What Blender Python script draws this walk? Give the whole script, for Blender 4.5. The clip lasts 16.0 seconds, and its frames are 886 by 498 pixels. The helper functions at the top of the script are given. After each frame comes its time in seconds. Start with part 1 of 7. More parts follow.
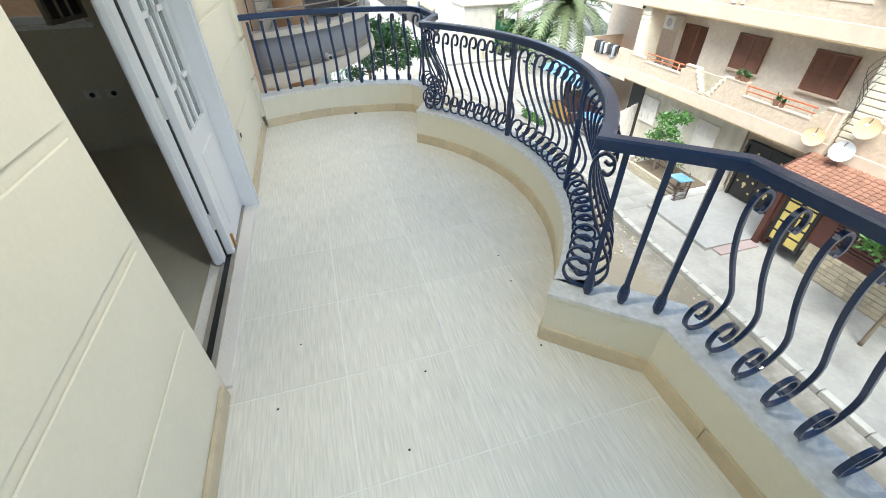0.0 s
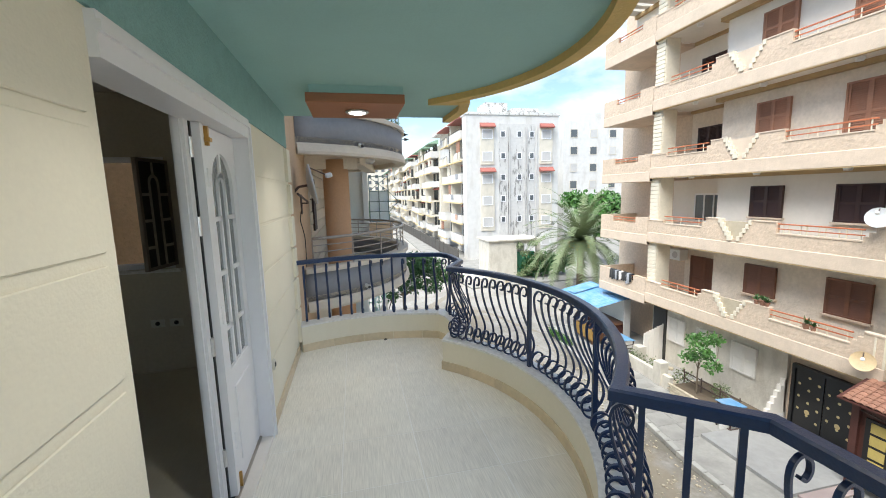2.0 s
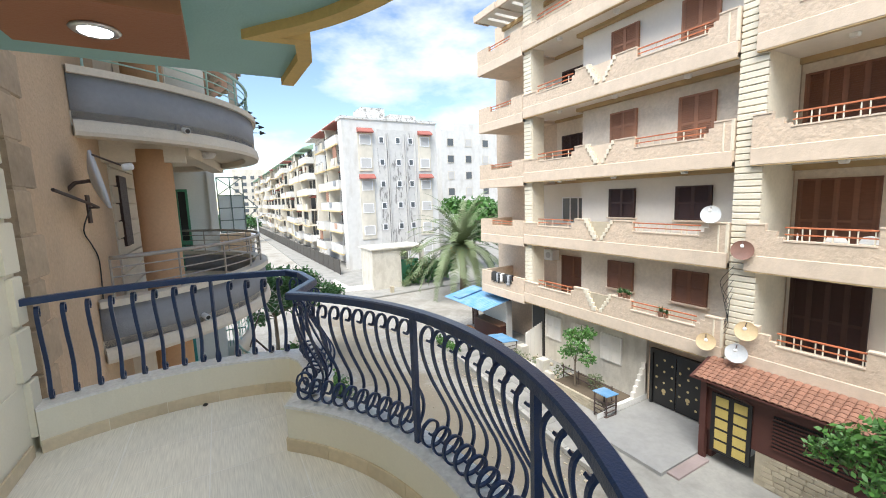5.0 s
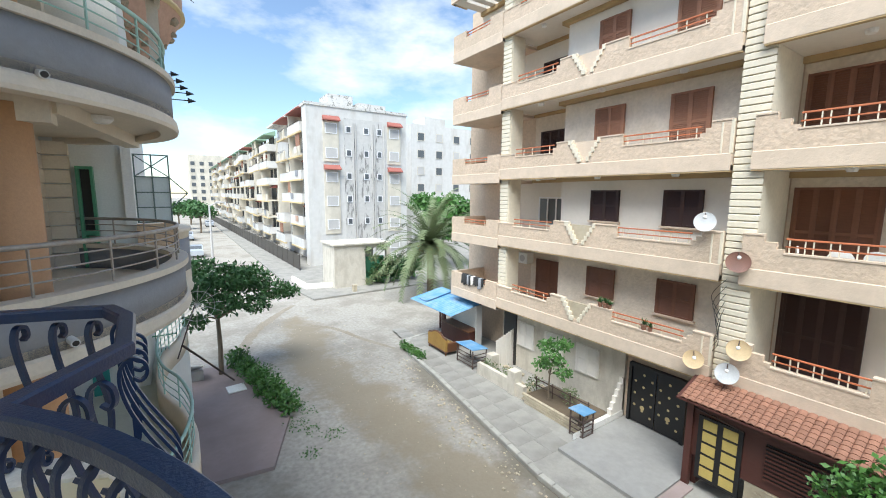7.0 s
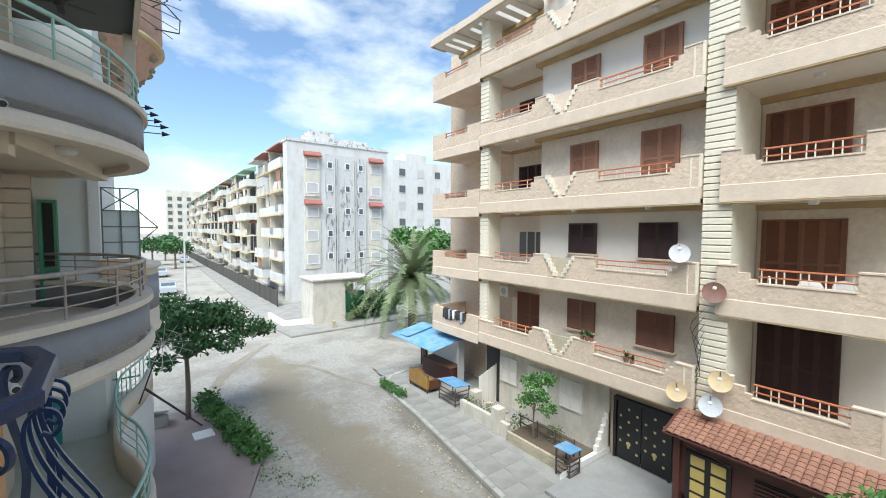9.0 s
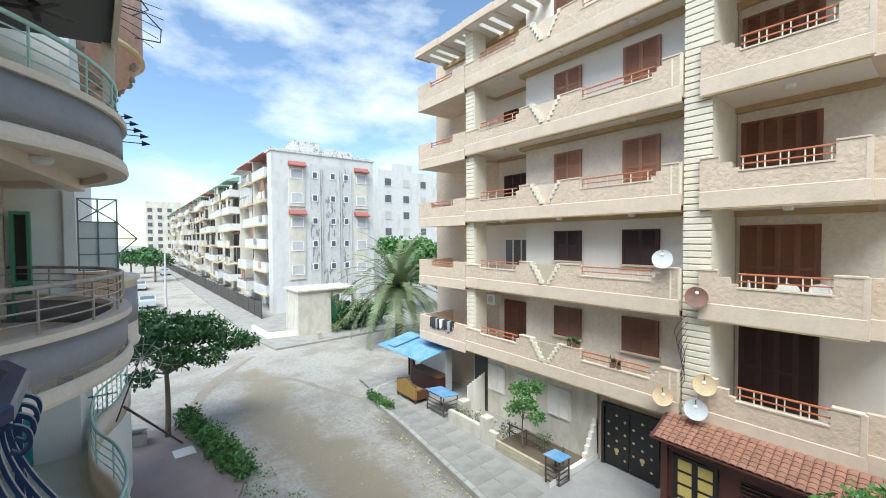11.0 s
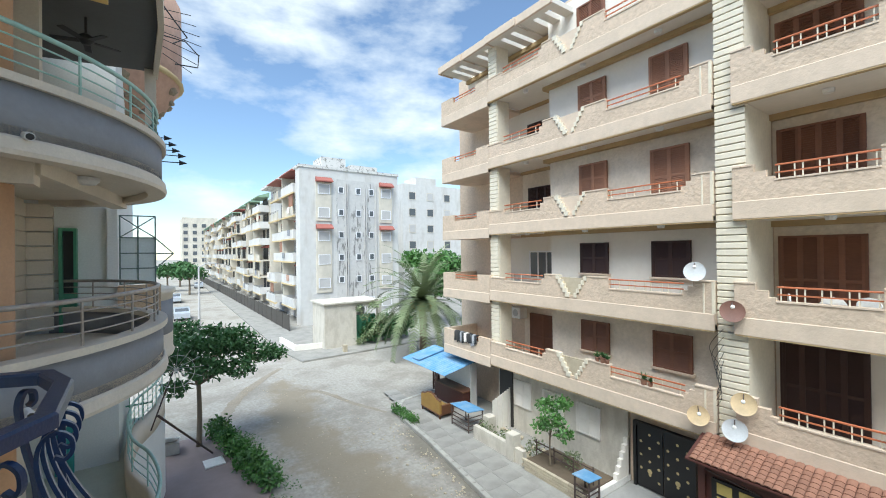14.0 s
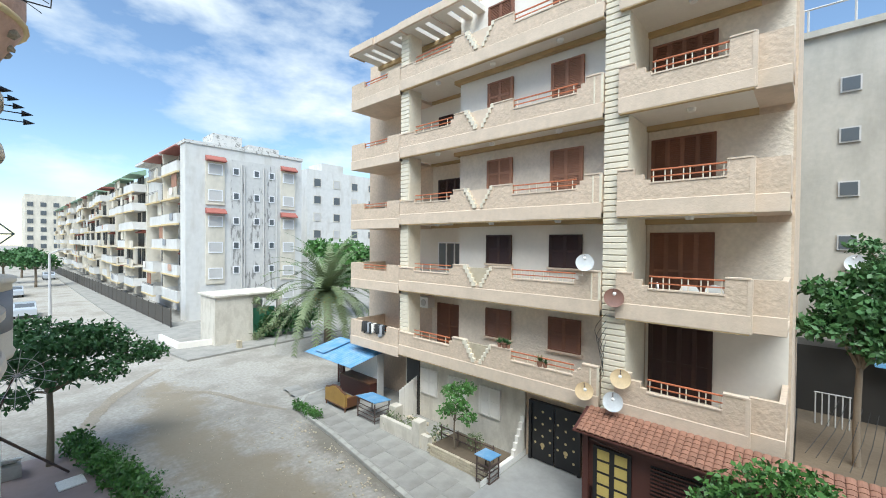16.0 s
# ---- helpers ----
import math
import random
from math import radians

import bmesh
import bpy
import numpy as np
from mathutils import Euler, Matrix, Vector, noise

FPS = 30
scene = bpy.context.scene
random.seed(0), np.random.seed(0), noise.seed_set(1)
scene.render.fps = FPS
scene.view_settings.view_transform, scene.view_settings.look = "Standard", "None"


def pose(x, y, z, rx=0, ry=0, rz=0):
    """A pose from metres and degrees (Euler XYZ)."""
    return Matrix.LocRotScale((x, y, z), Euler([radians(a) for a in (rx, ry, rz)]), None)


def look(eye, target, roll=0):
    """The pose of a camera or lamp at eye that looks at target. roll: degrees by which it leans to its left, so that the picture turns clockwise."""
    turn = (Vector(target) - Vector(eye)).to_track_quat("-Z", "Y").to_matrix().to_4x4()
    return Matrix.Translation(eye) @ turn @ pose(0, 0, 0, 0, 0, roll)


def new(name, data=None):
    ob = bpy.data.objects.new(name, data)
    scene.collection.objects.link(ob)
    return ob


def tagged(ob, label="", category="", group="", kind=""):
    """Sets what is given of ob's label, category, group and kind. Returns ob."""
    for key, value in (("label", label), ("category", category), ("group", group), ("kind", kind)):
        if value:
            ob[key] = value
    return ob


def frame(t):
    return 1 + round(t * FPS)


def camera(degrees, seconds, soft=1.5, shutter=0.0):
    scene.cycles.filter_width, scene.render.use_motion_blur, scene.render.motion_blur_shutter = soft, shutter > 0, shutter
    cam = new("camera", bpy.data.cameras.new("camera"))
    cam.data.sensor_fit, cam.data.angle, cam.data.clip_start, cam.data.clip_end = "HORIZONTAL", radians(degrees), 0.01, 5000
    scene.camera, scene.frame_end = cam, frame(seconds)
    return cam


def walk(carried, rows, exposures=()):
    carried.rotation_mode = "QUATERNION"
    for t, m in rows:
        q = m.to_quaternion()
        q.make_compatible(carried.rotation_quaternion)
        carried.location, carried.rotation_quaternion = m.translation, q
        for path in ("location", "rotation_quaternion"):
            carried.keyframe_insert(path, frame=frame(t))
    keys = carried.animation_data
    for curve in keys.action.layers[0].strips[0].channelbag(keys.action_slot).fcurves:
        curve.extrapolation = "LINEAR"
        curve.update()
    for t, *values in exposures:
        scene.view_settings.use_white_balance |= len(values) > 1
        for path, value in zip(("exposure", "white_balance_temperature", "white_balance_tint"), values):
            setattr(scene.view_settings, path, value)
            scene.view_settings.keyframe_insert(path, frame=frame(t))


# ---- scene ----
cam = camera(95.5, 16.0, soft=1.0)
PATH = [
    (0, (0.126, 0.069, 1.587), (0.562, 1.586, 0.359), -0.8),
    (0.5, (0.144, 0.034, 1.595), (0.524, 1.571, 0.373), -2.4),
    (1, (0.163, 0.025, 1.631), (0.562, 1.742, 0.686), -1.9),
    (1.5, (0.164, 0.023, 1.697), (0.566, 1.889, 1.101), -1.7),
    (2, (0.158, 0.006, 1.738), (0.583, 1.941, 1.463), -1.5),
    (2.5, (0.143, 0.008, 1.752), (0.628, 1.945, 1.638), -1.6),
    (3, (0.242, 0.115, 1.727), (0.750, 2.049, 1.694), -2.2),
    (3.5, (0.429, 0.299, 1.723), (1.008, 2.212, 1.652), -1.2),
    (4, (0.535, 0.544, 1.648), (1.273, 2.394, 1.473), -0.7),
    (4.5, (0.571, 0.839, 1.645), (1.487, 2.603, 1.423), -1.6),
    (5, (0.684, 1.107, 1.588), (1.643, 2.844, 1.336), -2),
    (5.2, (0.780, 1.238, 1.593), (1.781, 2.951, 1.335), -2.3),
    (7.3, (1.462, 2.533, 1.500), (2.562, 4.182, 1.230), 0.47),
    (7.5, (1.488, 2.538, 1.491), (2.570, 4.202, 1.244), 0.57),
    (8, (1.510, 2.580, 1.500), (2.601, 4.245, 1.308), 0.07),
    (8.5, (1.520, 2.522, 1.495), (2.646, 4.172, 1.395), 1.16),
    (9, (1.520, 2.523, 1.490), (2.699, 4.135, 1.389), 0.16),
    (11.3, (1.520, 2.540, 1.472), (2.755, 4.112, 1.423), -0.43),
    (11.5, (1.520, 2.543, 1.474), (2.750, 4.119, 1.429), -0.53),
    (12, (1.520, 2.534, 1.479), (2.703, 4.146, 1.463), -0.53),
    (12.5, (1.520, 2.533, 1.484), (2.687, 4.158, 1.470), -0.84),
    (13, (1.520, 2.536, 1.475), (2.657, 4.180, 1.416), -1.13),
    (13.5, (1.520, 2.540, 1.468), (2.666, 4.178, 1.417), -0.84),
    (14, (1.520, 2.524, 1.476), (2.659, 4.168, 1.486), -0.73),
    (14.5, (1.520, 2.507, 1.493), (2.633, 4.168, 1.523), -0.53),
    (15, (1.520, 2.518, 1.445), (2.635, 4.178, 1.487), -0.73),
    (15.5, (1.510, 2.544, 1.403), (2.727, 4.131, 1.412), -0.83),
    (16, (1.495, 2.656, 1.407), (2.978, 3.998, 1.374), 0.47),
]
walk(cam, [(t, look(eye, target, roll)) for t, eye, target, roll in PATH],
     [(0, 1.32, 6200, 4), (1.0, 1.16, 6200, 4), (1.5, 0.98, 6250, 5), (2.0, 0.84, 6350, 7), (3.0, 0.86, 6600, 10), (5.0, 0.8, 6400, 8), (7.5, 0.64, 6150, 5), (12.0, 0.56, 6000, 3), (16.0, 0.46, 6000, 3)])

# ---- world and sun ----
SUN_EL, SUN_AZ = 57.0, 232.0
world = bpy.data.worlds.new("sky")
scene.world = world
world.use_nodes = True
wn, wl = world.node_tree.nodes, world.node_tree.links
wn.clear()
w_out = wn.new("ShaderNodeOutputWorld")
w_bg = wn.new("ShaderNodeBackground")
w_sky = wn.new("ShaderNodeTexSky")
w_sky.sky_type, w_sky.sun_disc = "NISHITA", False
w_sky.sun_elevation, w_sky.sun_rotation = radians(SUN_EL), radians(SUN_AZ)
w_sky.air_density, w_sky.dust_density, w_sky.ozone_density = 1.0, 0.05, 2.2
w_tc = wn.new("ShaderNodeTexCoord")
w_map = wn.new("ShaderNodeMapping")
w_map.inputs["Scale"].default_value = (1.0, 1.0, 2.4)
w_map.inputs["Location"].default_value = (0.35, 0.1, 0.0)
w_noise = wn.new("ShaderNodeTexNoise")
w_noise.inputs["Scale"].default_value = 2.6
w_noise.inputs["Detail"].default_value = 7.0
w_noise.inputs["Roughness"].default_value = 0.56
w_ramp = wn.new("ShaderNodeValToRGB")
w_ramp.color_ramp.elements[0].position, w_ramp.color_ramp.elements[1].position = 0.5, 0.68
w_ramp.color_ramp.elements[0].color = (0.05, 0.05, 0.05, 1)
w_mix = wn.new("ShaderNodeMixRGB")
w_mix.inputs["Color2"].default_value = (5.6, 5.75, 5.9, 1)
wl.new(w_tc.outputs["Generated"], w_map.inputs["Vector"])
wl.new(w_map.outputs["Vector"], w_noise.inputs["Vector"])
wl.new(w_noise.outputs["Fac"], w_ramp.inputs["Fac"])
wl.new(w_ramp.outputs["Color"], w_mix.inputs["Fac"])
wl.new(w_sky.outputs["Color"], w_mix.inputs["Color1"])
wl.new(w_mix.outputs["Color"], w_bg.inputs["Color"])
w_bg.inputs["Strength"].default_value = 0.14
wl.new(w_bg.outputs["Background"], w_out.inputs["Surface"])

sun_data = bpy.data.lights.new("sun", "SUN")
sun_data.energy, sun_data.angle, sun_data.color = 4.5, radians(45), (1.0, 0.975, 0.93)
sun = new("sun", sun_data)
_el, _az = radians(SUN_EL), radians(SUN_AZ)
sun.matrix_basis = look((20 * math.cos(_el) * math.sin(_az), 20 * math.cos(_el) * math.cos(_az), 20 * math.sin(_el)), (0, 0, 0))


# ---- materials ----
def material(name, color, rough=0.8, metal=0.0, grain=30.0, grain_amt=0.12, stain=1.2, stain_amt=0.15, stain_color=None,
             bump=0.15, bump_scale=60.0, stretch=(1, 1, 1), tone=0.0, drip=(1, 1, 1), edge=(0.42, 0.72), transmission=0.0, emission=0.0, coat=0.0, spec=0.5):
    m = bpy.data.materials.new(name)
    m.use_nodes = True
    nt = m.node_tree
    n, l = nt.nodes, nt.links
    b = n["Principled BSDF"]
    b.inputs["Roughness"].default_value, b.inputs["Metallic"].default_value = rough, metal
    b.inputs["Specular IOR Level"].default_value = spec
    b.inputs["Coat Weight"].default_value = coat
    if transmission:
        b.inputs["Transmission Weight"].default_value = transmission
    tc = n.new("ShaderNodeTexCoord")
    mp = n.new("ShaderNodeMapping")
    mp.inputs["Scale"].default_value = stretch
    l.new(tc.outputs["Object"], mp.inputs["Vector"])
    g = n.new("ShaderNodeTexNoise")
    g.inputs["Scale"].default_value, g.inputs["Detail"].default_value = grain, 5.0
    l.new(mp.outputs["Vector"], g.inputs["Vector"])
    s = n.new("ShaderNodeTexNoise")
    s.inputs["Scale"].default_value, s.inputs["Detail"].default_value, s.inputs["Roughness"].default_value = stain, 6.0, 0.62
    dm = n.new("ShaderNodeMapping")
    dm.inputs["Scale"].default_value = drip
    l.new(tc.outputs["Object"], dm.inputs["Vector"])
    l.new(dm.outputs["Vector"], s.inputs["Vector"])
    c0 = n.new("ShaderNodeMixRGB")
    lo = [max(0.0, c * (1 - grain_amt)) for c in color]
    hi = [min(1.0, c * (1 + grain_amt)) for c in color]
    c0.inputs["Color1"].default_value, c0.inputs["Color2"].default_value = (*lo, 1), (*hi, 1)
    l.new(g.outputs["Fac"], c0.inputs["Fac"])
    rmp = n.new("ShaderNodeValToRGB")
    rmp.color_ramp.elements[0].position, rmp.color_ramp.elements[1].position = edge
    l.new(s.outputs["Fac"], rmp.inputs["Fac"])
    c1 = n.new("ShaderNodeMixRGB")
    mul = n.new("ShaderNodeMath")
    mul.operation = "MULTIPLY"
    mul.inputs[1].default_value = stain_amt
    l.new(rmp.outputs["Color"], mul.inputs[0])
    l.new(mul.outputs["Value"], c1.inputs["Fac"])
    l.new(c0.outputs["Color"], c1.inputs["Color1"])
    sc = stain_color or [c * 0.45 for c in color]
    c1.inputs["Color2"].default_value = (*sc, 1)
    last = c1
    if tone:
        oi = n.new("ShaderNodeObjectInfo")
        hv = n.new("ShaderNodeHueSaturation")
        mr = n.new("ShaderNodeMapRange")
        mr.inputs["To Min"].default_value, mr.inputs["To Max"].default_value = 1 - tone, 1 + tone
        l.new(oi.outputs["Random"], mr.inputs["Value"])
        l.new(mr.outputs["Result"], hv.inputs["Value"])
        l.new(c1.outputs["Color"], hv.inputs["Color"])
        last = hv
    l.new(last.outputs["Color"], b.inputs["Base Color"])
    if bump:
        bn = n.new("ShaderNodeTexNoise")
        bn.inputs["Scale"].default_value, bn.inputs["Detail"].default_value = bump_scale, 4.0
        l.new(mp.outputs["Vector"], bn.inputs["Vector"])
        bp = n.new("ShaderNodeBump")
        bp.inputs["Strength"].default_value, bp.inputs["Distance"].default_value = bump, 0.02
        l.new(bn.outputs["Fac"], bp.inputs["Height"])
        l.new(bp.outputs["Normal"], b.inputs["Normal"])
    if emission:
        b.inputs["Emission Color"].default_value = (*color, 1)
        b.inputs["Emission Strength"].default_value = emission
    return m


M_TILE = material("floor_tile", (0.77, 0.735, 0.65), 0.42, grain=9, grain_amt=0.3, stretch=(16, 0.8, 1), stain=3, stain_amt=0.12, bump=0.08, tone=0.045)
M_GROUT = material("tile_grout", (0.86, 0.84, 0.79), 0.9)
M_CREAM = material("cream_plaster", (0.79, 0.74, 0.60), 0.75, grain=60, grain_amt=0.04, stain=1.3, stain_amt=0.1, bump=0.12, bump_scale=90)
M_SKIRT = material("skirting_stone", (0.66, 0.55, 0.38), 0.5, grain=25, grain_amt=0.12, stain=5, stain_amt=0.25, tone=0.06)
M_MARBLE = material("sill_marble", (0.78, 0.76, 0.72), 0.4, grain=40, grain_amt=0.2, stain=26, stain_amt=0.32, stain_color=(0.36, 0.34, 0.31))
M_NAVY = material("navy_paint", (0.003, 0.021, 0.078), 0.34, grain=80, grain_amt=0.3, stain=14, stain_amt=0.25, stain_color=(0.03, 0.04, 0.08), bump=0.1, bump_scale=120, coat=0.2)
M_TEAL = material("teal_paint", (0.37, 0.585, 0.56), 0.85, grain=50, grain_amt=0.04, stain=1.5, stain_amt=0.1, bump=0.1, bump_scale=70)
M_TEAL_ROUGH = material("teal_render", (0.27, 0.46, 0.44), 0.9, grain=90, grain_amt=0.12, stain=8, stain_amt=0.2, bump=0.7, bump_scale=70)
M_YELLOW = material("ochre_trim", (0.72, 0.50, 0.18), 0.75, stain_amt=0.15)
M_BOX = material("terracotta_paint", (0.36, 0.15, 0.075), 0.6, grain_amt=0.06, stain_amt=0.12)
M_WHITE = material("white_paint", (0.80, 0.79, 0.80), 0.4, grain=20, grain_amt=0.03, stain_amt=0.06, bump=0.05)
# brown-grey that carries the shade of the unlit room in its colour
M_SASH_SHADED = material("sash_paint_with_shade", (0.20, 0.165, 0.13), 0.5, grain=20, grain_amt=0.06, stain_amt=0.12, bump=0.05)
M_DARK_RUBBER = material("black_gasket", (0.015, 0.015, 0.015), 0.6)
M_GLASS = material("door_glass", (0.55, 0.6, 0.6), 0.06, stain_amt=0.05, bump=0.0, transmission=0.85)
M_BRASS = material("brass", (0.55, 0.33, 0.1), 0.35, metal=0.9)
M_ROOM = material("room_wall", (0.55, 0.50, 0.40), 0.85, stain_amt=0.1)
M_ROOM_FLOOR = material("room_tile", (0.52, 0.48, 0.38), 0.3, grain=8, stretch=(14, 1, 1))
M_LAMP = material("lamp_disc", (1.0, 0.95, 0.9), 0.5, emission=7.0, stain_amt=0, bump=0)
M_CHROME = material("satin_metal", (0.7, 0.7, 0.7), 0.3, metal=0.9)
M_SOCKET = material("socket_plastic", (0.62, 0.6, 0.52), 0.45)

M_ROAD = material("dusty_road", (0.36, 0.335, 0.295), 0.95, grain=7, grain_amt=0.42, stain=0.42, stain_amt=0.55, edge=(0.47, 0.62), stain_color=(0.21, 0.185, 0.15), bump=0.5, bump_scale=14)
M_PAVE = material("pavement_concrete", (0.32, 0.305, 0.275), 0.9, grain=10, stain=1.1, stain_amt=0.55, bump=0.3, bump_scale=20, tone=0.07)
M_KERB = material("kerb_stone", (0.42, 0.40, 0.36), 0.9, grain=12, stain=2, stain_amt=0.35, tone=0.1)
M_PURPLE = material("purple_paving", (0.33, 0.26, 0.245), 0.9, grain=8, stain=1.0, stain_amt=0.3, tone=0.1)
M_DIRT = material("road_dirt", (0.275, 0.235, 0.18), 1.0, grain=11, grain_amt=0.4, stain=0.9, stain_amt=0.5, stain_color=(0.34, 0.315, 0.275), bump=0.6, bump_scale=10)
M_APRON = material("apron_marble", (0.32, 0.312, 0.298), 0.6, grain=6, stain=1.2, stain_amt=0.3)
M_BROWN_PALE = material("faded_shutter", (0.34, 0.165, 0.10), 0.65, grain=6, grain_amt=0.25, stretch=(1, 1, 14), stain=1.5, stain_amt=0.3, tone=0.12)
M_SALMON = material("salmon_render", (0.52, 0.33, 0.24), 0.85, grain=8, stain=3, stain_amt=0.35, bump=0.8, bump_scale=8)
M_BROWNSTONE = material("brown_stone", (0.50, 0.385, 0.265), 0.95, grain=9, grain_amt=0.25, stain=2.5, stain_amt=0.4, bump=0.9, bump_scale=14, tone=0.12)
M_EARTH = material("bare_earth", (0.14, 0.105, 0.07), 1.0, grain=6, stain=0.7, stain_amt=0.4, bump=0.8, bump_scale=6)
M_BEIGE = material("beige_render", (0.61, 0.48, 0.365), 0.9, grain=9, grain_amt=0.24, stain=0.9, stain_amt=0.32, stain_color=(0.36, 0.29, 0.21), bump=1.0, bump_scale=11)
M_BEIGE_SMOOTH = material("beige_band", (0.645, 0.52, 0.405), 0.85, grain=7, grain_amt=0.1, stain=1.3, stain_amt=0.36, stain_color=(0.40, 0.33, 0.25), bump=0.3, bump_scale=20)
M_OFFWHITE = material("offwhite_wall", (0.76, 0.71, 0.645), 0.85, grain=8, grain_amt=0.05, stain=0.6, stain_amt=0.2, stain_color=(0.48, 0.44, 0.37), bump=0.15)
M_RIB = material("cream_rib", (0.72, 0.65, 0.52), 0.85, grain=10, stain=1.2, stain_amt=0.25)
M_BROWN_WOOD = material("brown_shutter", (0.19, 0.08, 0.046), 0.6, grain=6, grain_amt=0.25, stretch=(1, 1, 14), stain=1.5, stain_amt=0.3, tone=0.12)
M_DARK_WOOD = material("dark_shutter", (0.042, 0.017, 0.014), 0.55, grain=6, grain_amt=0.25, stretch=(1, 1, 14))
M_ORANGE = material("orange_rail_paint", (0.50, 0.16, 0.07), 0.6, stain_amt=0.3)
# near-black for small dark parts, also shade painted into doorways and recesses
M_DARK = material("black_and_painted_shade", (0.03, 0.027, 0.024), 0.6)
M_TERRA = material("terracotta_tile", (0.29, 0.145, 0.095), 0.8, grain=12, stain=2.2, stain_amt=0.35, tone=0.15)
M_MAROON = material("maroon_wood", (0.09, 0.03, 0.022), 0.55, grain=5, stretch=(1, 1, 10), stain_amt=0.3)
M_YPANE = material("amber_pane", (0.55, 0.42, 0.13), 0.25, stain_amt=0.15, bump=0)
M_GATE = material("black_gate", (0.012, 0.012, 0.013), 0.35, stain_amt=0.2)
M_GOLD = material("gold_paint", (0.6, 0.48, 0.25), 0.4, metal=0.5)
M_STONE = material("rubble_stone", (0.48, 0.41, 0.30), 0.9, grain=8, stain=3, stain_amt=0.35, tone=0.12)
M_BLUE_TIN = material("blue_tin", (0.12, 0.30, 0.52), 0.5, grain=6, stain=2.0, stain_amt=0.5, stain_color=(0.45, 0.52, 0.58))
M_SOFA = material("gold_fabric", (0.34, 0.20, 0.05), 0.8, grain=30, stain=3, stain_amt=0.3)
M_RUST = material("rusty_iron", (0.09, 0.06, 0.05), 0.8, stain=6, stain_amt=0.4)
M_GREYBAND = material("grey_render", (0.29, 0.295, 0.31), 0.85, grain=14, grain_amt=0.1, stain=0.9, stain_amt=0.25, bump=0.25, bump_scale=40)
M_NBCREAM = material("neighbour_cream", (0.72, 0.64, 0.52), 0.85, stain=0.9, stain_amt=0.2)
M_BROWNWALL = material("brown_render", (0.63, 0.465, 0.31), 0.95, grain=22, grain_amt=0.16, stain=1.0, stain_amt=0.25, bump=0.9, bump_scale=26)
M_ORANGE_COL = material("orange_column", (0.58, 0.34, 0.18), 0.8, stain_amt=0.15)
M_NBWHITE = material("neighbour_white", (0.76, 0.77, 0.74), 0.85, stain=0.8, stain_amt=0.15)
M_GREEN_DOOR = material("green_door", (0.08, 0.28, 0.16), 0.5, stain_amt=0.2)
M_TEAL_DOOR = material("teal_door", (0.05, 0.32, 0.29), 0.55, stain_amt=0.2)
M_RAIL_GREY = material("worn_rail", (0.42, 0.38, 0.33), 0.5, metal=0.3, stain=8, stain_amt=0.4, stain_color=(0.2, 0.12, 0.07))
M_RAIL_GREEN = material("pale_green_rail", (0.40, 0.60, 0.52), 0.5, stain=8, stain_amt=0.25)
M_TERRACE = material("terrace_floor", (0.52, 0.54, 0.46), 0.6, stain=1.5, stain_amt=0.3)
M_TOWER = material("white_tower", (0.62, 0.60, 0.57), 0.85, grain=2, stain=0.8, stain_amt=0.5, drip=(1.2, 1.2, 0.35), edge=(0.5, 0.68), stain_color=(0.46, 0.42, 0.37), bump=0.2, bump_scale=3)
M_TOWER2 = material("cream_tower", (0.66, 0.60, 0.50), 0.85, grain=2, stain=0.7, stain_amt=0.45, drip=(1, 1, 0.5))
M_YLIP = material("ochre_lip", (0.62, 0.48, 0.26), 0.85)
M_TOWER3 = material("peeling_tower", (0.56, 0.54, 0.515), 0.9, grain=3, grain_amt=0.15, stain=2.6, stain_amt=0.85, drip=(1, 1, 0.22), edge=(0.55, 0.62), stain_color=(0.2, 0.19, 0.18), bump=0.3, bump_scale=4)
M_PEEL = material("peeling_parapet", (0.60, 0.58, 0.55), 0.9, grain=3, stain=3.2, stain_amt=0.85, edge=(0.54, 0.6), stain_color=(0.2, 0.19, 0.17), bump=0.3, bump_scale=4)
M_GROUNDWALL = material("flaking_whitewash", (0.60, 0.55, 0.47), 0.9, grain=8, stain=1.6, stain_amt=0.55, drip=(1, 1.4, 0.5), edge=(0.46, 0.62), stain_color=(0.42, 0.37, 0.3), bump=0.5, bump_scale=14)
M_MILKY = material("milky_pane", (0.70, 0.76, 0.75), 0.35, stain=2, stain_amt=0.2, bump=0)
M_WINDOW = material("far_window", (0.10, 0.11, 0.12), 0.3, stain_amt=0.1, bump=0)
M_SHUT_GREY = material("grey_shutter", (0.52, 0.50, 0.48), 0.7, stretch=(1, 1, 8))
M_RED = material("red_awning", (0.33, 0.11, 0.085), 0.7)
M_GREEN_AWN = material("green_awning", (0.28, 0.42, 0.30), 0.7)
M_BARK = material("bark", (0.20, 0.155, 0.11), 0.95, grain=12, bump=0.9, bump_scale=20)
M_LEAF = material("dark_leaf", (0.055, 0.14, 0.04), 0.55, grain=3, grain_amt=0.5, stain=1.5, stain_amt=0.4, stain_color=(0.02, 0.055, 0.015), bump=0)
M_LEAF2 = material("bright_leaf", (0.075, 0.185, 0.035), 0.5, grain=3, grain_amt=0.5, stain=2, stain_amt=0.4, stain_color=(0.03, 0.08, 0.02), bump=0)
M_PALM = material("palm_leaf", (0.17, 0.21, 0.10), 0.55, grain=3, grain_amt=0.4, stain=0.8, stain_amt=0.45, stain_color=(0.08, 0.11, 0.04), bump=0)
M_DATES = material("orange_dates", (0.5, 0.24, 0.04), 0.6)
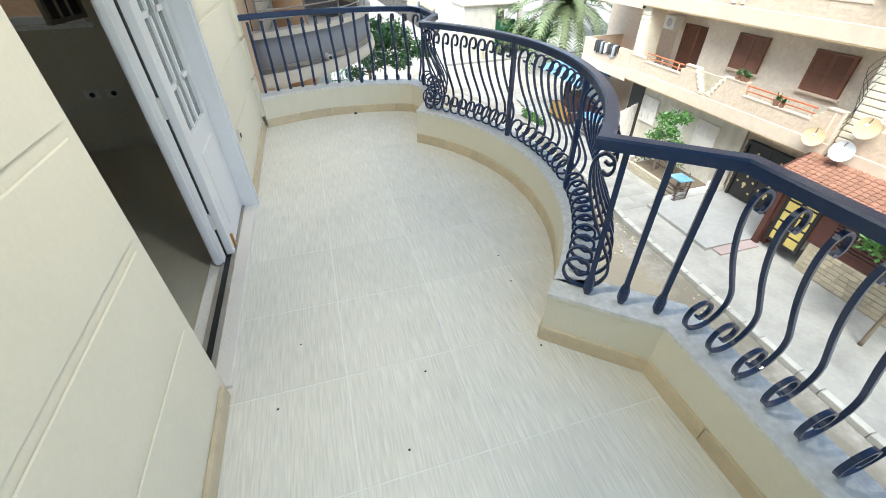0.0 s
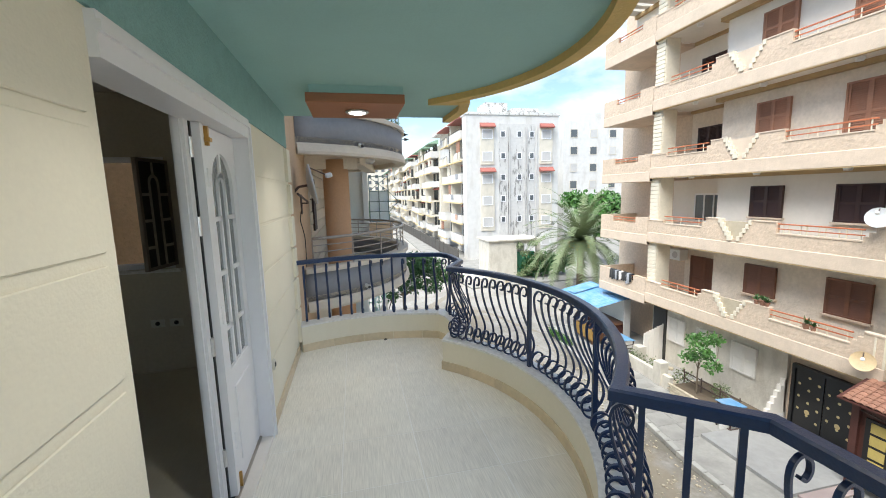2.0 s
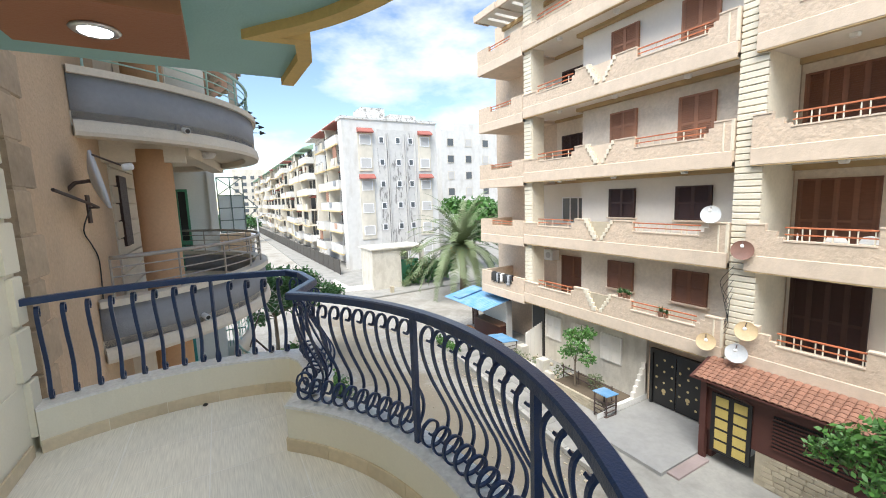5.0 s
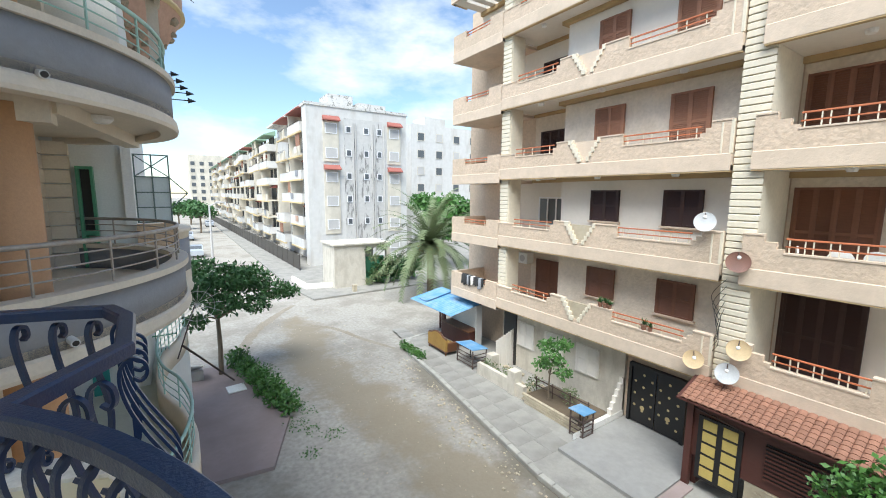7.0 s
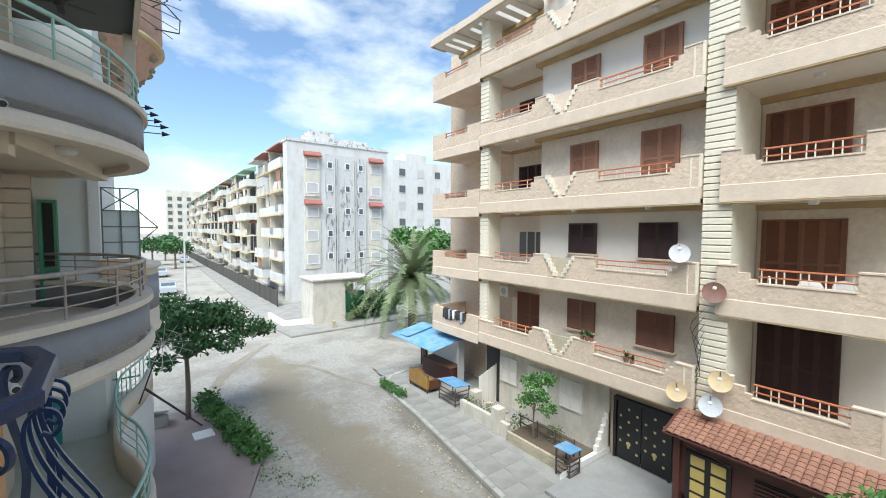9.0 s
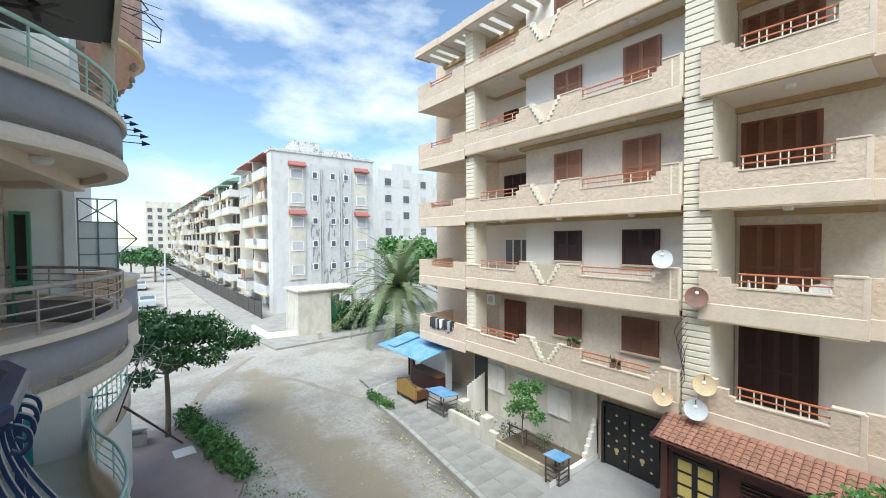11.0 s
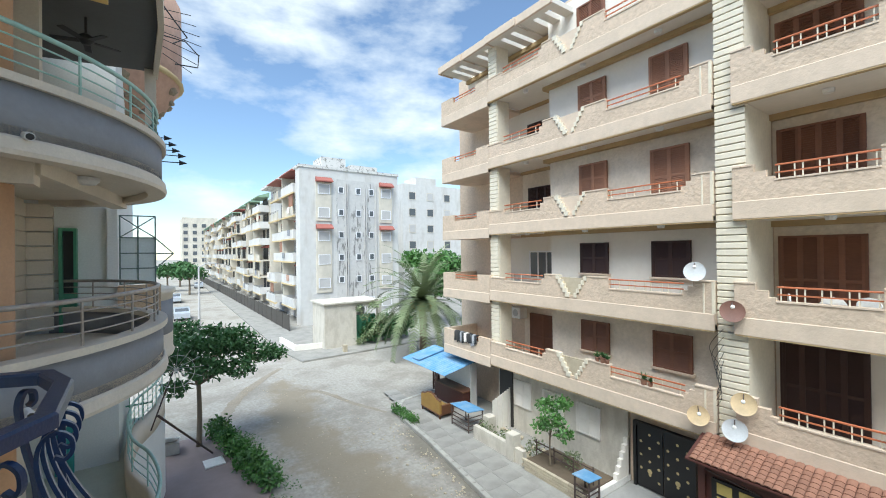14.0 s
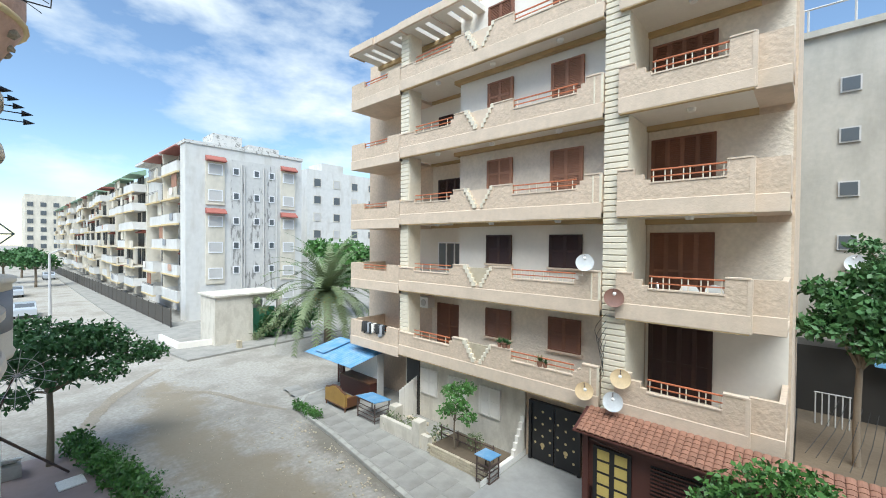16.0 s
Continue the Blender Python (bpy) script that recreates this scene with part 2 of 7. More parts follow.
M_DISH_W = material("dish_white", (0.56, 0.57, 0.58), 0.5, stain=4, stain_amt=0.2)
M_DISH_BEIGE = material("dish_beige", (0.66, 0.5, 0.30), 0.5, stain=4, stain_amt=0.2)
M_DISH_RED = material("dish_rust", (0.20, 0.10, 0.075), 0.6, stain=4, stain_amt=0.3)
M_CAR = material("silver_car", (0.55, 0.58, 0.62), 0.3, metal=0.4, coat=0.4, stain_amt=0.05, bump=0)
M_TYRE = material("tyre_rubber", (0.02, 0.02, 0.02), 0.8)
M_FENCE = material("dark_fence", (0.07, 0.06, 0.05), 0.7)
M_GREYWALL = material("grey_tower", (0.47, 0.43, 0.37), 0.9, grain=4, stain=0.7, stain_amt=0.6, drip=(1, 1, 0.4), stain_color=(0.28, 0.26, 0.22), bump=0.3, bump_scale=5)
M_STUCCO = material("pale_rough_stucco", (0.71, 0.625, 0.525), 0.9, grain=9, grain_amt=0.2, stain=1.1, stain_amt=0.35, stain_color=(0.50, 0.42, 0.32), bump=1.0, bump_scale=13)
M_SOFFIT = material("white_soffit", (0.72, 0.68, 0.61), 0.85, grain=8, grain_amt=0.05, stain=0.8, stain_amt=0.25, stain_color=(0.46, 0.41, 0.33), bump=0.1)
M_CORNICE = material("ochre_cornice", (0.46, 0.33, 0.17), 0.85, grain=8, stain=2, stain_amt=0.3)
# grey darkened so that the colour carries the deep ceiling's shade
M_NBCEIL = material("ceiling_grey_with_shade", (0.13, 0.13, 0.125), 0.85, grain=10, grain_amt=0.08, stain=0.8, stain_amt=0.2)
M_CARVED = material("carved_stone", (0.33, 0.27, 0.19), 0.95, grain=14, grain_amt=0.3, stain=5, stain_amt=0.4, bump=1.0, bump_scale=16)
M_SCREEN_BAR = material("grey_green_iron", (0.16, 0.22, 0.20), 0.6, stain=6, stain_amt=0.3)
M_SOFA_WOOD = material("sofa_wood", (0.13, 0.055, 0.025), 0.5, grain=6, stretch=(1, 1, 8))
M_PLASTIC_W = material("white_plastic", (0.78, 0.77, 0.74), 0.4, stain_amt=0.08)
M_CABLE = material("black_cable", (0.02, 0.02, 0.02), 0.6)


def dirt_tracks(m):
    """Brown earth worn along the middle of the road and gathered in the gutter, with ragged noisy edges."""
    n, l = m.node_tree.nodes, m.node_tree.links
    bsdf = n["Principled BSDF"]
    base = bsdf.inputs["Base Color"].links[0].from_socket

    def op(kind, a, b=0.0):
        q = n.new("ShaderNodeMath")
        q.operation = kind
        for i, w in enumerate((a, b)):
            if isinstance(w, (int, float)):
                q.inputs[i].default_value = w
            else:
                l.new(w, q.inputs[i])
        return q.outputs[0]

    tc = n.new("ShaderNodeTexCoord")
    sep = n.new("ShaderNodeSeparateXYZ")
    l.new(tc.outputs["Object"], sep.inputs[0])
    x, y = sep.outputs[0], sep.outputs[1]
    noise = []
    for scale, detail in ((0.55, 9.0), (5.0, 6.0)):
        q = n.new("ShaderNodeTexNoise")
        q.inputs["Scale"].default_value, q.inputs["Detail"].default_value, q.inputs["Roughness"].default_value = scale, detail, 0.68
        l.new(tc.outputs["Object"], q.inputs["Vector"])
        noise.append(op("SUBTRACT", q.outputs[0], 0.5))
    rag = op("ADD", op("MULTIPLY", noise[0], 4.6), op("MULTIPLY", noise[1], 1.3))
    centre = op("ADD", op("MULTIPLY", op("COSINE", op("MULTIPLY", op("SUBTRACT", y, 9.0), 0.27)), 0.55), 7.15)
    off = op("ADD", op("SUBTRACT", op("ABSOLUTE", op("SUBTRACT", x, centre)), 1.15), rag)
    off = op("ADD", off, op("MULTIPLY", op("MAXIMUM", op("SUBTRACT", y, 26.0), 0.0), 0.5))
    track = op("SUBTRACT", 0.5, op("MULTIPLY", off, 1.1))
    kerb_x = op("ADD", op("MULTIPLY", y, 0.105), 8.42)
    gut = op("ADD", op("SUBTRACT", op("ABSOLUTE", op("SUBTRACT", x, kerb_x)), 0.45), op("MULTIPLY", rag, 0.5))
    gut = op("ADD", gut, op("MULTIPLY", op("MAXIMUM", op("SUBTRACT", y, 18.0), 0.0), 0.7))
    gutter = op("SUBTRACT", 0.5, op("MULTIPLY", gut, 1.6))
    for mask, colour, amount in ((track, (0.265, 0.22, 0.155, 1), 0.85), (gutter, (0.16, 0.14, 0.105, 1), 0.8)):
        cl = n.new("ShaderNodeClamp")
        l.new(mask, cl.inputs["Value"])
        mix = n.new("ShaderNodeMixRGB")
        l.new(op("MULTIPLY", cl.outputs[0], amount), mix.inputs["Fac"])
        l.new(base, mix.inputs["Color1"])
        mix.inputs["Color2"].default_value = colour
        base = mix.outputs["Color"]
    l.new(base, bsdf.inputs["Base Color"])


dirt_tracks(M_ROAD)


# ---- mesh helpers ----
class Geo:
    """Vertices and faces of one mesh."""

    def __init__(self):
        self.v, self.f = [], []

    def add(self, verts, faces):
        k = len(self.v)
        self.v.extend([tuple(p) for p in verts])
        self.f.extend([tuple(i + k for i in f) for f in faces])
        return self

    def box(self, x0, x1, y0, y1, z0, z1, bevel=0.0):
        x0, x1, y0, y1, z0, z1 = min(x0, x1), max(x0, x1), min(y0, y1), max(y0, y1), min(z0, z1), max(z0, z1)
        if bevel <= 0:
            v = [(x, y, z) for z in (z0, z1) for x, y in ((x0, y0), (x1, y0), (x1, y1), (x0, y1))]
            return self.add(v, [(3, 2, 1, 0), (4, 5, 6, 7), (0, 1, 5, 4), (1, 2, 6, 5), (2, 3, 7, 6), (3, 0, 4, 7)])
        b = bevel
        v = []
        for z, i in ((z0, b), (z0 + b, 0), (z1 - b, 0), (z1, b)):
            v += [(x0 + i, y0 + i, z), (x1 - i, y0 + i, z), (x1 - i, y1 - i, z), (x0 + i, y1 - i, z)]
        f = [(3, 2, 1, 0), (12, 13, 14, 15)]
        for r in range(3):
            for c in range(4):
                d = (c + 1) % 4
                f.append((4 * r + c, 4 * r + d, 4 * r + 4 + d, 4 * r + 4 + c))
        return self.add(v, f)

    def ring(self, axis, a, b, u0, u1, z0, z1, t):
        """An upright rectangular frame t wide, from a to b along its axis ("x" or "y")."""
        v = []
        for d in (a, b):
            for i in (0.0, t):
                for u, z in ((u0 + i, z0 + i), (u1 - i, z0 + i), (u1 - i, z1 - i), (u0 + i, z1 - i)):
                    v.append((d, u, z) if axis == "x" else (u, d, z))
        f = []
        for k in range(4):
            m = (k + 1) % 4
            f += [(k, m, 4 + m, 4 + k), (8 + k, 8 + m, 12 + m, 12 + k), (k, m, 8 + m, 8 + k), (4 + k, 4 + m, 12 + m, 12 + k)]
        return self.add(v, f)

    def prism(self, poly, axis, a, b):
        """A polygon extruded along an axis. poly: points in the two other axes, in xyz order."""
        put = {"x": lambda p, t: (t, p[0], p[1]), "y": lambda p, t: (p[0], t, p[1]), "z": lambda p, t: (p[0], p[1], t)}[axis]
        n = len(poly)
        v = [put(p, a) for p in poly] + [put(p, b) for p in poly]
        f = [tuple(range(n - 1, -1, -1)), tuple(range(n, 2 * n))]
        f += [(i, (i + 1) % n, n + (i + 1) % n, n + i) for i in range(n)]
        return self.add(v, f)

    def tube(self, pts, r, sides=6, r1=None, flat=1.0):
        """A round bar along points; r1 is the radius at its end."""
        pts = [Vector(p) for p in pts]
        n = len(pts)
        r1 = r if r1 is None else r1
        v, f = [], []
        side = None
        for i, p in enumerate(pts):
            d = (pts[min(i + 1, n - 1)] - pts[max(i - 1, 0)])
            d = d.normalized() if d.length > 1e-9 else Vector((0, 0, 1))
            if side is None:
                side = d.orthogonal().normalized() if abs(d.z) > 0.9 else d.cross(Vector((0, 0, 1))).normalized()
            else:
                side = (side - d * side.dot(d))
                side = side.normalized() if side.length > 1e-6 else d.orthogonal().normalized()
            up = side.cross(d)
            rr = r + (r1 - r) * i / max(1, n - 1)
            for k in range(sides):
                a = 2 * math.pi * k / sides
                v.append(p + (side * math.cos(a) + up * math.sin(a) * flat) * rr)
        for i in range(n - 1):
            for k in range(sides):
                m = (k + 1) % sides
                f.append((i * sides + k, i * sides + m, (i + 1) * sides + m, (i + 1) * sides + k))
        f.append(tuple(range(sides - 1, -1, -1)))
        f.append(tuple(range((n - 1) * sides, n * sides)))
        return self.add(v, f)

    def strip(self, path, profile, closed=False):
        """A cross-section swept along a plan path. profile: (offset to the right of the path, z) round the section."""
        path = [Vector(p) for p in path]
        n, m = len(path), len(profile)
        v, f = [], []
        for i, p in enumerate(path):
            a = path[i - 1] if i or closed else None
            b = path[(i + 1) % n] if i < n - 1 or closed else None
            d0 = (p - a).normalized() if a is not None else None
            d1 = (b - p).normalized() if b is not None else None
            d0, d1 = d0 or d1, d1 or d0
            n0, n1 = Vector((d0.y, -d0.x)), Vector((d1.y, -d1.x))
            mid = (n0 + n1).normalized()
            k = 1 / max(0.45, mid.dot(n0))
            for o, z in profile:
                q = p + mid * (o * k)
                v.append((q.x, q.y, z))
        for i in range(n if closed else n - 1):
            j = (i + 1) % n
            for k in range(m):
                h = (k + 1) % m
                f.append((i * m + k, j * m + k, j * m + h, i * m + h))
        if not closed:
            f.append(tuple(range(m)))
            f.append(tuple(range((n - 1) * m + m - 1, (n - 1) * m - 1, -1)))
        return self.add(v, f)

    def lathe(self, prof, sides=16, at=(0, 0, 0)):
        """A turned body about z. prof: (radius, z)."""
        v = [(at[0] + r * math.cos(2 * math.pi * k / sides), at[1] + r * math.sin(2 * math.pi * k / sides), at[2] + z) for r, z in prof for k in range(sides)]
        f = []
        for i in range(len(prof) - 1):
            for k in range(sides):
                m = (k + 1) % sides
                f.append((i * sides + k, i * sides + m, (i + 1) * sides + m, (i + 1) * sides + k))
        f.append(tuple(range(sides - 1, -1, -1)))
        f.append(tuple(range((len(prof) - 1) * sides, len(prof) * sides)))
        return self.add(v, f)

    def moved(self, m):
        self.v = [tuple(m @ Vector(p)) for p in self.v]
        return self

    def mesh(self, name, mat, smooth=False):
        me = bpy.data.meshes.new(name)
        me.from_pydata(self.v, [], self.f)
        me.materials.append(mat)
        if smooth:
            me.polygons.foreach_set("use_smooth", [True] * len(me.polygons))
        me.update()
        b = bmesh.new()
        b.from_mesh(me)
        bmesh.ops.recalc_face_normals(b, faces=b.faces)
        b.to_mesh(me)
        b.free()
        return me


def G():
    return Geo()


def thing(name, at, label, category, group="", kind=""):
    """An empty at the thing's base, which carries its parts."""
    ob = new(name)
    ob.empty_display_size = 0.1
    ob.matrix_basis = Matrix.Translation(at)
    return tagged(ob, label, category, group, kind)


def hang(ob, parent):
    ob.parent = parent
    if parent.data is None:
        ob.matrix_parent_inverse = Matrix.Translation(-parent.location)
    return ob


def part(name, geo, mat, parent, label="", smooth=False):
    """One mesh under a thing or a part; geo may be a mesh that is already there."""
    me = geo if isinstance(geo, bpy.types.Mesh) else geo.mesh(name, mat, smooth)
    ob = hang(new(name, me), parent)
    return tagged(ob, label) if label else ob


def piece(name, me, parent, m):
    """A small repeated piece on shared mesh data, at a pose."""
    ob = new(name, me)
    ob.parent = parent
    if parent.data is None:
        ob.matrix_parent_inverse = Matrix.Translation(-parent.location)
    ob.matrix_basis = m
    return ob


def solid(name, geo, mat, label, category, kind="structure", smooth=False, group=""):
    return tagged(new(name, geo.mesh(name, mat, smooth)), label, category, group, kind)


def arc(cx, cy, r, a0, a1, n):
    return [(cx + r * math.cos(radians(a0 + (a1 - a0) * i / n)), cy + r * math.sin(radians(a0 + (a1 - a0) * i / n))) for i in range(n + 1)]


def smooth_line(ctrl, n=5):
    pts = [Vector(p) for p in ctrl]
    out = []
    for i in range(len(pts) - 1):
        a, b, c, d = pts[max(i - 1, 0)], pts[i], pts[i + 1], pts[min(i + 2, len(pts) - 1)]
        for k in range(n):
            t = k / n
            out.append(0.5 * ((2 * b) + (c - a) * t + (2 * a - 5 * b + 4 * c - d) * t * t + (3 * b - a - 3 * c + d) * t ** 3))
    return out + [pts[-1]]



# ---- our balcony ----
WALL = -0.52
GROUND = -6.40
CX, CY, RAD = -0.257, 2.47, 1.75
FRONT = arc(CX, CY, RAD, -46.5, 46.5, 28)
END = [(1.15, 4.47)] + arc(0.33, 2.82, 1.95, 67, 114.5, 12)
INNER = [(-0.5, -1.75), (1.31, -1.75), (1.31, 0.88)] + FRONT + [(1.17, 4.12)] + END
# the path runs away from the camera, so its right-hand side is the street


def reach(y):
    """The floor's street edge at y."""
    if y < 0.88:
        return 1.37
    if y < 1.2:
        return 1.37 - (y - 0.88) / 0.32 * 0.37
    if y < 3.74:
        return CX + math.sqrt(max(0.0, (RAD + 0.06) ** 2 - (y - CY) ** 2))
    if y < 4.12:
        return 0.98 + (y - 3.74) / 0.38 * 0.26
    if y < 4.44:
        return 1.2
    return max(-0.6, min(1.1, 0.33 + math.sqrt(max(0.0, 2.02 ** 2 - (y - 2.83) ** 2))))


slab = G()
ys = [-1.75 + i * (4.84 + 1.75) / 60 for i in range(61)]
poly = [(WALL, ys[0])] + [(reach(y) + 0.09, y) for y in ys] + [(WALL, ys[-1])]
slab.prism(poly, "z", -0.22, -0.0018)
floor = solid("floor", slab, M_GROUT, "pale grout bed of the balcony floor", "floor")

parapet = G().strip(INNER, [(0.0, -0.002), (0.0, 0.285), (0.16, 0.285), (0.16, -0.3), (0.12, -0.3), (0.12, -0.002)])
solid("wall_parapet", parapet, M_CREAM, "low cream plastered parapet curving round the balcony", "parapet")
coping = G().strip(INNER, [(-0.006, 0.287), (-0.006, 0.305), (0.172, 0.305), (0.172, 0.287)])
solid("trim_coping", coping, M_MARBLE, "mottled white marble coping on the parapet", "coping")

# our building's body round the room behind the door
DOOR0, DOOR1, DOORTOP = 1.34, 3.0, 2.2
BACK = -4.6
shell = G()
shell.box(WALL - 0.2, WALL, -1.9, DOOR0, -0.22, 2.75)
shell.box(WALL - 0.2, WALL, DOOR1, 4.74, -0.22, 2.75)
shell.box(WALL - 0.2, WALL, DOOR0, DOOR1, DOORTOP, 2.75)
shell.box(WALL - 0.2, WALL, DOOR0, DOOR1, -0.22, -0.012)
solid("wall_front", shell, M_CREAM, "cream plastered house wall with a door opening onto the balcony", "wall")
side = G()
side.box(BACK, WALL - 0.2, 4.5, 4.7, -0.22, 1.06)
side.box(BACK, WALL - 0.2, 4.5, 4.7, 2.16, 2.75)
side.box(BACK, -2.36, 4.5, 4.7, 1.06, 2.16)
side.box(-1.62, WALL - 0.2, 4.5, 4.7, 1.06, 2.16)
solid("wall_side", side, M_ROOM, "painted side wall of the dim room with a window opening", "wall")
# unseen opening from y -0.9 to 0.9, added to brighten the room
solid("wall_back", G().box(BACK - 0.2, BACK, -1.9, -0.9, -0.22, 2.75).box(BACK - 0.2, BACK, 0.9, 4.7, -0.22, 2.75).box(BACK - 0.2, BACK, -0.9, 0.9, -0.22, 0.9).box(BACK - 0.2, BACK, -0.9, 0.9, 2.2, 2.75), M_ROOM, "painted back wall of the dim room with an unseen opening added for light", "wall")
solid("wall_room_near", G().box(BACK, WALL - 0.2, -1.9, -1.7, -0.22, 2.75), M_ROOM, "painted near wall of the dim room", "wall")
solid("floor_room", G().box(BACK, WALL - 0.2, -1.7, 4.5, -0.2, -0.01), M_ROOM_FLOOR, "beige tiled floor of the dim room", "floor")
solid("ceiling_room", G().box(BACK - 0.2, WALL - 0.2, -1.9, 4.7, 2.76, 2.95), M_OFFWHITE, "white room ceiling", "ceiling")
lower = G().box(BACK - 3, WALL, -30, 4.74, GROUND, -0.23)
solid("wall_house_below", lower, M_CREAM, "cream lower storeys of the house under the balcony", "wall")
# out of view; height set so that it shades the lower front opposite
upper = G().box(BACK - 3, WALL, -30, 4.74, 2.96, 14.0)
solid("wall_above_shading", upper, M_CREAM, "unseen cream upper storeys, their height set to shade the front opposite", "wall")

# teal ceiling with its ochre edge
CEIL = 2.61
C_FRONT = arc(-0.22, 2.47, 1.82, -49, 46, 30)
C_EDGE = [(1.36, -1.76), (1.36, 0.85)] + C_FRONT + [(1.25, 3.74), (1.33, 4.1), (1.31, 4.76)]
ceil = G().prism([(WALL - 0.0, -1.76)] + C_EDGE + [(WALL, 4.78)], "z", CEIL, 2.95)
solid("ceiling", ceil, M_TEAL, "teal painted balcony ceiling", "ceiling")
rim = G().strip(C_EDGE, [(-0.075, CEIL - 0.055), (-0.075, CEIL + 0.05), (0.004, CEIL + 0.05), (0.004, 2.97), (0.02, 2.97), (0.02, CEIL - 0.055)])
solid("trim_ceiling", rim, M_YELLOW, "ochre painted edge of the balcony ceiling", "trim")
band = G().box(WALL, WALL + 0.012, -1.76, 4.72, 2.262, CEIL)
solid("trim_teal_band", band, M_TEAL_ROUGH, "rough teal rendered band above the door", "wall band")

# ---- opposite apartment building ----
OX, OW = 13.15, 14.14
SLABS = [-3.45, -0.66, 2.18, 5.05, 7.93]


def shutter(name, y0, y1, z0, z1, x, leaves, mat, label, root=None):
    """A frame with louvred leaves, facing -x."""
    t = 0.055
    g = G().ring("x", x - 0.05, x + 0.04, y0, y1, z0, z1, t)
    fr = part(name, g, mat, root or flat, label)
    w = (y1 - y0 - 2 * t) / leaves
    for i in range(leaves):
        a, b = y0 + t + i * w, y0 + t + (i + 1) * w
        zm = (z0 + z1) / 2
        g = G().box(x - 0.035, x + 0.02, a, a + 0.06, z0 + t, z1 - t).box(x - 0.035, x + 0.02, b - 0.06, b, z0 + t, z1 - t)
        g.box(x - 0.033, x + 0.02, a + 0.06, b - 0.06, zm - 0.04, zm + 0.04)
        # the louvres are one folded sheet
        n = max(4, int((z1 - z0) / 0.06))
        v = []
        for k in range(n):
            z = z0 + t + (k + 0.5) * (z1 - z0 - 2 * t) / n
            v += [(x - 0.03, a + 0.06, z - 0.028), (x - 0.03, b - 0.06, z - 0.028), (x - 0.005, a + 0.06, z + 0.03), (x - 0.005, b - 0.06, z + 0.03)]
        g.add(v, [(2 * k, 2 * k + 1, 2 * k + 3, 2 * k + 2) for k in range(2 * n - 1)])
        part("shutter_leaf", g, mat, fr)
    return fr


def balcony_rail(y0, y1, z0, z1, x, bars, parent):
    """Two orange rails on pale uprights, set in uneven pairs."""
    rail = part("railing", G().box(x, x + 0.045, y0, y1, z1 - 0.04, z1, 0.006), M_ORANGE, parent, "rust-orange rail")
    zm = z0 + 0.42 * (z1 - z0)
    part("mid_rail", G().box(x + 0.008, x + 0.037, y0, y1, zm - 0.016, zm + 0.016), M_ORANGE, rail)
    for i in range(bars):
        y = y0 + (i + 0.5 + (0.16 if i % 2 else -0.16)) * (y1 - y0) / bars
        part("rail_post", G().box(x + 0.01, x + 0.036, y - 0.012, y + 0.012, z0, z1 - 0.04), M_RIB, rail)
    return rail


flat = thing("apartment_building", (14.5, 9.0, GROUND), "five-storey beige apartment building with stepped balcony parapets and brown shutters", "building")
part("wall", G().prism([(24, 2.9), (15.15, 2.9), (15.15, 7.0), (14.16, 7.0), (14.16, 13.2), (15.2, 13.2), (15.2, 20.5), (24, 20.5)], "z", GROUND, 10.9), M_BEIGE, flat, "rough beige rendered walls")
part("ground_wall", G().box(14.02, 14.16, 10.0, 16.2, GROUND, -3.47), M_GROUNDWALL, flat, "pale flaking ground-floor wall")
for k, zb in enumerate(SLABS):
    if k in (1, 3, 4):
        up = SLABS[k + 1] if k < 4 else 10.8
        part("painted_wall", G().box(14.148, 14.158, 7.02, 13.2, zb + 0.12, up - 0.005), M_OFFWHITE, flat, "white painted wall")
        part("painted_wall", G().box(15.188, 15.198, 13.24, 16.6, zb + 0.12, up - 0.005), M_OFFWHITE, flat, "white painted wall")
        part("painted_wall", G().box(14.17, 15.18, 13.205, 13.215, zb + 0.12, up - 0.005), M_OFFWHITE, flat, "white painted wall")
for k, zb in enumerate(SLABS):
    up = SLABS[k + 1] if k < 4 else 10.8
    if k in (0, 2):
        part("painted_wall", G().box(14.148, 14.158, 7.06, 13.2, zb + 0.12, up - 0.16), M_STUCCO, flat, "pale rough stucco wall")
        part("painted_wall", G().box(15.188, 15.198, 13.24, 15.7, zb + 0.12, up - 0.14), M_STUCCO, flat, "pale rough stucco wall")
    part("painted_wall", G().box(15.136, 15.148, 2.96, 6.38, zb + 0.12, up - 0.18), M_STUCCO if k else M_OFFWHITE, flat, "pale wall behind the balcony door")
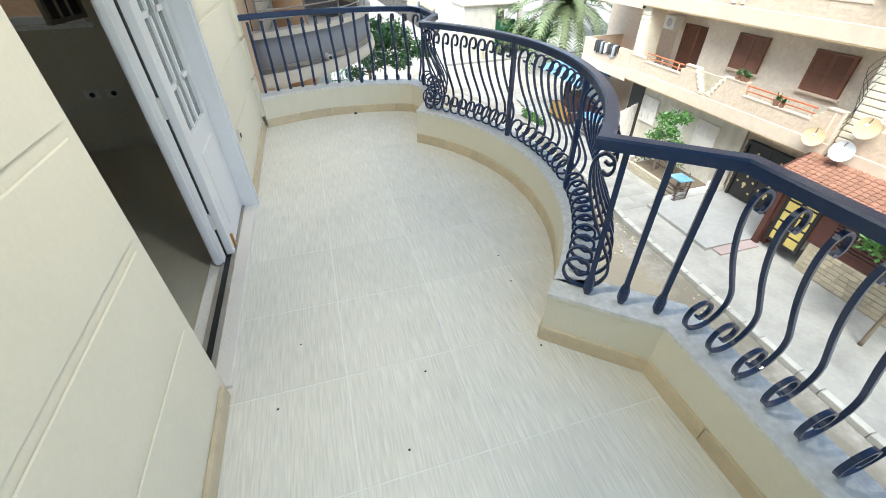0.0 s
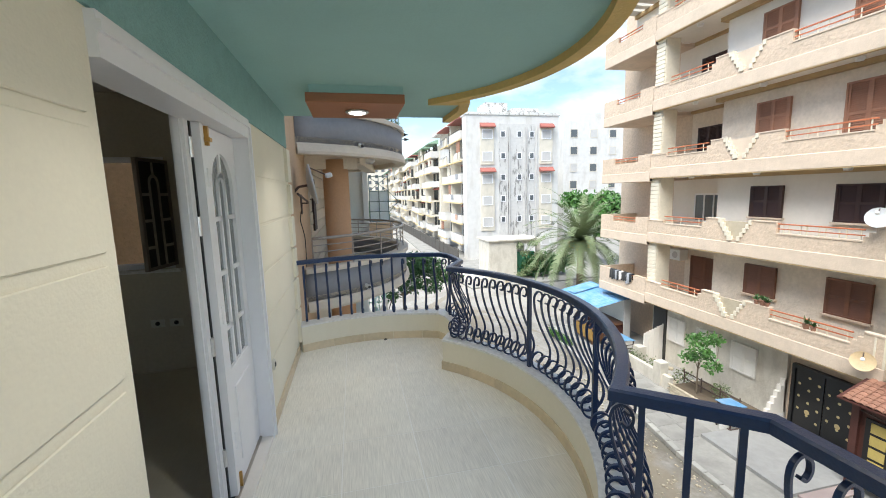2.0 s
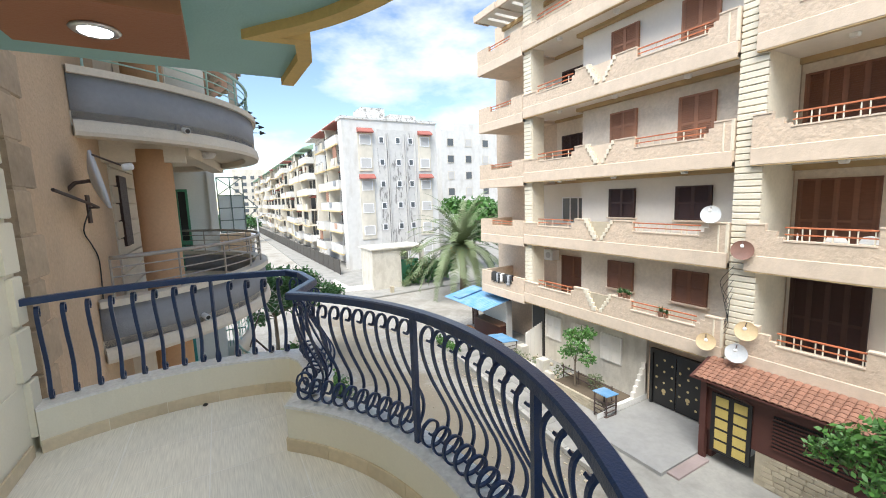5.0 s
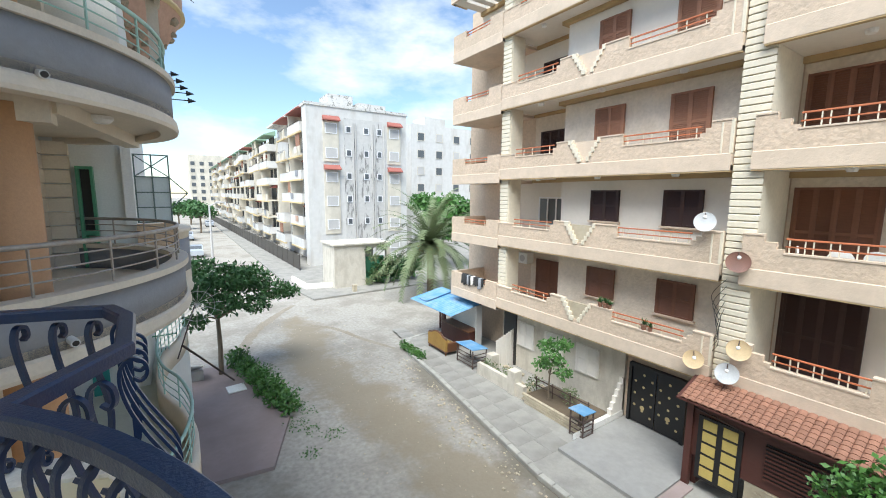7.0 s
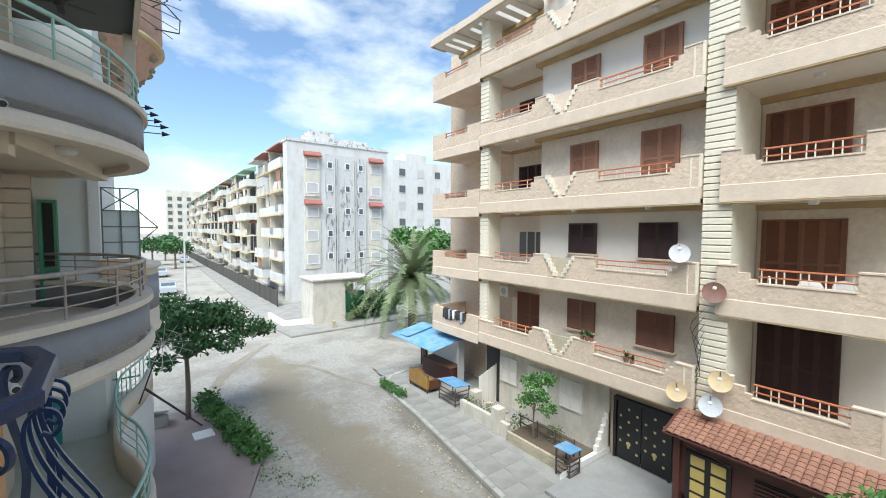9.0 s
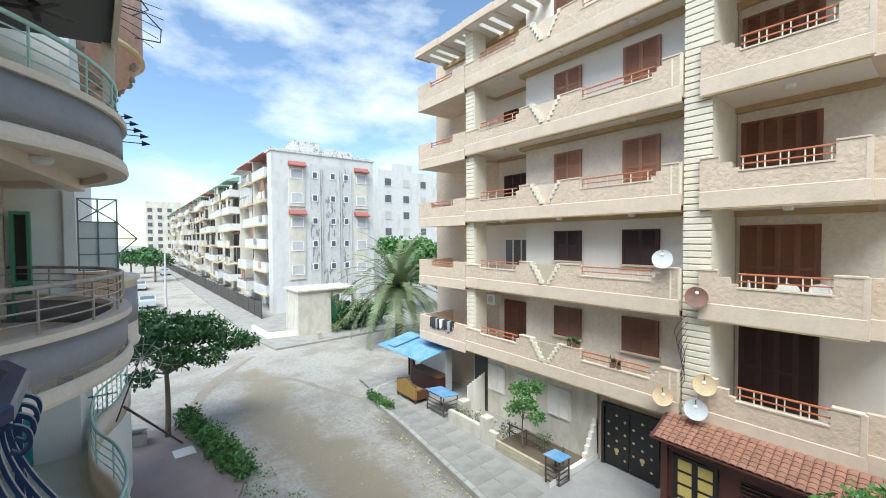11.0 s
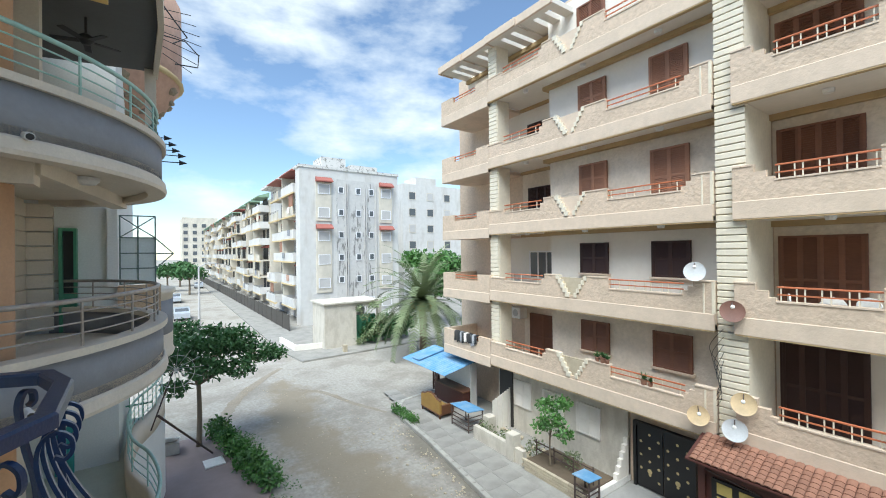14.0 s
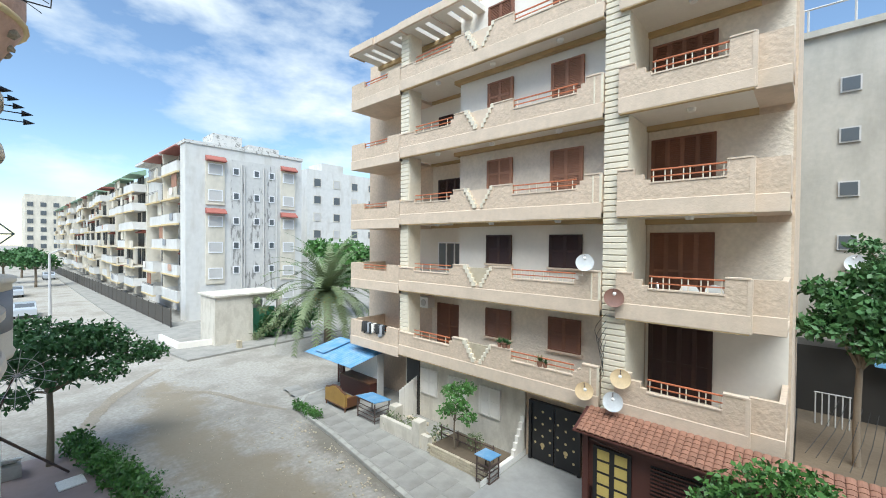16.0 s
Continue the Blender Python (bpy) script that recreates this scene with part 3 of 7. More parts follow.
for k, zb in enumerate(SLABS):
    hi, lo, mid = zb + 1.2, zb + 0.84, zb + 0.42
    # long balcony
    g = G().box(OX + 0.02, 15.2, 7.08, 15.75, zb, zb + 0.12)
    g.box(OX - 0.02, OX + 0.16, 7.08, 15.75, zb - 0.02, mid, 0.015)
    balcony = part("balcony", g, M_BEIGE_SMOOTH, flat, "smooth beige balcony slab and band")
    F0, F1 = OX, OX + 0.14
    line = [(15.75, zb + 0.95), (14.85, zb + 0.95), (14.85, lo), (12.86, lo), (12.86, zb + 1.05), (12.7, zb + 1.05), (12.7, hi), (12.1, hi)]
    for i in range(5):
        line += [(12.1 - 0.1 * i, hi - 0.15 * (i + 0.4)), (12.0 - 0.1 * i, hi - 0.15 * (i + 0.4))]
    for i in range(4, -1, -1):
        line += [(11.0 + 0.1 * i, hi - 0.15 * (i + 0.4)), (10.9 + 0.1 * i, hi - 0.15 * (i + 0.4))]
    line += [(10.9, hi), (10.08, hi), (10.08, lo), (7.85, lo), (7.85, zb + 0.98), (7.72, zb + 0.98), (7.72, zb + 1.1), (7.58, zb + 1.1), (7.58, zb + 1.24), (7.08, zb + 1.24), (7.08, mid)]
    part("parapet", G().prism([(15.75, mid)] + line, "x", F0, F1), M_BEIGE, balcony, "stepped rough beige parapet")
    part("panel", G().box(F0 + 0.05, F1 - 0.02, 10.95, 12.05, mid + 0.01, hi - 0.05), M_STONE if k in (0, 1) else M_BEIGE_SMOOTH, balcony, "recessed wedge panel in the parapet")
    for i in range(5):
        top = hi - 0.15 * (i + 0.4)
        part("step_block", G().box(F0 - 0.045, F0 + 0.1, 11.98 - 0.1 * i, 12.15 - 0.1 * i, top - 0.06, top + 0.095, 0.003), M_RIB, balcony)
        part("step_block", G().box(F0 - 0.035, F0 + 0.1, 10.88 + 0.1 * i, 10.99 + 0.1 * i, top - 0.06, top + 0.095, 0.003), M_RIB, balcony)
    part("edge_strip", G().box(F0 - 0.018, F0 + 0.06, 7.07, 7.13, mid + 0.002, zb + 1.25), M_RIB, balcony)
    part("edge_strip", G().box(F0 - 0.018, F0 + 0.06, 7.3, 7.34, mid + 0.002, zb + 1.2), M_RIB, balcony)
    part("parapet_return", G().box(F1, 14.1, 7.08, 7.2, mid, zb + 1.24), M_BEIGE, balcony)
    part("parapet_return", G().box(F1, 14.1, 15.63, 15.75, mid, zb + 0.95), M_BEIGE, balcony)
    for a, b, z in ((14.85, 15.75, zb + 0.95), (12.86, 14.85, lo), (12.06, 12.7, hi), (10.08, 10.94, hi), (7.85, 10.08, lo), (7.08, 7.58, zb + 1.24)):
        part("coping", G().box(F0 - 0.02, F1 + 0.02, a, b, z, z + 0.04), M_BEIGE_SMOOTH, balcony)
    balcony_rail(12.86, 14.85, lo + 0.04, hi - 0.02, OX + 0.05, 3, balcony)
    balcony_rail(7.85, 10.08, lo + 0.04, hi - 0.02, OX + 0.05, 6 if k != 1 else 9, balcony)
    # soffit line and lamps under the slab above
    part("soffit", G().box(OX + 0.2, 14.13, 7.12, 13.2, zb - 0.012, zb - 0.002).box(OX + 0.2, 15.18, 13.22, 15.7, zb - 0.012, zb - 0.002), M_SOFFIT, flat, "pale plastered balcony soffit")
    part("cornice", G().prism([(13.93, 7.05), (14.13, 7.05), (14.13, 13.2), (15.18, 13.2), (15.18, 13.36), (13.93, 13.36)], "z", zb - 0.15, zb - 0.013), M_CORNICE, flat, "ochre cornice under the soffit")
    part("cornice", G().box(15.05, 15.185, 13.37, 15.7, zb - 0.13, zb - 0.013), M_CORNICE, flat)
    part("drip_edge", G().box(OX - 0.015, OX + 0.13, 7.09, 15.74, zb - 0.045, zb - 0.021), M_CORNICE, flat)
    for y in (8.6, 11.2, 13.9):
        part("soffit_lamp", G().lathe([(0.09, -0.1), (0.11, -0.04), (0.11, 0.0)], 10, (13.55, y, zb - 0.0125)), M_PLASTIC_W, flat)
    # right-hand balcony
    g = G().box(OX + 0.02, 15.15, 3.6, 6.64, zb, zb + 0.12).box(OX - 0.02, OX + 0.16, 3.6, 6.64, zb - 0.02, mid, 0.015)
    g.box(OX + 0.25, 15.15, 2.95, 3.6, zb, zb + 0.12).box(OX + 0.22, OX + 0.4, 2.95, 3.6, zb - 0.02, mid, 0.015)
    balcony = part("balcony", g, M_BEIGE_SMOOTH, flat, "smooth beige balcony slab and band")
    line = [(6.64, mid), (6.64, zb + 1.25), (6.2, zb + 1.25), (6.2, zb + 1.1), (5.95, zb + 1.1), (5.95, zb + 0.95), (5.8, zb + 0.95), (5.8, lo), (4.1, lo), (4.1, zb + 1.25), (3.6, zb + 1.25), (3.6, mid)]
    part("parapet", G().prism(line, "x", F0, F1), M_BEIGE, balcony, "stepped rough beige parapet")
    part("parapet", G().prism([(OX + 0.24, 2.95), (15.1, 2.95), (15.1, 3.07), (OX + 0.38, 3.07), (OX + 0.38, 3.6), (OX + 0.24, 3.6)], "z", mid, zb + 1.25), M_BEIGE, balcony, "rough beige corner parapet")
    for a, b, z in ((6.2, 6.64, zb + 1.25), (4.1, 5.8, lo), (3.6, 4.1, zb + 1.25)):
        part("coping", G().box(F0 - 0.02, F1 + 0.02, a, b, z, z + 0.04), M_BEIGE_SMOOTH, balcony)
    part("corner_moulding", G().box(OX - 0.01, OX + 0.06, 3.56, 3.66, zb - 0.01, zb + 1.27), M_BEIGE_SMOOTH, balcony)
    balcony_rail(4.1, 5.8, lo + 0.04, hi + 0.02, OX + 0.05, 8, balcony)
    part("soffit", G().box(OX + 0.2, 15.1, 3.66, 6.44, zb - 0.012, zb - 0.002), M_SOFFIT, flat, "pale plastered balcony soffit")
    part("cornice", G().box(14.98, 15.13, 3.66, 6.44, zb - 0.17, zb - 0.013), M_CORNICE, flat)
    part("drip_edge", G().box(OX - 0.015, OX + 0.13, 3.62, 6.62, zb - 0.045, zb - 0.021), M_CORNICE, flat)
    part("soffit_lamp", G().lathe([(0.09, -0.1), (0.11, -0.04), (0.11, 0.0)], 10, (13.9, 5.0, zb - 0.0125)), M_PLASTIC_W, flat)
    # small balcony at the far corner
    zs = zb - 0.15
    g = G().box(OX + 0.02, 15.2, 15.78, 19.3, zs, zs + 0.12).box(OX - 0.02, OX + 0.16, 15.78, 19.3, zs - 0.02, zs + 0.42, 0.015)
    balcony = part("balcony", g, M_BEIGE_SMOOTH, flat, "smooth beige balcony slab and band")
    part("parapet_return", G().box(OX + 0.14, 15.2, 19.16, 19.3, zs + 0.12, zs + 1.2), M_BEIGE, balcony)
    part("parapet", G().prism([(19.3, zs + 0.42), (19.3, zs + 1.2), (18.3, zs + 1.2), (18.3, zs + 0.9), (16.6, zs + 0.9), (16.6, zs + 1.2), (15.78, zs + 1.2), (15.78, zs + 0.42)], "x", OX, OX + 0.14), M_BEIGE, balcony, "stepped rough beige parapet")
    balcony_rail(16.6, 18.3, zs + 0.9, zs + 1.15, OX + 0.05, 3, balcony)
    # openings
    for y0, y1, drop in ((8.03, 9.17, 1.25 if k < 2 else 0.6), (10.68, 11.8, 1.28)):
        z0, z1 = zb + drop, zb + 2.36 + (0.05 if k > 2 else 0)
        win = shutter("window", y0, y1, z0, z1, 14.1, 2, (M_BROWN_WOOD, M_DARK_WOOD, M_BROWN_PALE, M_BROWN_PALE, M_BROWN_WOOD)[k], "closed brown louvred shutters")
        part("sill", G().box(14.02, 14.15, y0 - 0.06, y1 + 0.06, z0 - 0.06, z0 - 0.002), M_BEIGE_SMOOTH, win)
    if k == 1:
        win = part("window", G().ring("x", 15.12, 15.185, 13.8, 15.3, 0.2, 1.43, 0.06), M_WHITE, flat, "white framed three-light window")
        for y in (14.28, 14.76):
            part("mullion", G().box(15.12, 15.185, y, y + 0.06, 0.262, 1.368), M_WHITE, win)
        for y in (13.86, 14.34, 14.82):
            part("pane", G().box(15.15, 15.16, y, y + 0.42, 0.26, 1.36), M_WINDOW, win)
    else:
        shutter("door", 13.8, 15.3, zb + 0.12, zb + 2.08, 15.15, 3 if k else 2, M_DARK_WOOD if k else M_BROWN_WOOD, "dark brown balcony door")
    shutter("door", 4.6, 6.28, zb + 0.12, zb + 2.42, 15.11, 4, M_DARK_WOOD if k == 0 else M_BROWN_WOOD, "tall dark brown shuttered balcony door")
    shutter("window", 17.0, 17.9, zb + 0.9, zb + 2.0, 15.15, 2, M_DARK_WOOD, "small dark shuttered window")
# ribbed pilasters
rib_a = G().box(0, 0.1, 0, 0.66, -0.085, 0.068, 0.014).mesh("rib", M_RIB)
rib_b = G().box(0, 0.5, 0, 0.5, -0.085, 0.075, 0.012).mesh("rib", M_RIB)
pil = part("pilaster", G().box(13.33, 15.1, 6.4, 7.04, GROUND, 10.8), M_RIB, flat, "cream ribbed pilaster")
pil2 = part("pilaster", G().box(13.33, 14.0, 15.32, 15.85, GROUND + 2.9, 10.8), M_RIB, flat, "cream ribbed pilaster")
for i in range(80):
    z = -3.4 + 0.176 * i
    piece("rib", rib_a, pil, Matrix.Translation((13.255, 6.39, z)))
    piece("rib", rib_b, pil2, Matrix.Translation((13.28, 15.34, z)))
# roof canopy: slabs with slots, each one stepped from the next
perg = part("roof_canopy", G().box(OX + 1.45, 15.2, 12.0, 18.9, 10.3, 10.52), M_SOFFIT, flat, "pale slotted concrete roof canopy")
for i, y in enumerate((17.2, 15.45, 13.7, 12.0)):
    x0, z0 = OX - 0.42 + 0.1 * (i % 2), 10.26 + 0.05 * (i % 2)
    g = G()
    for a, b in ((y, y + 0.38), (y + 0.62, y + 0.96), (y + 1.2, y + 1.72)):
        g.box(x0 + 0.1, OX + 1.45, a, b, z0, z0 + 0.2)
    for a, b in ((y + 0.38, y + 0.62), (y + 0.96, y + 1.2)):
        g.box(x0 + 0.1, x0 + 0.42, a, b, z0, z0 + 0.2)
    slab_part = part("slotted_slab", g, M_SOFFIT, perg)
    part("fascia", G().box(x0, x0 + 0.098, y - 0.03, y + 1.74, z0 - 0.06, z0 + 0.26, 0.012), M_BEIGE_SMOOTH, slab_part)
    part("fascia", G().box(x0 + 0.1, OX + 0.5, y + 1.721, y + 1.78, z0 - 0.05, z0 + 0.25, 0.01), M_BEIGE_SMOOTH, slab_part)
part("beam", G().box(OX + 1.3, OX + 1.448, 12.0, 18.9, 10.08, 10.25), M_CORNICE, perg)
part("upper_wall", G().box(OX + 1.46, 15.1, 12.0, 18.9, 9.1, 10.29), M_OFFWHITE, perg)

# ---- white tower row along the street ----
def far_window(y, x0, x1, z0, z1):
    return G().ring("y", y - 0.08, y - 0.02, x0, x1, z0, z1, 0.08)


tower = thing("apartment_block", (19.0, 50.0, GROUND), "white weathered six-storey apartment block with stained end wall", "building")
part("wall", G().box(14.6, 25, 46, 66, GROUND, 10.6).box(13.3, 14.6, 46, 47.6, GROUND, 10.6), M_TOWER, tower)
part("roof", G().box(13.2, 25.1, 45.9, 66, 10.6, 10.9).box(16.0, 18.8, 47, 50, 10.9, 12.2).box(19.2, 22.5, 46.4, 48, 10.9, 11.5), M_PEEL, tower, "white roof parapet with stair head, paint peeling")
part("recess", G().box(17.3, 21.8, 45.94, 45.99, -5.0, 9.6), M_TOWER3, tower, "stained peeling middle strip")
for col, (x0, x1) in enumerate(((15.2, 16.5), (22.7, 23.95))):
    for z0, z1 in ((4.9, 9.15), (-2.9, 3.85)):
        part("panel", G().box(x0 - 0.2, x1 + 0.2, 45.88, 45.99, z0, z1, 0.03), M_TOWER2, tower, "raised panel behind the windows")
    for r in range(6):
        z = 7.85 - r * 2.56
        w = part("window", far_window(45.9, x0, x1, z, z + 1.1), M_WHITE, tower)
        part("shutter", G().box(x0 + 0.08, x1 - 0.08, 45.84, 45.88, z + 0.08, z + 1.02), M_SHUT_GREY, w)
        if r in (0, 2):
            part("awning", G().prism([(45.9, z + 1.85), (45.3, z + 1.4), (45.3, z + 1.3), (45.9, z + 1.3)], "x", x0 - 0.25, x1 + 0.25), M_RED, tower, "red tiled window hood")
for x in (17.5, 19.55, 21.15):
    for r in range(6):
        z = 8.05 - r * 2.5
        w = part("window", far_window(45.96, x, x + 0.62, z, z + 0.75), M_WHITE, tower)
        part("pane", G().box(x + 0.08, x + 0.54, 45.9, 45.93, z + 0.08, z + 0.67), M_WINDOW, w)
for x in (18.35, 18.6, 20.6, 20.85, 22.05):
    part("drainpipe", G().tube([(x, 45.86, GROUND + 1), (x, 45.86, 9.2)], 0.06, 6), M_SHUT_GREY, tower, "grey drainpipe")
# the street front with its balconies
bal = G()
bal.box(-1.5, 0, 0, 5.4, 0, 0.18).box(-1.5, -1.38, 0, 5.4, 0.18, 1.0).box(-1.38, 0, 0, 0.12, 0.18, 1.0).box(-1.38, 0, 5.28, 5.4, 0.18, 1.0)
bal_white = bal.mesh("balcony", M_TOWER)
bal = G()
bal.prism([(-1.6, 0.0), (0, 0.0), (0, 5.4), (-1.0, 5.4)], "z", 0, 0.2).prism([(-1.6, 0.0), (-1.45, 0.0), (-0.86, 5.4), (-1.0, 5.4)], "z", 0.2, 1.0)
bal_cream = bal.mesh("balcony", M_TOWER2)
lip_me = G().box(-1.54, -1.3, -0.02, 5.42, -0.14, 0.03).mesh("lip", M_YLIP)
# flat black sheet on the wall, painted as the shade inside a doorway
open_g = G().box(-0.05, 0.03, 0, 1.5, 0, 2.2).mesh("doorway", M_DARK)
slim_g = G().box(-0.05, 0.03, 0, 0.9, 0, 1.2).mesh("window", M_WINDOW)
awn = G().prism([(0, 0.7), (-1.7, 0.1), (-1.7, 0.0), (0, 0.0)], "y", 0, 5.4)
awn_red, awn_green = awn.mesh("awning", M_RED), awn.mesh("awning", M_GREEN_AWN)


glass_rail = G().box(-1.46, -1.42, 0.1, 5.3, 1.0, 1.04).box(-1.46, -1.42, 0.1, 5.3, 1.14, 1.17).mesh("railing", M_FENCE)
curtains = [G().box(-1.36, -1.3, 0, 1.6, 1.0, 2.3).mesh("curtain", m) for m in (M_SHUT_GREY, M_NBCREAM, M_BROWN_PALE, M_TOWER2)]
cloth = [G().box(-1.58, -1.54, 0, 1.1, 0.35, 1.02).mesh("laundry", m) for m in (M_OFFWHITE, M_SALMON, M_GREYBAND)]
divider = G().box(-1.35, 0.02, 0, 0.22, 0, 2.5).mesh("divider", M_TOWER2)
hood = G().prism([(0, 0.5), (-0.75, 0.1), (-0.75, 0.0), (0, 0.0)], "y", 0, 2.2).mesh("hood", M_RED)


def street_front(root, x, y0, n, storeys, z0, step, tops):
    rnd = random.Random(n * 7 + storeys)
    for i in range(n):
        y = y0 + i * 7.0
        for r in range(storeys):
            z = z0 + r * step
            if i == 0:
                deep, wide = 1.0, 1.0
            else:
                deep, wide = (0.75, 1.0, 1.3)[(i * 2 + r // 2) % 3], rnd.choice((0.8, 0.95, 1.0))
            place = Matrix.Translation((x, y + 0.6, z)) @ Matrix.Diagonal((deep, wide, 1.0, 1.0))
            piece("balcony", bal_white if rnd.random() > 0.4 else bal_cream, root, place)
            if rnd.random() < 0.55:
                piece("railing", glass_rail, root, place)
            if rnd.random() < 0.4:
                piece("curtain", rnd.choice(curtains), root, place @ Matrix.Translation((0, rnd.uniform(0.2, 3.4), 0.1)))
            if rnd.random() < 0.35:
                piece("laundry", rnd.choice(cloth), root, place @ Matrix.Translation((0, rnd.uniform(0.2, 4.0), 0)))
            if rnd.random() < 0.5:
                piece("divider", divider, root, Matrix.Translation((x, y + 5.95, z)))
            if rnd.random() < 0.18:
                piece("hood", hood, root, Matrix.Translation((x, y + 1.0, z + 2.0)))
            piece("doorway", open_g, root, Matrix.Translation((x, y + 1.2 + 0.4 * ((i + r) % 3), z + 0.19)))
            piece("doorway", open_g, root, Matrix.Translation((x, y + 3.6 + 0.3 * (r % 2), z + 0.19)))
            piece("lip", lip_me, root, place)
        if i < len(tops):
            piece("awning", (awn_red, awn_green)[tops[i]], root, Matrix.Translation((x, y + 0.6, z0 + storeys * step - 0.2)))


street_front(tower, 14.6, 47.4, 2, 6, -4.6, 2.55, (0, 0))
row = thing("apartment_row", (18.0, 110.0, GROUND), "long row of cream and white balconied apartment blocks down the street", "building")
part("wall", G().box(14.6, 25, 66.2, 88, GROUND, 9.6).box(14.6, 25, 88.4, 124, GROUND, 10.0).box(14.6, 25, 126, 175, GROUND, 9.2), M_TOWER2, row)
street_front(row, 14.58, 66.4, 15, 6, -4.6, 2.45, (1, 1, 1, 0, 1, 1, 0, 1, 1, 1, 0, 1, 1, 1, 1))
far = thing("distant_block", (12.0, 230.0, GROUND), "pale distant apartment tower at the end of the street", "building")
part("wall", G().box(8, 22, 215, 240, GROUND, 18), M_TOWER2, far)
for i in range(4):
    for r in range(6):
        part("window", G().box(8.6 + i * 3.5, 10.2 + i * 3.5, 214.85, 215.05, -2 + r * 3.1, -0.4 + r * 3.1), M_WINDOW, far)
block = thing("apartment_block", (40.0, 62.0, GROUND), "grey-white apartment block behind the palm", "building")
part("wall", G().box(33.5, 60, 60, 75, GROUND, 12.6).box(36, 40, 60, 64, 12.6, 13.8), M_TOWER, block)
for i in range(7):
    for r in range(6):
        x, z = 34.6 + i * 3.5, -3.5 + r * 2.7
        w = part("window", far_window(60, x, x + 1.3, z, z + 1.3), M_TOWER2, block)
        part("pane", G().box(x + 0.08, x + 1.22, 59.94, 59.97, z + 0.08, z + 1.22), M_WINDOW if (i + r) % 3 else M_SHUT_GREY, w)

# ---- grey tower beyond the yard ----
grey = thing("apartment_block", (30.0, -2.0, GROUND), "stained grey-white apartment block with small windows beyond the yard", "building")
part("wall", G().box(27.5, 40, -16, 4.6, GROUND, 11.2), M_GREYWALL, grey)
part("roof", G().box(27.3, 40, -16, 4.7, 11.2, 11.5), M_GREYWALL, grey)
rr = part("roof_rail", G().tube([(27.5, 4.4, 12.6), (27.5, -14, 12.6)], 0.05, 5), M_SHUT_GREY, grey)
for i in range(12):
    part("rail_post", G().tube([(27.5, 4.4 - 1.6 * i, 11.5), (27.5, 4.4 - 1.6 * i, 12.6)], 0.05, 5), M_SHUT_GREY, rr)
for z in (8.4, 6.1, 3.65, 1.2, -1.2):
    for y in (0.95, -2.3, -6):
        w = part("window", G().box(27.42, 27.52, y, y + 0.7, z, z + 0.7), M_SHUT_GREY, grey)
        part("pane", G().box(27.4, 27.42, y + 0.06, y + 0.64, z + 0.06, z + 0.64), M_WINDOW, w)
for y in (0.0, -0.4):
    part("drainpipe", G().tube([(27.44, y, GROUND), (27.44, y, 9.0)], 0.07, 6), M_GREYWALL, grey)

# ---- neighbour's house ----
NX = -0.78
nb = thing("neighbour_house", (-2.0, 10.0, GROUND), "neighbouring house with curved grey balconies and an orange column", "building")
part("wall", G().box(-9, NX, 5.75, 9.3, GROUND, 7.6), M_BROWNWALL, nb, "rough brown rendered wall")
part("wall", G().box(-9, NX - 0.02, 9.3, 14.0, GROUND, 7.6), M_NBCREAM, nb, "pale wall behind the balconies")
part("wall", G().box(-9, 0.66, 14.0, 19.5, -1.2, 7.6), M_NBWHITE, nb, "white wall closing the balconies")
part("wall", G().box(-9, 0.55, 15.5, 19.5, GROUND, -1.2), M_NBWHITE, nb, "white ground-floor wall")
part("bay", G().lathe([(0.9, 5.15), (1.8, 5.95), (2.15, 6.6), (2.2, 7.0), (2.2, 9.0)], 32, (-0.18, 17.6, 0)), M_SALMON, nb, "rounded salmon bay with a carved underside", True)
quoin = [G().box(NX - 0.4, NX + 0.02, 0, w, 0, 0.38, 0.012).mesh("quoin", M_BROWNSTONE) for w in (0.5, 0.34)]
corner = part("corner_strip", G().box(NX - 0.3, NX + 0.012, 5.735, 6.0, GROUND, 7.6), M_BROWNSTONE, nb, "rough stone corner strip")
for i in range(30):
    piece("quoin", quoin[i % 2], corner, Matrix.Translation((0, 5.72, -4.6 + 0.4 * i)))
NBC = arc(-2.03, 11.0, 3.53, -69, 66, 36)
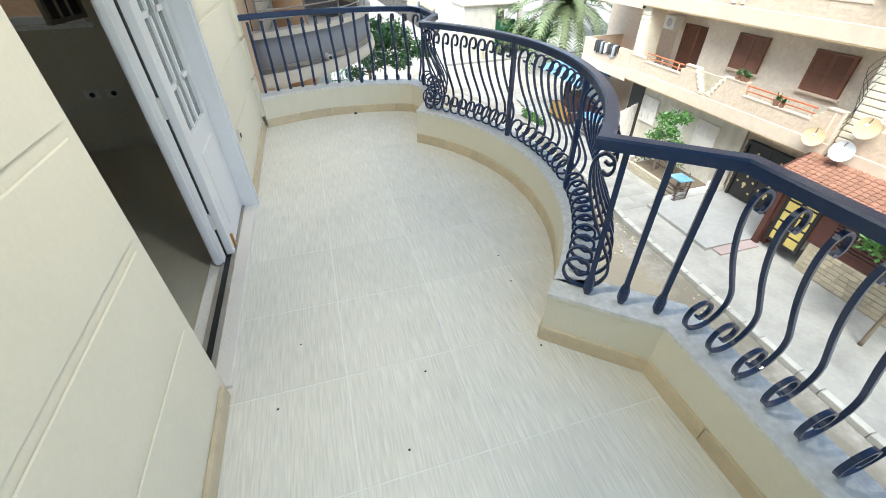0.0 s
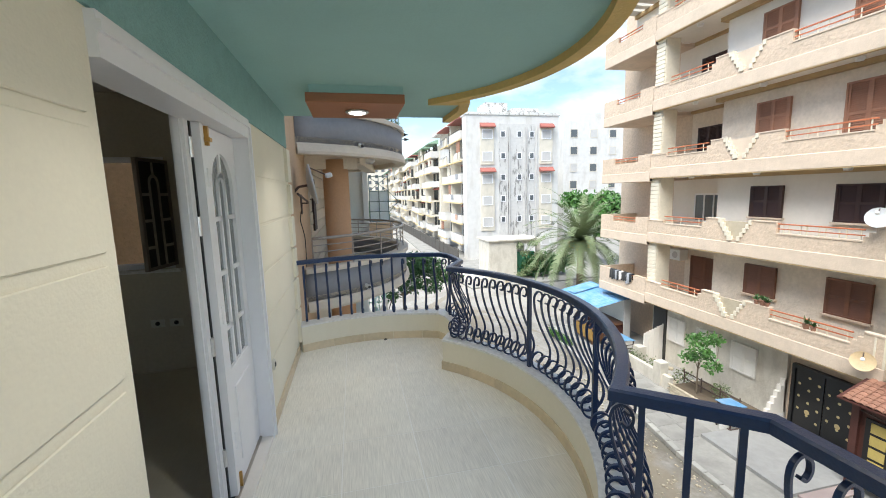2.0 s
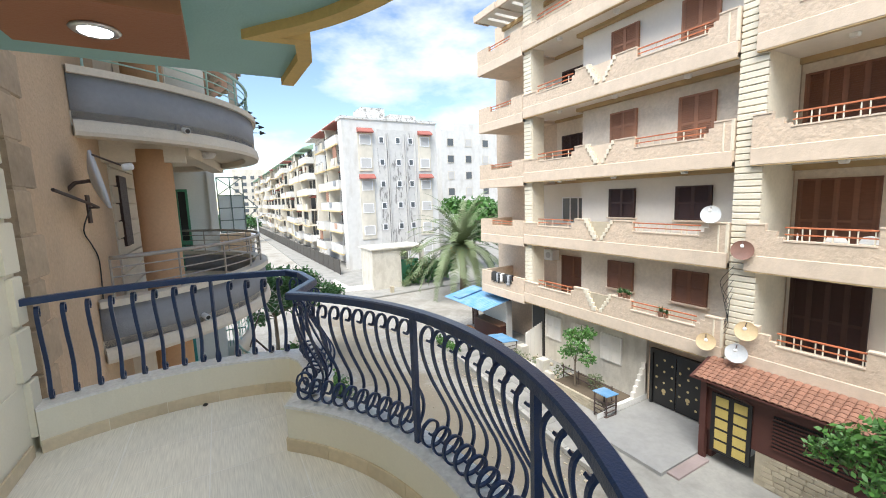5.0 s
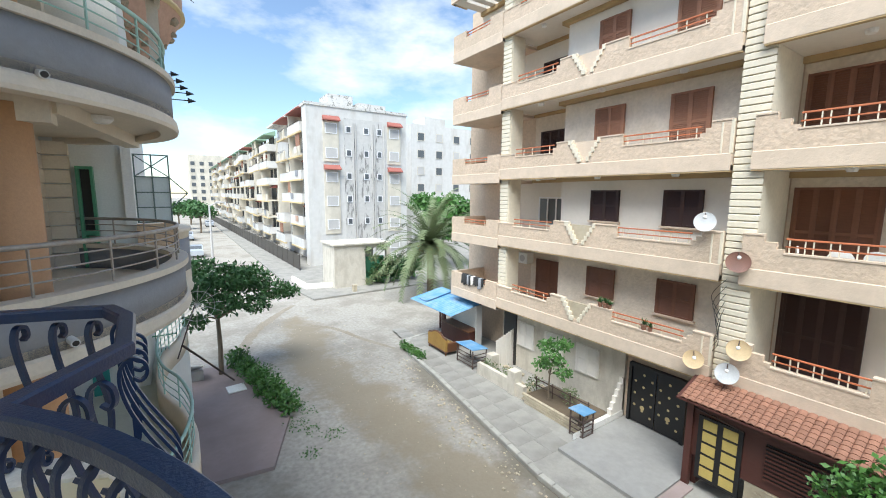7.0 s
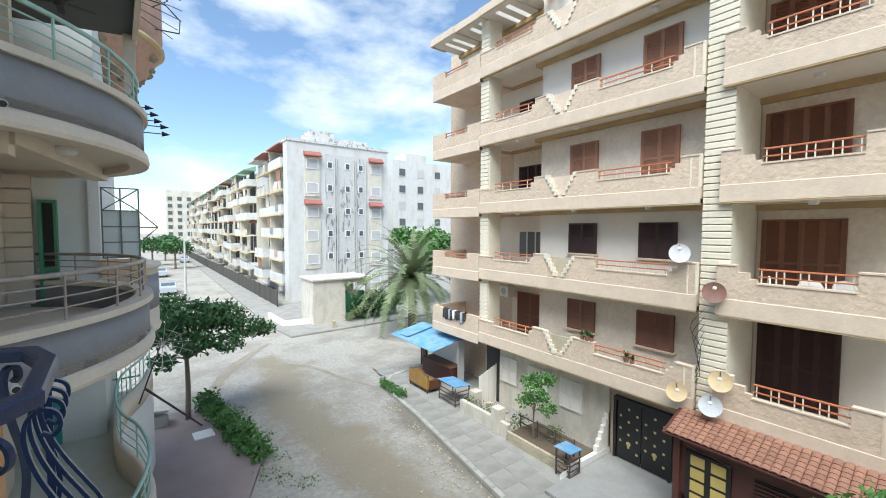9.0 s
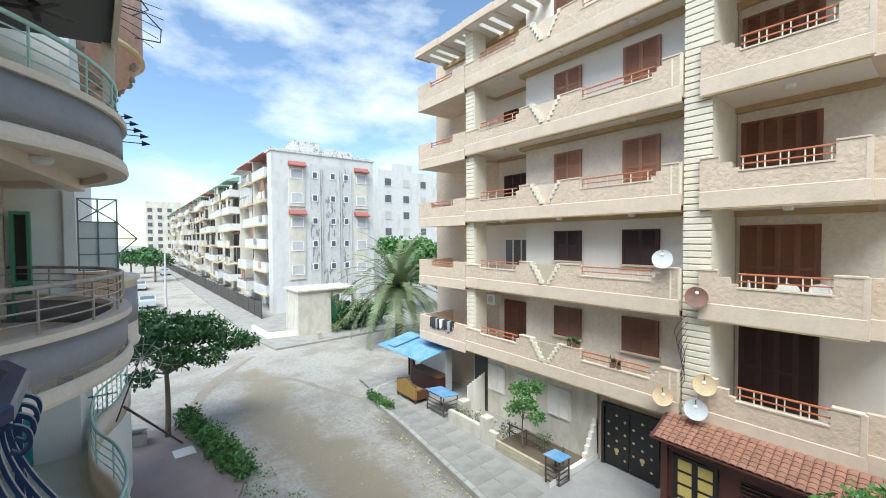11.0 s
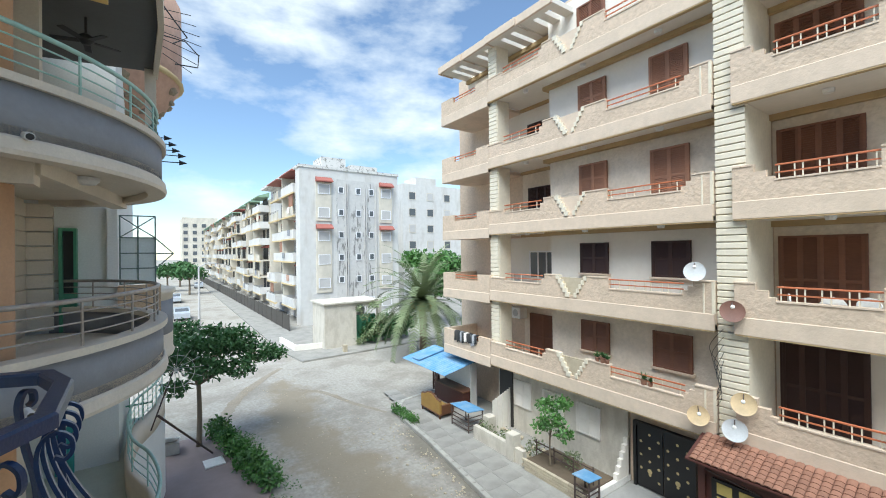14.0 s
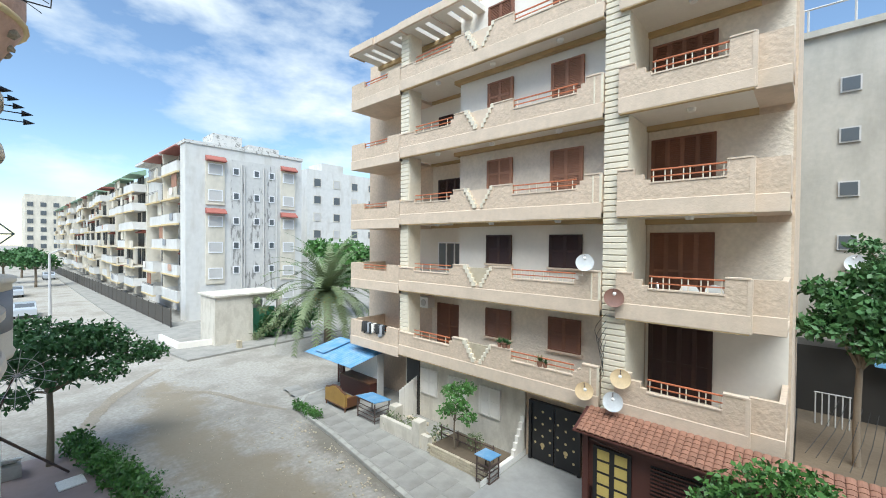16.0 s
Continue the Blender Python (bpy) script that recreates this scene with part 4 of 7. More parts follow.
for lev, zb in enumerate((-0.42, 2.5)):
    g = G().prism([(NX - 0.8, 7.7)] + NBC + [(NX - 0.8, 14.2)], "z", zb + 0.12, zb + 0.3)
    b = part("balcony", g, M_NBCREAM, nb, "cream balcony slab")
    part("grey_band", G().strip(NBC, [(0, zb + 0.2), (0, zb + 0.74), (-0.14, zb + 0.74), (-0.14, zb + 0.2)]), M_GREYBAND, b, "grey rendered balcony band", True)
    part("moulding", G().strip(NBC, [(0.05, zb), (0.07, zb + 0.05), (0.05, zb + 0.17), (0.02, zb + 0.2), (-0.2, zb + 0.2), (-0.2, zb)]), M_NBCREAM, b)
    part("coping", G().strip(NBC, [(0.06, zb + 0.74), (0.06, zb + 0.83), (-0.18, zb + 0.83), (-0.18, zb + 0.74)]), M_NBCREAM, b)
    rm = M_RAIL_GREY if lev == 0 else M_RAIL_GREEN
    path = arc(-2.03, 11.0, 3.46, -66, 62, 36)
    g = G().tube([(x, y, zb + 1.37) for x, y in path], 0.03, 8)
    r = part("railing", g, rm, nb, "worn pipe railing", True)
    for h in (0.98, 1.11, 1.24):
        part("rail_bar", G().tube([(x, y, zb + h) for x, y in path], 0.011, 5), rm, r)
    for i in range(0, 37, 4):
        x, y = path[i]
        part("rail_post", G().tube([(x, y, zb + 0.83), (x, y, zb + 1.35)], 0.016, 6), rm, r)
    for j, y in enumerate((10.3, 12.2)):
        part("soffit_lamp", G().lathe([(0.1, -0.1), (0.15, -0.05), (0.15, 0.0)], 14, (0.6, y, zb + 0.11)), M_PLASTIC_W, nb, "round white ceiling lamp")
part("column", G().lathe([(0.27, GROUND), (0.27, 2.5)], 22, (-0.17, 9.15, 0)), M_ORANGE_COL, nb, "round orange column", True)
# the shade of this deep ceiling is in its paint
part("upper_ceiling", G().prism([(NX - 0.8, 6.2), (1.38, 6.2), (1.46, 11.0), (1.34, 13.4), (NX - 0.8, 14.0)], "z", 5.5, 5.7), M_NBCEIL, nb, "ceiling over the upper balcony, its deep shade painted in dark grey")
part("upper_beam", G().prism([(1.382, 6.2), (1.47, 6.2), (1.55, 11.0), (1.43, 13.5), (1.342, 13.4), (1.462, 11.0)], "z", 5.38, 5.72), M_NBCREAM, nb, "pale edge beam")
part("pillar", G().box(1.2, 1.4, 13.25, 13.5, 3.33, 5.49), M_NBCREAM, nb, "pale square pillar")
part("upper_corner", G().box(NX - 0.6, 0.15, 7.9, 8.3, 4.85, 5.49).box(NX - 0.6, 0.0, 8.3, 8.6, 5.1, 5.49), M_NBCREAM, nb, "stepped cream beam")
part("inner_wall", G().box(NX, 0.0, 10.9, 11.1, 2.8, 5.49), M_NBCREAM, nb, "stepped cream inner wall")
drum = part("far_balcony", G().lathe([(1.2, -1.45), (2.05, -1.4), (2.08, -1.3), (2.03, -1.2), (2.03, 0.35), (2.1, 0.38), (2.1, 0.5), (1.9, 0.5)], 32, (-0.31, 17.0, 0)), M_NBCREAM, nb, "rounded cream balcony further along", True)
part("grey_band", G().lathe([(2.036, -0.75), (2.036, 0.2)], 32, (-0.31, 17.0, 0)), M_GREYBAND, drum, "", True)
ring = part("bay_moulding", G().lathe([(2.14, 6.6), (2.25, 6.62), (2.25, 6.7), (2.2, 6.76)], 32, (-0.18, 17.6, 0)), M_YLIP, nb, "ochre ring under the bay", True)
rock = [G().lathe([(0.03, 0.0), (0.16, 0.05), (0.19, 0.12), (0.08, 0.2)], 6).mesh("carved_lump", M_CARVED), G().lathe([(0.05, 0.0), (0.12, 0.03), (0.14, 0.1), (0.05, 0.16)], 5).mesh("carved_lump", M_CARVED)]
for i in range(60):
    a, t = i * 2.39996, (i % 12) / 12
    r, z = 0.95 + 1.15 * t, 5.16 + 1.36 * t ** 1.15
    piece("carved_lump", rock[i % 2], ring, pose(-0.18 + r * math.cos(a), 17.6 + r * math.sin(a), z, 150, 20 * (i % 3), 40 * i))
part("column", G().lathe([(0.27, 2.9), (0.27, 5.49)], 22, (-0.17, 9.15, 0)), M_ORANGE_COL, nb, "round orange column", True)
part("beam", G().box(NX - 0.6, 0.3, 8.95, 9.25, 2.3, 2.62).prism([(0.1, 9.2), (0.35, 9.0), (0.9, 13.0), (0.65, 13.2)], "z", 2.42, 2.62), M_NBCREAM, nb)
for i in range(9):
    z = -0.05 + i * 0.29
    part("stone_course", G().box(-1.4, -0.36, 13.9 + 0.015 * (i % 2), 14.0, z, z + 0.27, 0.008), M_NBCREAM, nb)
    part("stone_course", G().box(NX - 0.02, NX + 0.03 - 0.012 * (i % 2), 9.3, 13.88, z, z + 0.27, 0.008), M_NBCREAM, nb)
part("window", G().box(NX - 0.02, NX + 0.06, 9.75, 10.35, 0.95, 2.15), M_DARK_WOOD, nb, "narrow dark window")
gd = part("door", G().box(-0.27, -0.21, 13.82, 13.99, -0.1, 2.05).box(-0.04, 0.01, 13.82, 13.99, -0.1, 2.05).box(-0.21, -0.04, 13.82, 13.99, 1.99, 2.05).box(-0.21, -0.04, 13.82, 13.99, 0.6, 0.68), M_GREEN_DOOR, nb, "green framed balcony door")
part("pane", G().box(-0.21, -0.04, 13.93, 13.95, 0.68, 1.99), M_DARK, gd)
part("panel", G().box(-0.21, -0.04, 13.9, 13.95, -0.1, 0.6), M_GREEN_DOOR, gd)
# lattice screen at the balcony's far end
sc = part("screen", G().prism([(0.7, 0.82), (1.36, 0.82), (1.36, 1.86), (0.7, 1.86)], "y", 13.93, 13.94), M_MILKY, nb, "metal lattice screen with milky panes")
for x in (0.7, 1.02, 1.34):
    part("lattice_bar", G().box(x, x + 0.028, 13.9, 13.925, 0.82, 2.36), M_SCREEN_BAR, sc)
for z in (0.82, 1.16, 1.5, 1.85, 2.34):
    part("lattice_bar", G().box(0.7, 1.368, 13.885, 13.9, z, z + 0.026), M_SCREEN_BAR, sc)
for a, b in (((0.7, 1.86), (1.03, 2.1)), ((1.03, 2.1), (1.36, 1.86)), ((0.72, 2.34), (1.03, 2.1)), ((1.03, 2.1), (1.34, 2.34)), ((1.36, 1.85), (1.7, 1.5)), ((1.7, 1.5), (1.36, 1.16)), ((1.36, 1.5), (1.7, 1.5))):
    part("brace", G().tube([(a[0], 13.91, a[1]), (b[0], 13.91, b[1])], 0.013, 5), M_SCREEN_BAR, sc)
part("pier", G().box(0.5, 0.68, 13.84, 14.0, 0.78, 2.5), M_NBWHITE, nb)
part("low_wall", G().box(0.67, 1.45, 13.86, 14.0, -0.1, 0.8), M_BROWNWALL, nb)
# ground-floor terrace
TER = [(p.x, p.y) for p in smooth_line([(0.2, 8.3), (1.15, 9.3), (1.5, 10.8), (1.35, 12.2), (1.0, 13.3), (0.86, 14.6), (0.92, 16.0), (1.3, 17.3), (1.5, 18.6)], 5)]
part("terrace", G().prism([(-1.4, 8.3)] + TER + [(-1.4, 18.6)], "z", GROUND, -3.7), M_NBWHITE, nb, "raised ground-floor terrace")
part("terrace_floor", G().prism([(-1.38, 8.4)] + [(x - 0.1, y) for x, y in TER] + [(-1.38, 18.5)], "z", -3.7, -3.68), M_TERRACE, nb, "grey-green terrace floor")
part("terrace_parapet", G().strip(TER, [(0, -3.7), (0, -3.1), (-0.14, -3.1), (-0.14, -3.7)]), M_NBCREAM, nb, "curved cream terrace parapet", True)
path = [(x - 0.07, y) for x, y in TER]
r = part("railing", G().tube([(x, y, -2.4) for x, y in path], 0.03, 8), M_RAIL_GREEN, nb, "pale green terrace railing", True)
for h in (-2.95, -2.78, -2.6):
    part("rail_bar", G().tube([(x, y, h) for x, y in path], 0.011, 5), M_RAIL_GREEN, r)
for i in range(0, 41, 4):
    part("rail_post", G().tube([(*path[i], -3.1), (*path[i], -2.4)], 0.016, 6), M_RAIL_GREEN, r)
part("door", G().box(-0.62, -0.28, 15.44, 15.5, -3.68, -1.6), M_TEAL_DOOR, nb, "teal terrace door")
ig = part("iron_grille", G().box(0.3, 1.2, 17.6, 17.63, -3.0, -2.96), M_GREEN_DOOR, nb, "dark green iron grille")
for i in range(9):
    part("grille_bar", G().box(0.3 + 0.11 * i, 0.32 + 0.11 * i, 17.6, 17.62, -3.6, -2.2), M_GREEN_DOOR, ig)

# broken wire dish and slabs by the terrace
spk = thing("wire_dish", (1.62, 15.5, -3.1), "bare wire ribs of a broken dish on the terrace rail", "dish frame")
part("mast", G().tube([(1.2, 15.5, -3.1), (1.7, 15.45, -1.6)], 0.018, 6), M_RUST, spk)
for i in range(14):
    a = radians(i * 360 / 14 + 8)
    part("rib", G().tube([(1.75, 15.45, -1.58), (1.75 + 0.42 * math.cos(a), 15.4 - 0.25, -1.58 + 0.42 * math.sin(a)), (1.75 + 0.62 * math.cos(a), 15.0, -1.58 + 0.62 * math.sin(a))], 0.007, 4), M_SHUT_GREY, spk)
part("ring", G().tube([(1.75 + 0.42 * math.cos(radians(15 * i)), 15.15, -1.58 + 0.42 * math.sin(radians(15 * i))) for i in range(25)], 0.007, 4), M_SHUT_GREY, spk)
pole_t = thing("iron_pole", (2.0, 17.5, GROUND + 0.12), "dark iron pole leaning on the terrace", "pole")
part("pole", G().tube([(3.0, 20.6, GROUND + 0.14), (1.35, 16.4, -3.05)], 0.035, 7), M_RUST, pole_t)
white_slab = tagged(new("marble_slab", G().box(-0.33, 0.33, -0.33, 0.33, 0, 0.05, 0.008).moved(pose(2.98, 19.7, GROUND + 0.13, 0, 0, 4)).mesh("marble_slab", M_MARBLE)), "square white marble slab lying on the purple paving", "slab")
board = tagged(new("white_board", G().box(-0.3, 0.3, -0.55, 0.55, 0, 0.06, 0.01).moved(pose(1.55, 21.5, GROUND + 0.62, -28, 12, 10)).mesh("white_board", M_PLASTIC_W)), "white board leaning on a block by the terrace", "board")
tagged(new("concrete_block", G().box(1.15, 1.95, 21.3, 21.9, GROUND + 0.12, GROUND + 0.56, 0.02).mesh("concrete_block", M_KERB)), "grey concrete block under the white board", "block")

# ---- ground ----
gr = G()
gr.box(-300, 500, -300, 700, GROUND - 0.4, GROUND)
solid("ground", gr, M_ROAD, "dusty worn asphalt street", "ground")
KERB = [(9.2, -6), (9.45, 9.5), (9.95, 13.2), (10.4, 16.5), (10.6, 18.8), (10.9, 20.2), (11.7, 21.0), (14.0, 21.4), (24, 21.4)]
pv = G().prism(KERB + [(24, -6)], "z", GROUND, GROUND + 0.13)
solid("pavement", pv, M_PAVE, "pale concrete pavement in front of the apartment building", "pavement")
KERB2 = [(40, 34.0), (15.3, 32.2), (9.6, 32.0), (9.1, 36.0), (9.1, 44), (9.4, 175)]
solid("pavement_far", G().prism(KERB2 + [(40, 175)], "z", GROUND, GROUND + 0.13), M_PAVE, "dusty pavement in front of the white block", "pavement")
solid("pavement_near", G().prism([(-0.5, 14.5), (3.3, 14.0), (4.3, 16.5), (3.6, 22.3), (1.0, 22.8), (-0.5, 22.5)], "z", GROUND, GROUND + 0.12), M_PURPLE, "purplish paved forecourt of the neighbouring house", "pavement")


def patch(name, pts, widths, mat, label, seed):
    """A thin ragged layer of dirt along a line on the road."""
    r = random.Random(seed)
    left, right = [], []
    fine = smooth_line(pts, 22)
    wob = [0.5, 0.5]
    for i, p in enumerate(fine):
        f = i / (len(fine) - 1) * (len(widths) - 1)
        k = min(int(f), len(widths) - 2)
        w = widths[k] + (widths[k + 1] - widths[k]) * (f - k)
        d = (fine[min(i + 1, len(fine) - 1)] - fine[max(i - 1, 0)]).normalized()
        n = Vector((d.y, -d.x))
        wob = [0.72 * q + 0.28 * r.random() for q in wob]
        left.append(p + n * w * (0.35 + 1.15 * wob[0] + 0.14 * r.random()))
        right.append(p - n * w * (0.35 + 1.15 * wob[1] + 0.14 * r.random()))
    v = [(q.x, q.y, GROUND + 0.004) for q in left] + [(q.x, q.y, GROUND + 0.004) for q in right]
    n = len(left)
    v = [(x, y, z + 0.003 * seed) for x, y, z in v]
    return solid(name, G().add(v, [(i, i + 1, n + i + 1, n + i) for i in range(n - 1)]), mat, label, "ground")


patch("road_crack_cross", [(6.5, 27.4), (8.6, 25.4), (9.6, 22.4), (10.4, 20.4)], [0.12, 0.16, 0.14, 0.1], M_DIRT, "dark broken line across the junction", 3)
patch("road_crack_left", [(3.8, 24.5), (4.6, 26.5), (6.0, 29.0), (8.0, 31.5)], [0.25, 0.3, 0.25, 0.15], M_DIRT, "dark broken line beside the street tree", 4)

# gravel on the road
rnd = random.Random(21)
gravel = G()
for i in range(800):
    y = 5 + 26 * rnd.random() ** 1.3
    x = 4.6 + 5.0 * rnd.random() ** 0.7
    q = 0.006 + 0.02 * rnd.random() ** 3
    gravel.box(x - q, x + q, y - q, y + q, GROUND, GROUND + q * 1.3, q * 0.35)
solid("road_gravel", gravel, M_STONE, "loose gravel scattered over the road", "gravel", "stuff")

# ---- balcony railing ----
def offset_path(path, o):
    path = [Vector(p) for p in path]
    out = []
    for i, p in enumerate(path):
        d0 = (p - path[i - 1]).normalized() if i else None
        d1 = (path[i + 1] - p).normalized() if i < len(path) - 1 else None
        d0, d1 = d0 or d1, d1 or d0
        n0, n1 = Vector((d0.y, -d0.x)), Vector((d1.y, -d1.x))
        m = (n0 + n1).normalized()
        out.append(p + m * (o / max(0.45, m.dot(n0))))
    return out


def flat_bar(line, w, t):
    """A flat bar bent in the xz plane, w wide across it and t thick."""
    line = [Vector(p) for p in line]
    n = len(line)
    v, f = [], []
    for i, p in enumerate(line):
        d = (line[min(i + 1, n - 1)] - line[max(i - 1, 0)]).normalized()
        q = Vector((-d.y, d.x)) * (t / 2)
        for s, y in ((1, -w / 2), (1, w / 2), (-1, w / 2), (-1, -w / 2)):
            v.append((p.x + s * q.x, y, p.y + s * q.y))
    for i in range(n - 1):
        for k in range(4):
            m = (k + 1) % 4
            f.append((4 * i + k, 4 * i + m, 4 * i + 4 + m, 4 * i + 4 + k))
    f += [(3, 2, 1, 0), (4 * n - 4, 4 * n - 3, 4 * n - 2, 4 * n - 1)]
    return G().add(v, f)


RTOP = 1.0
BELLY = smooth_line([(0.012, 0.885), (0.034, 0.872), (0.052, 0.895), (0.046, 0.935), (0.012, 0.955), (-0.02, 0.925), (-0.024, 0.86), (-0.004, 0.77), (0.035, 0.67),
                     (0.085, 0.57), (0.128, 0.48), (0.135, 0.405), (0.102, 0.338), (0.045, 0.314), (-0.016, 0.332), (-0.045, 0.385), (-0.03, 0.44),
                     (0.015, 0.46), (0.055, 0.435), (0.058, 0.395), (0.028, 0.372), (0.004, 0.39)], 4)
scroll_me = flat_bar(BELLY, 0.017, 0.011).mesh("baluster", M_NAVY)
TAIL = smooth_line([(0.022, 0.9), (0.04, 0.915), (0.034, 0.952), (0.004, 0.958), (-0.014, 0.915), (-0.008, 0.84), (0.012, 0.73), (0.04, 0.62), (0.052, 0.52), (0.044, 0.43),
                    (0.03, 0.365), (0.032, 0.325), (0.058, 0.315), (0.074, 0.338), (0.06, 0.362)], 4)
tail_me = flat_bar(TAIL, 0.024, 0.014).mesh("baluster", M_NAVY)
bar_geo = G().box(-0.011, 0.011, -0.011, 0.011, 0.3, RTOP, 0.003)
bar_geo.lathe([(0.014, 0.306), (0.022, 0.33), (0.022, 0.37), (0.014, 0.41)], 8)
bar_me = bar_geo.mesh("baluster", M_NAVY)
post_me = G().box(-0.014, 0.014, -0.014, 0.014, 0.304, RTOP, 0.003).mesh("post", M_NAVY)

RAILPATH = offset_path(INNER, 0.07)
railing = thing("balcony_railing", (1.4, 2.47, 0.305), "navy blue wrought-iron railing with scrolled bellied balusters", "railing")
prof = [(-0.028, RTOP - 0.012), (-0.028, RTOP + 0.026), (-0.021, RTOP + 0.034), (0.021, RTOP + 0.034), (0.028, RTOP + 0.026), (0.028, RTOP - 0.012)]
hand = part("handrail", G().strip(RAILPATH, prof), M_NAVY, railing, "thick navy handrail")


def along(path, s0, s1, step):
    """Points along a path between two lengths, with the direction to the street."""
    out, s, nxt = [], 0.0, s0
    for a, b in zip(path, path[1:]):
        d = (b - a)
        ln = d.length
        while nxt <= s + ln and nxt <= s1:
            p = a + d * ((nxt - s) / ln)
            out.append((p, math.degrees(math.atan2(-d.x, d.y))))
            nxt += step
        s += ln
    return out


def length(path):
    return sum((b - a).length for a, b in zip(path, path[1:]))


first_run, near_run, knee_run = RAILPATH[0:2], RAILPATH[1:3], RAILPATH[2:4]
front_run = RAILPATH[3:32]
back_run = RAILPATH[31:33]
side_run = RAILPATH[32:34]
end_run = RAILPATH[33:]


def stand(name, me, p, a):
    piece(name, me, railing, pose(p.x, p.y, 0, 0, 0, a))


for p, a in along(first_run, 0.06, length(first_run) - 0.05, 0.118):
    stand("baluster", scroll_me, p, a)
for p, a in along(near_run, 0.06, length(near_run) - 0.05, 0.118):
    stand("baluster", scroll_me, p, a)
for p, a in along(knee_run, 0.07, length(knee_run) - 0.02, 0.145):
    stand("baluster", bar_me, p, a)
fl = length(front_run)
for i, (p, a) in enumerate(along(front_run, 0.03, fl - 0.02, (fl - 0.06) / 30)):
    if i in (10, 20):
        stand("post", post_me, p, a)
    else:
        stand("baluster", scroll_me, p, a)
for p, a in along(back_run, 0.09, length(back_run) - 0.04, 0.095):
    stand("baluster", scroll_me, p, a)
for p, a in along(side_run, 0.05, length(side_run) - 0.03, 0.1):
    stand("baluster", scroll_me, p, a)
for i, (p, a) in enumerate(along(end_run, 0.02, length(end_run) - 0.03, 0.128)):
    stand("baluster", bar_me if i in (0, 6) else tail_me, p, a - 16)

# ---- door ----
frame_ob = thing("door_1", (WALL - 0.05, 2.2, 0.0), "white double balcony door, one leaf shut and one folded open", "door", kind="structure")
FX0, FX1 = WALL - 0.13, WALL + 0.028
part("jamb", G().box(WALL - 0.19, WALL - 0.06, DOOR0 - 0.02, DOOR0 + 0.012, 0.0, DOORTOP - 0.07), M_WHITE, frame_ob)
part("door_frame", G().prism([(DOOR0, DOORTOP - 0.07), (DOOR1 - 0.06, DOORTOP - 0.07), (DOOR1 - 0.06, 0.0),
                               (DOOR1 + 0.002, 0.0), (DOOR1 + 0.002, DOORTOP + 0.055), (DOOR0, DOORTOP + 0.055)], "x", FX0, FX1), M_WHITE, frame_ob, "white painted door frame")
part("architrave", G().prism([(DOOR1 - 0.025, 0.0), (DOOR1 - 0.005, 0.0), (DOOR1 - 0.005, DOORTOP + 0.03), (DOOR0, DOORTOP + 0.03), (DOOR0, DOORTOP), (DOOR1 - 0.025, DOORTOP)], "x", FX1 - 0.002, FX1 + 0.012), M_WHITE, frame_ob)
part("threshold", G().box(WALL - 0.2, WALL + 0.022, DOOR0, DOOR1, -0.011, 0.02, 0.004), M_OFFWHITE, frame_ob, "pale marble threshold")
tr = part("track", G().box(WALL - 0.135, WALL - 0.055, DOOR0 + 0.06, DOOR1 - 0.06, 0.02, 0.03), M_RAIL_GREY, frame_ob, "grey metal door track")
part("gasket", G().box(WALL - 0.108, WALL - 0.078, DOOR0 + 0.06, DOOR1 - 0.06, 0.03, 0.034), M_DARK_RUBBER, tr)


def arch_bars(w, z0, z1, t):
    """Glazing bars of an arched light, in a plane of (y, z): bars as flat strips t deep."""
    g = G()
    c, b = w / 2, 0.026

    def rib(pts):
        pts = [Vector(p) for p in pts]
        for p, q in zip(pts, pts[1:]):
            d = (q - p).normalized()
            o = Vector((-d.y, d.x)) * (b / 2)
            e = d * (b * 0.3)
            g.prism([tuple(p - e + o), tuple(q + e + o), tuple(q + e - o), tuple(p - e - o)], "x", -t / 2, t / 2)

    r1 = w * 0.16
    top_in = z1 - w * 0.52
    rib([(c - r1, z0), (c - r1, top_in)] + [(c - r1 * math.cos(math.pi * k / 8), top_in + 1.25 * r1 * math.sin(math.pi * k / 8)) for k in range(1, 8)] + [(c + r1, top_in), (c + r1, z0)])
    rib([(c, top_in + 1.25 * r1), (c, z1)])
    h = (z1 - z0)
    for f in (0.19, 0.45, 0.7):
        rib([(0, z0 + h * f), (c - r1, z0 + h * f)])
        rib([(c + r1, z0 + h * f), (w, z0 + h * f)])
    return g


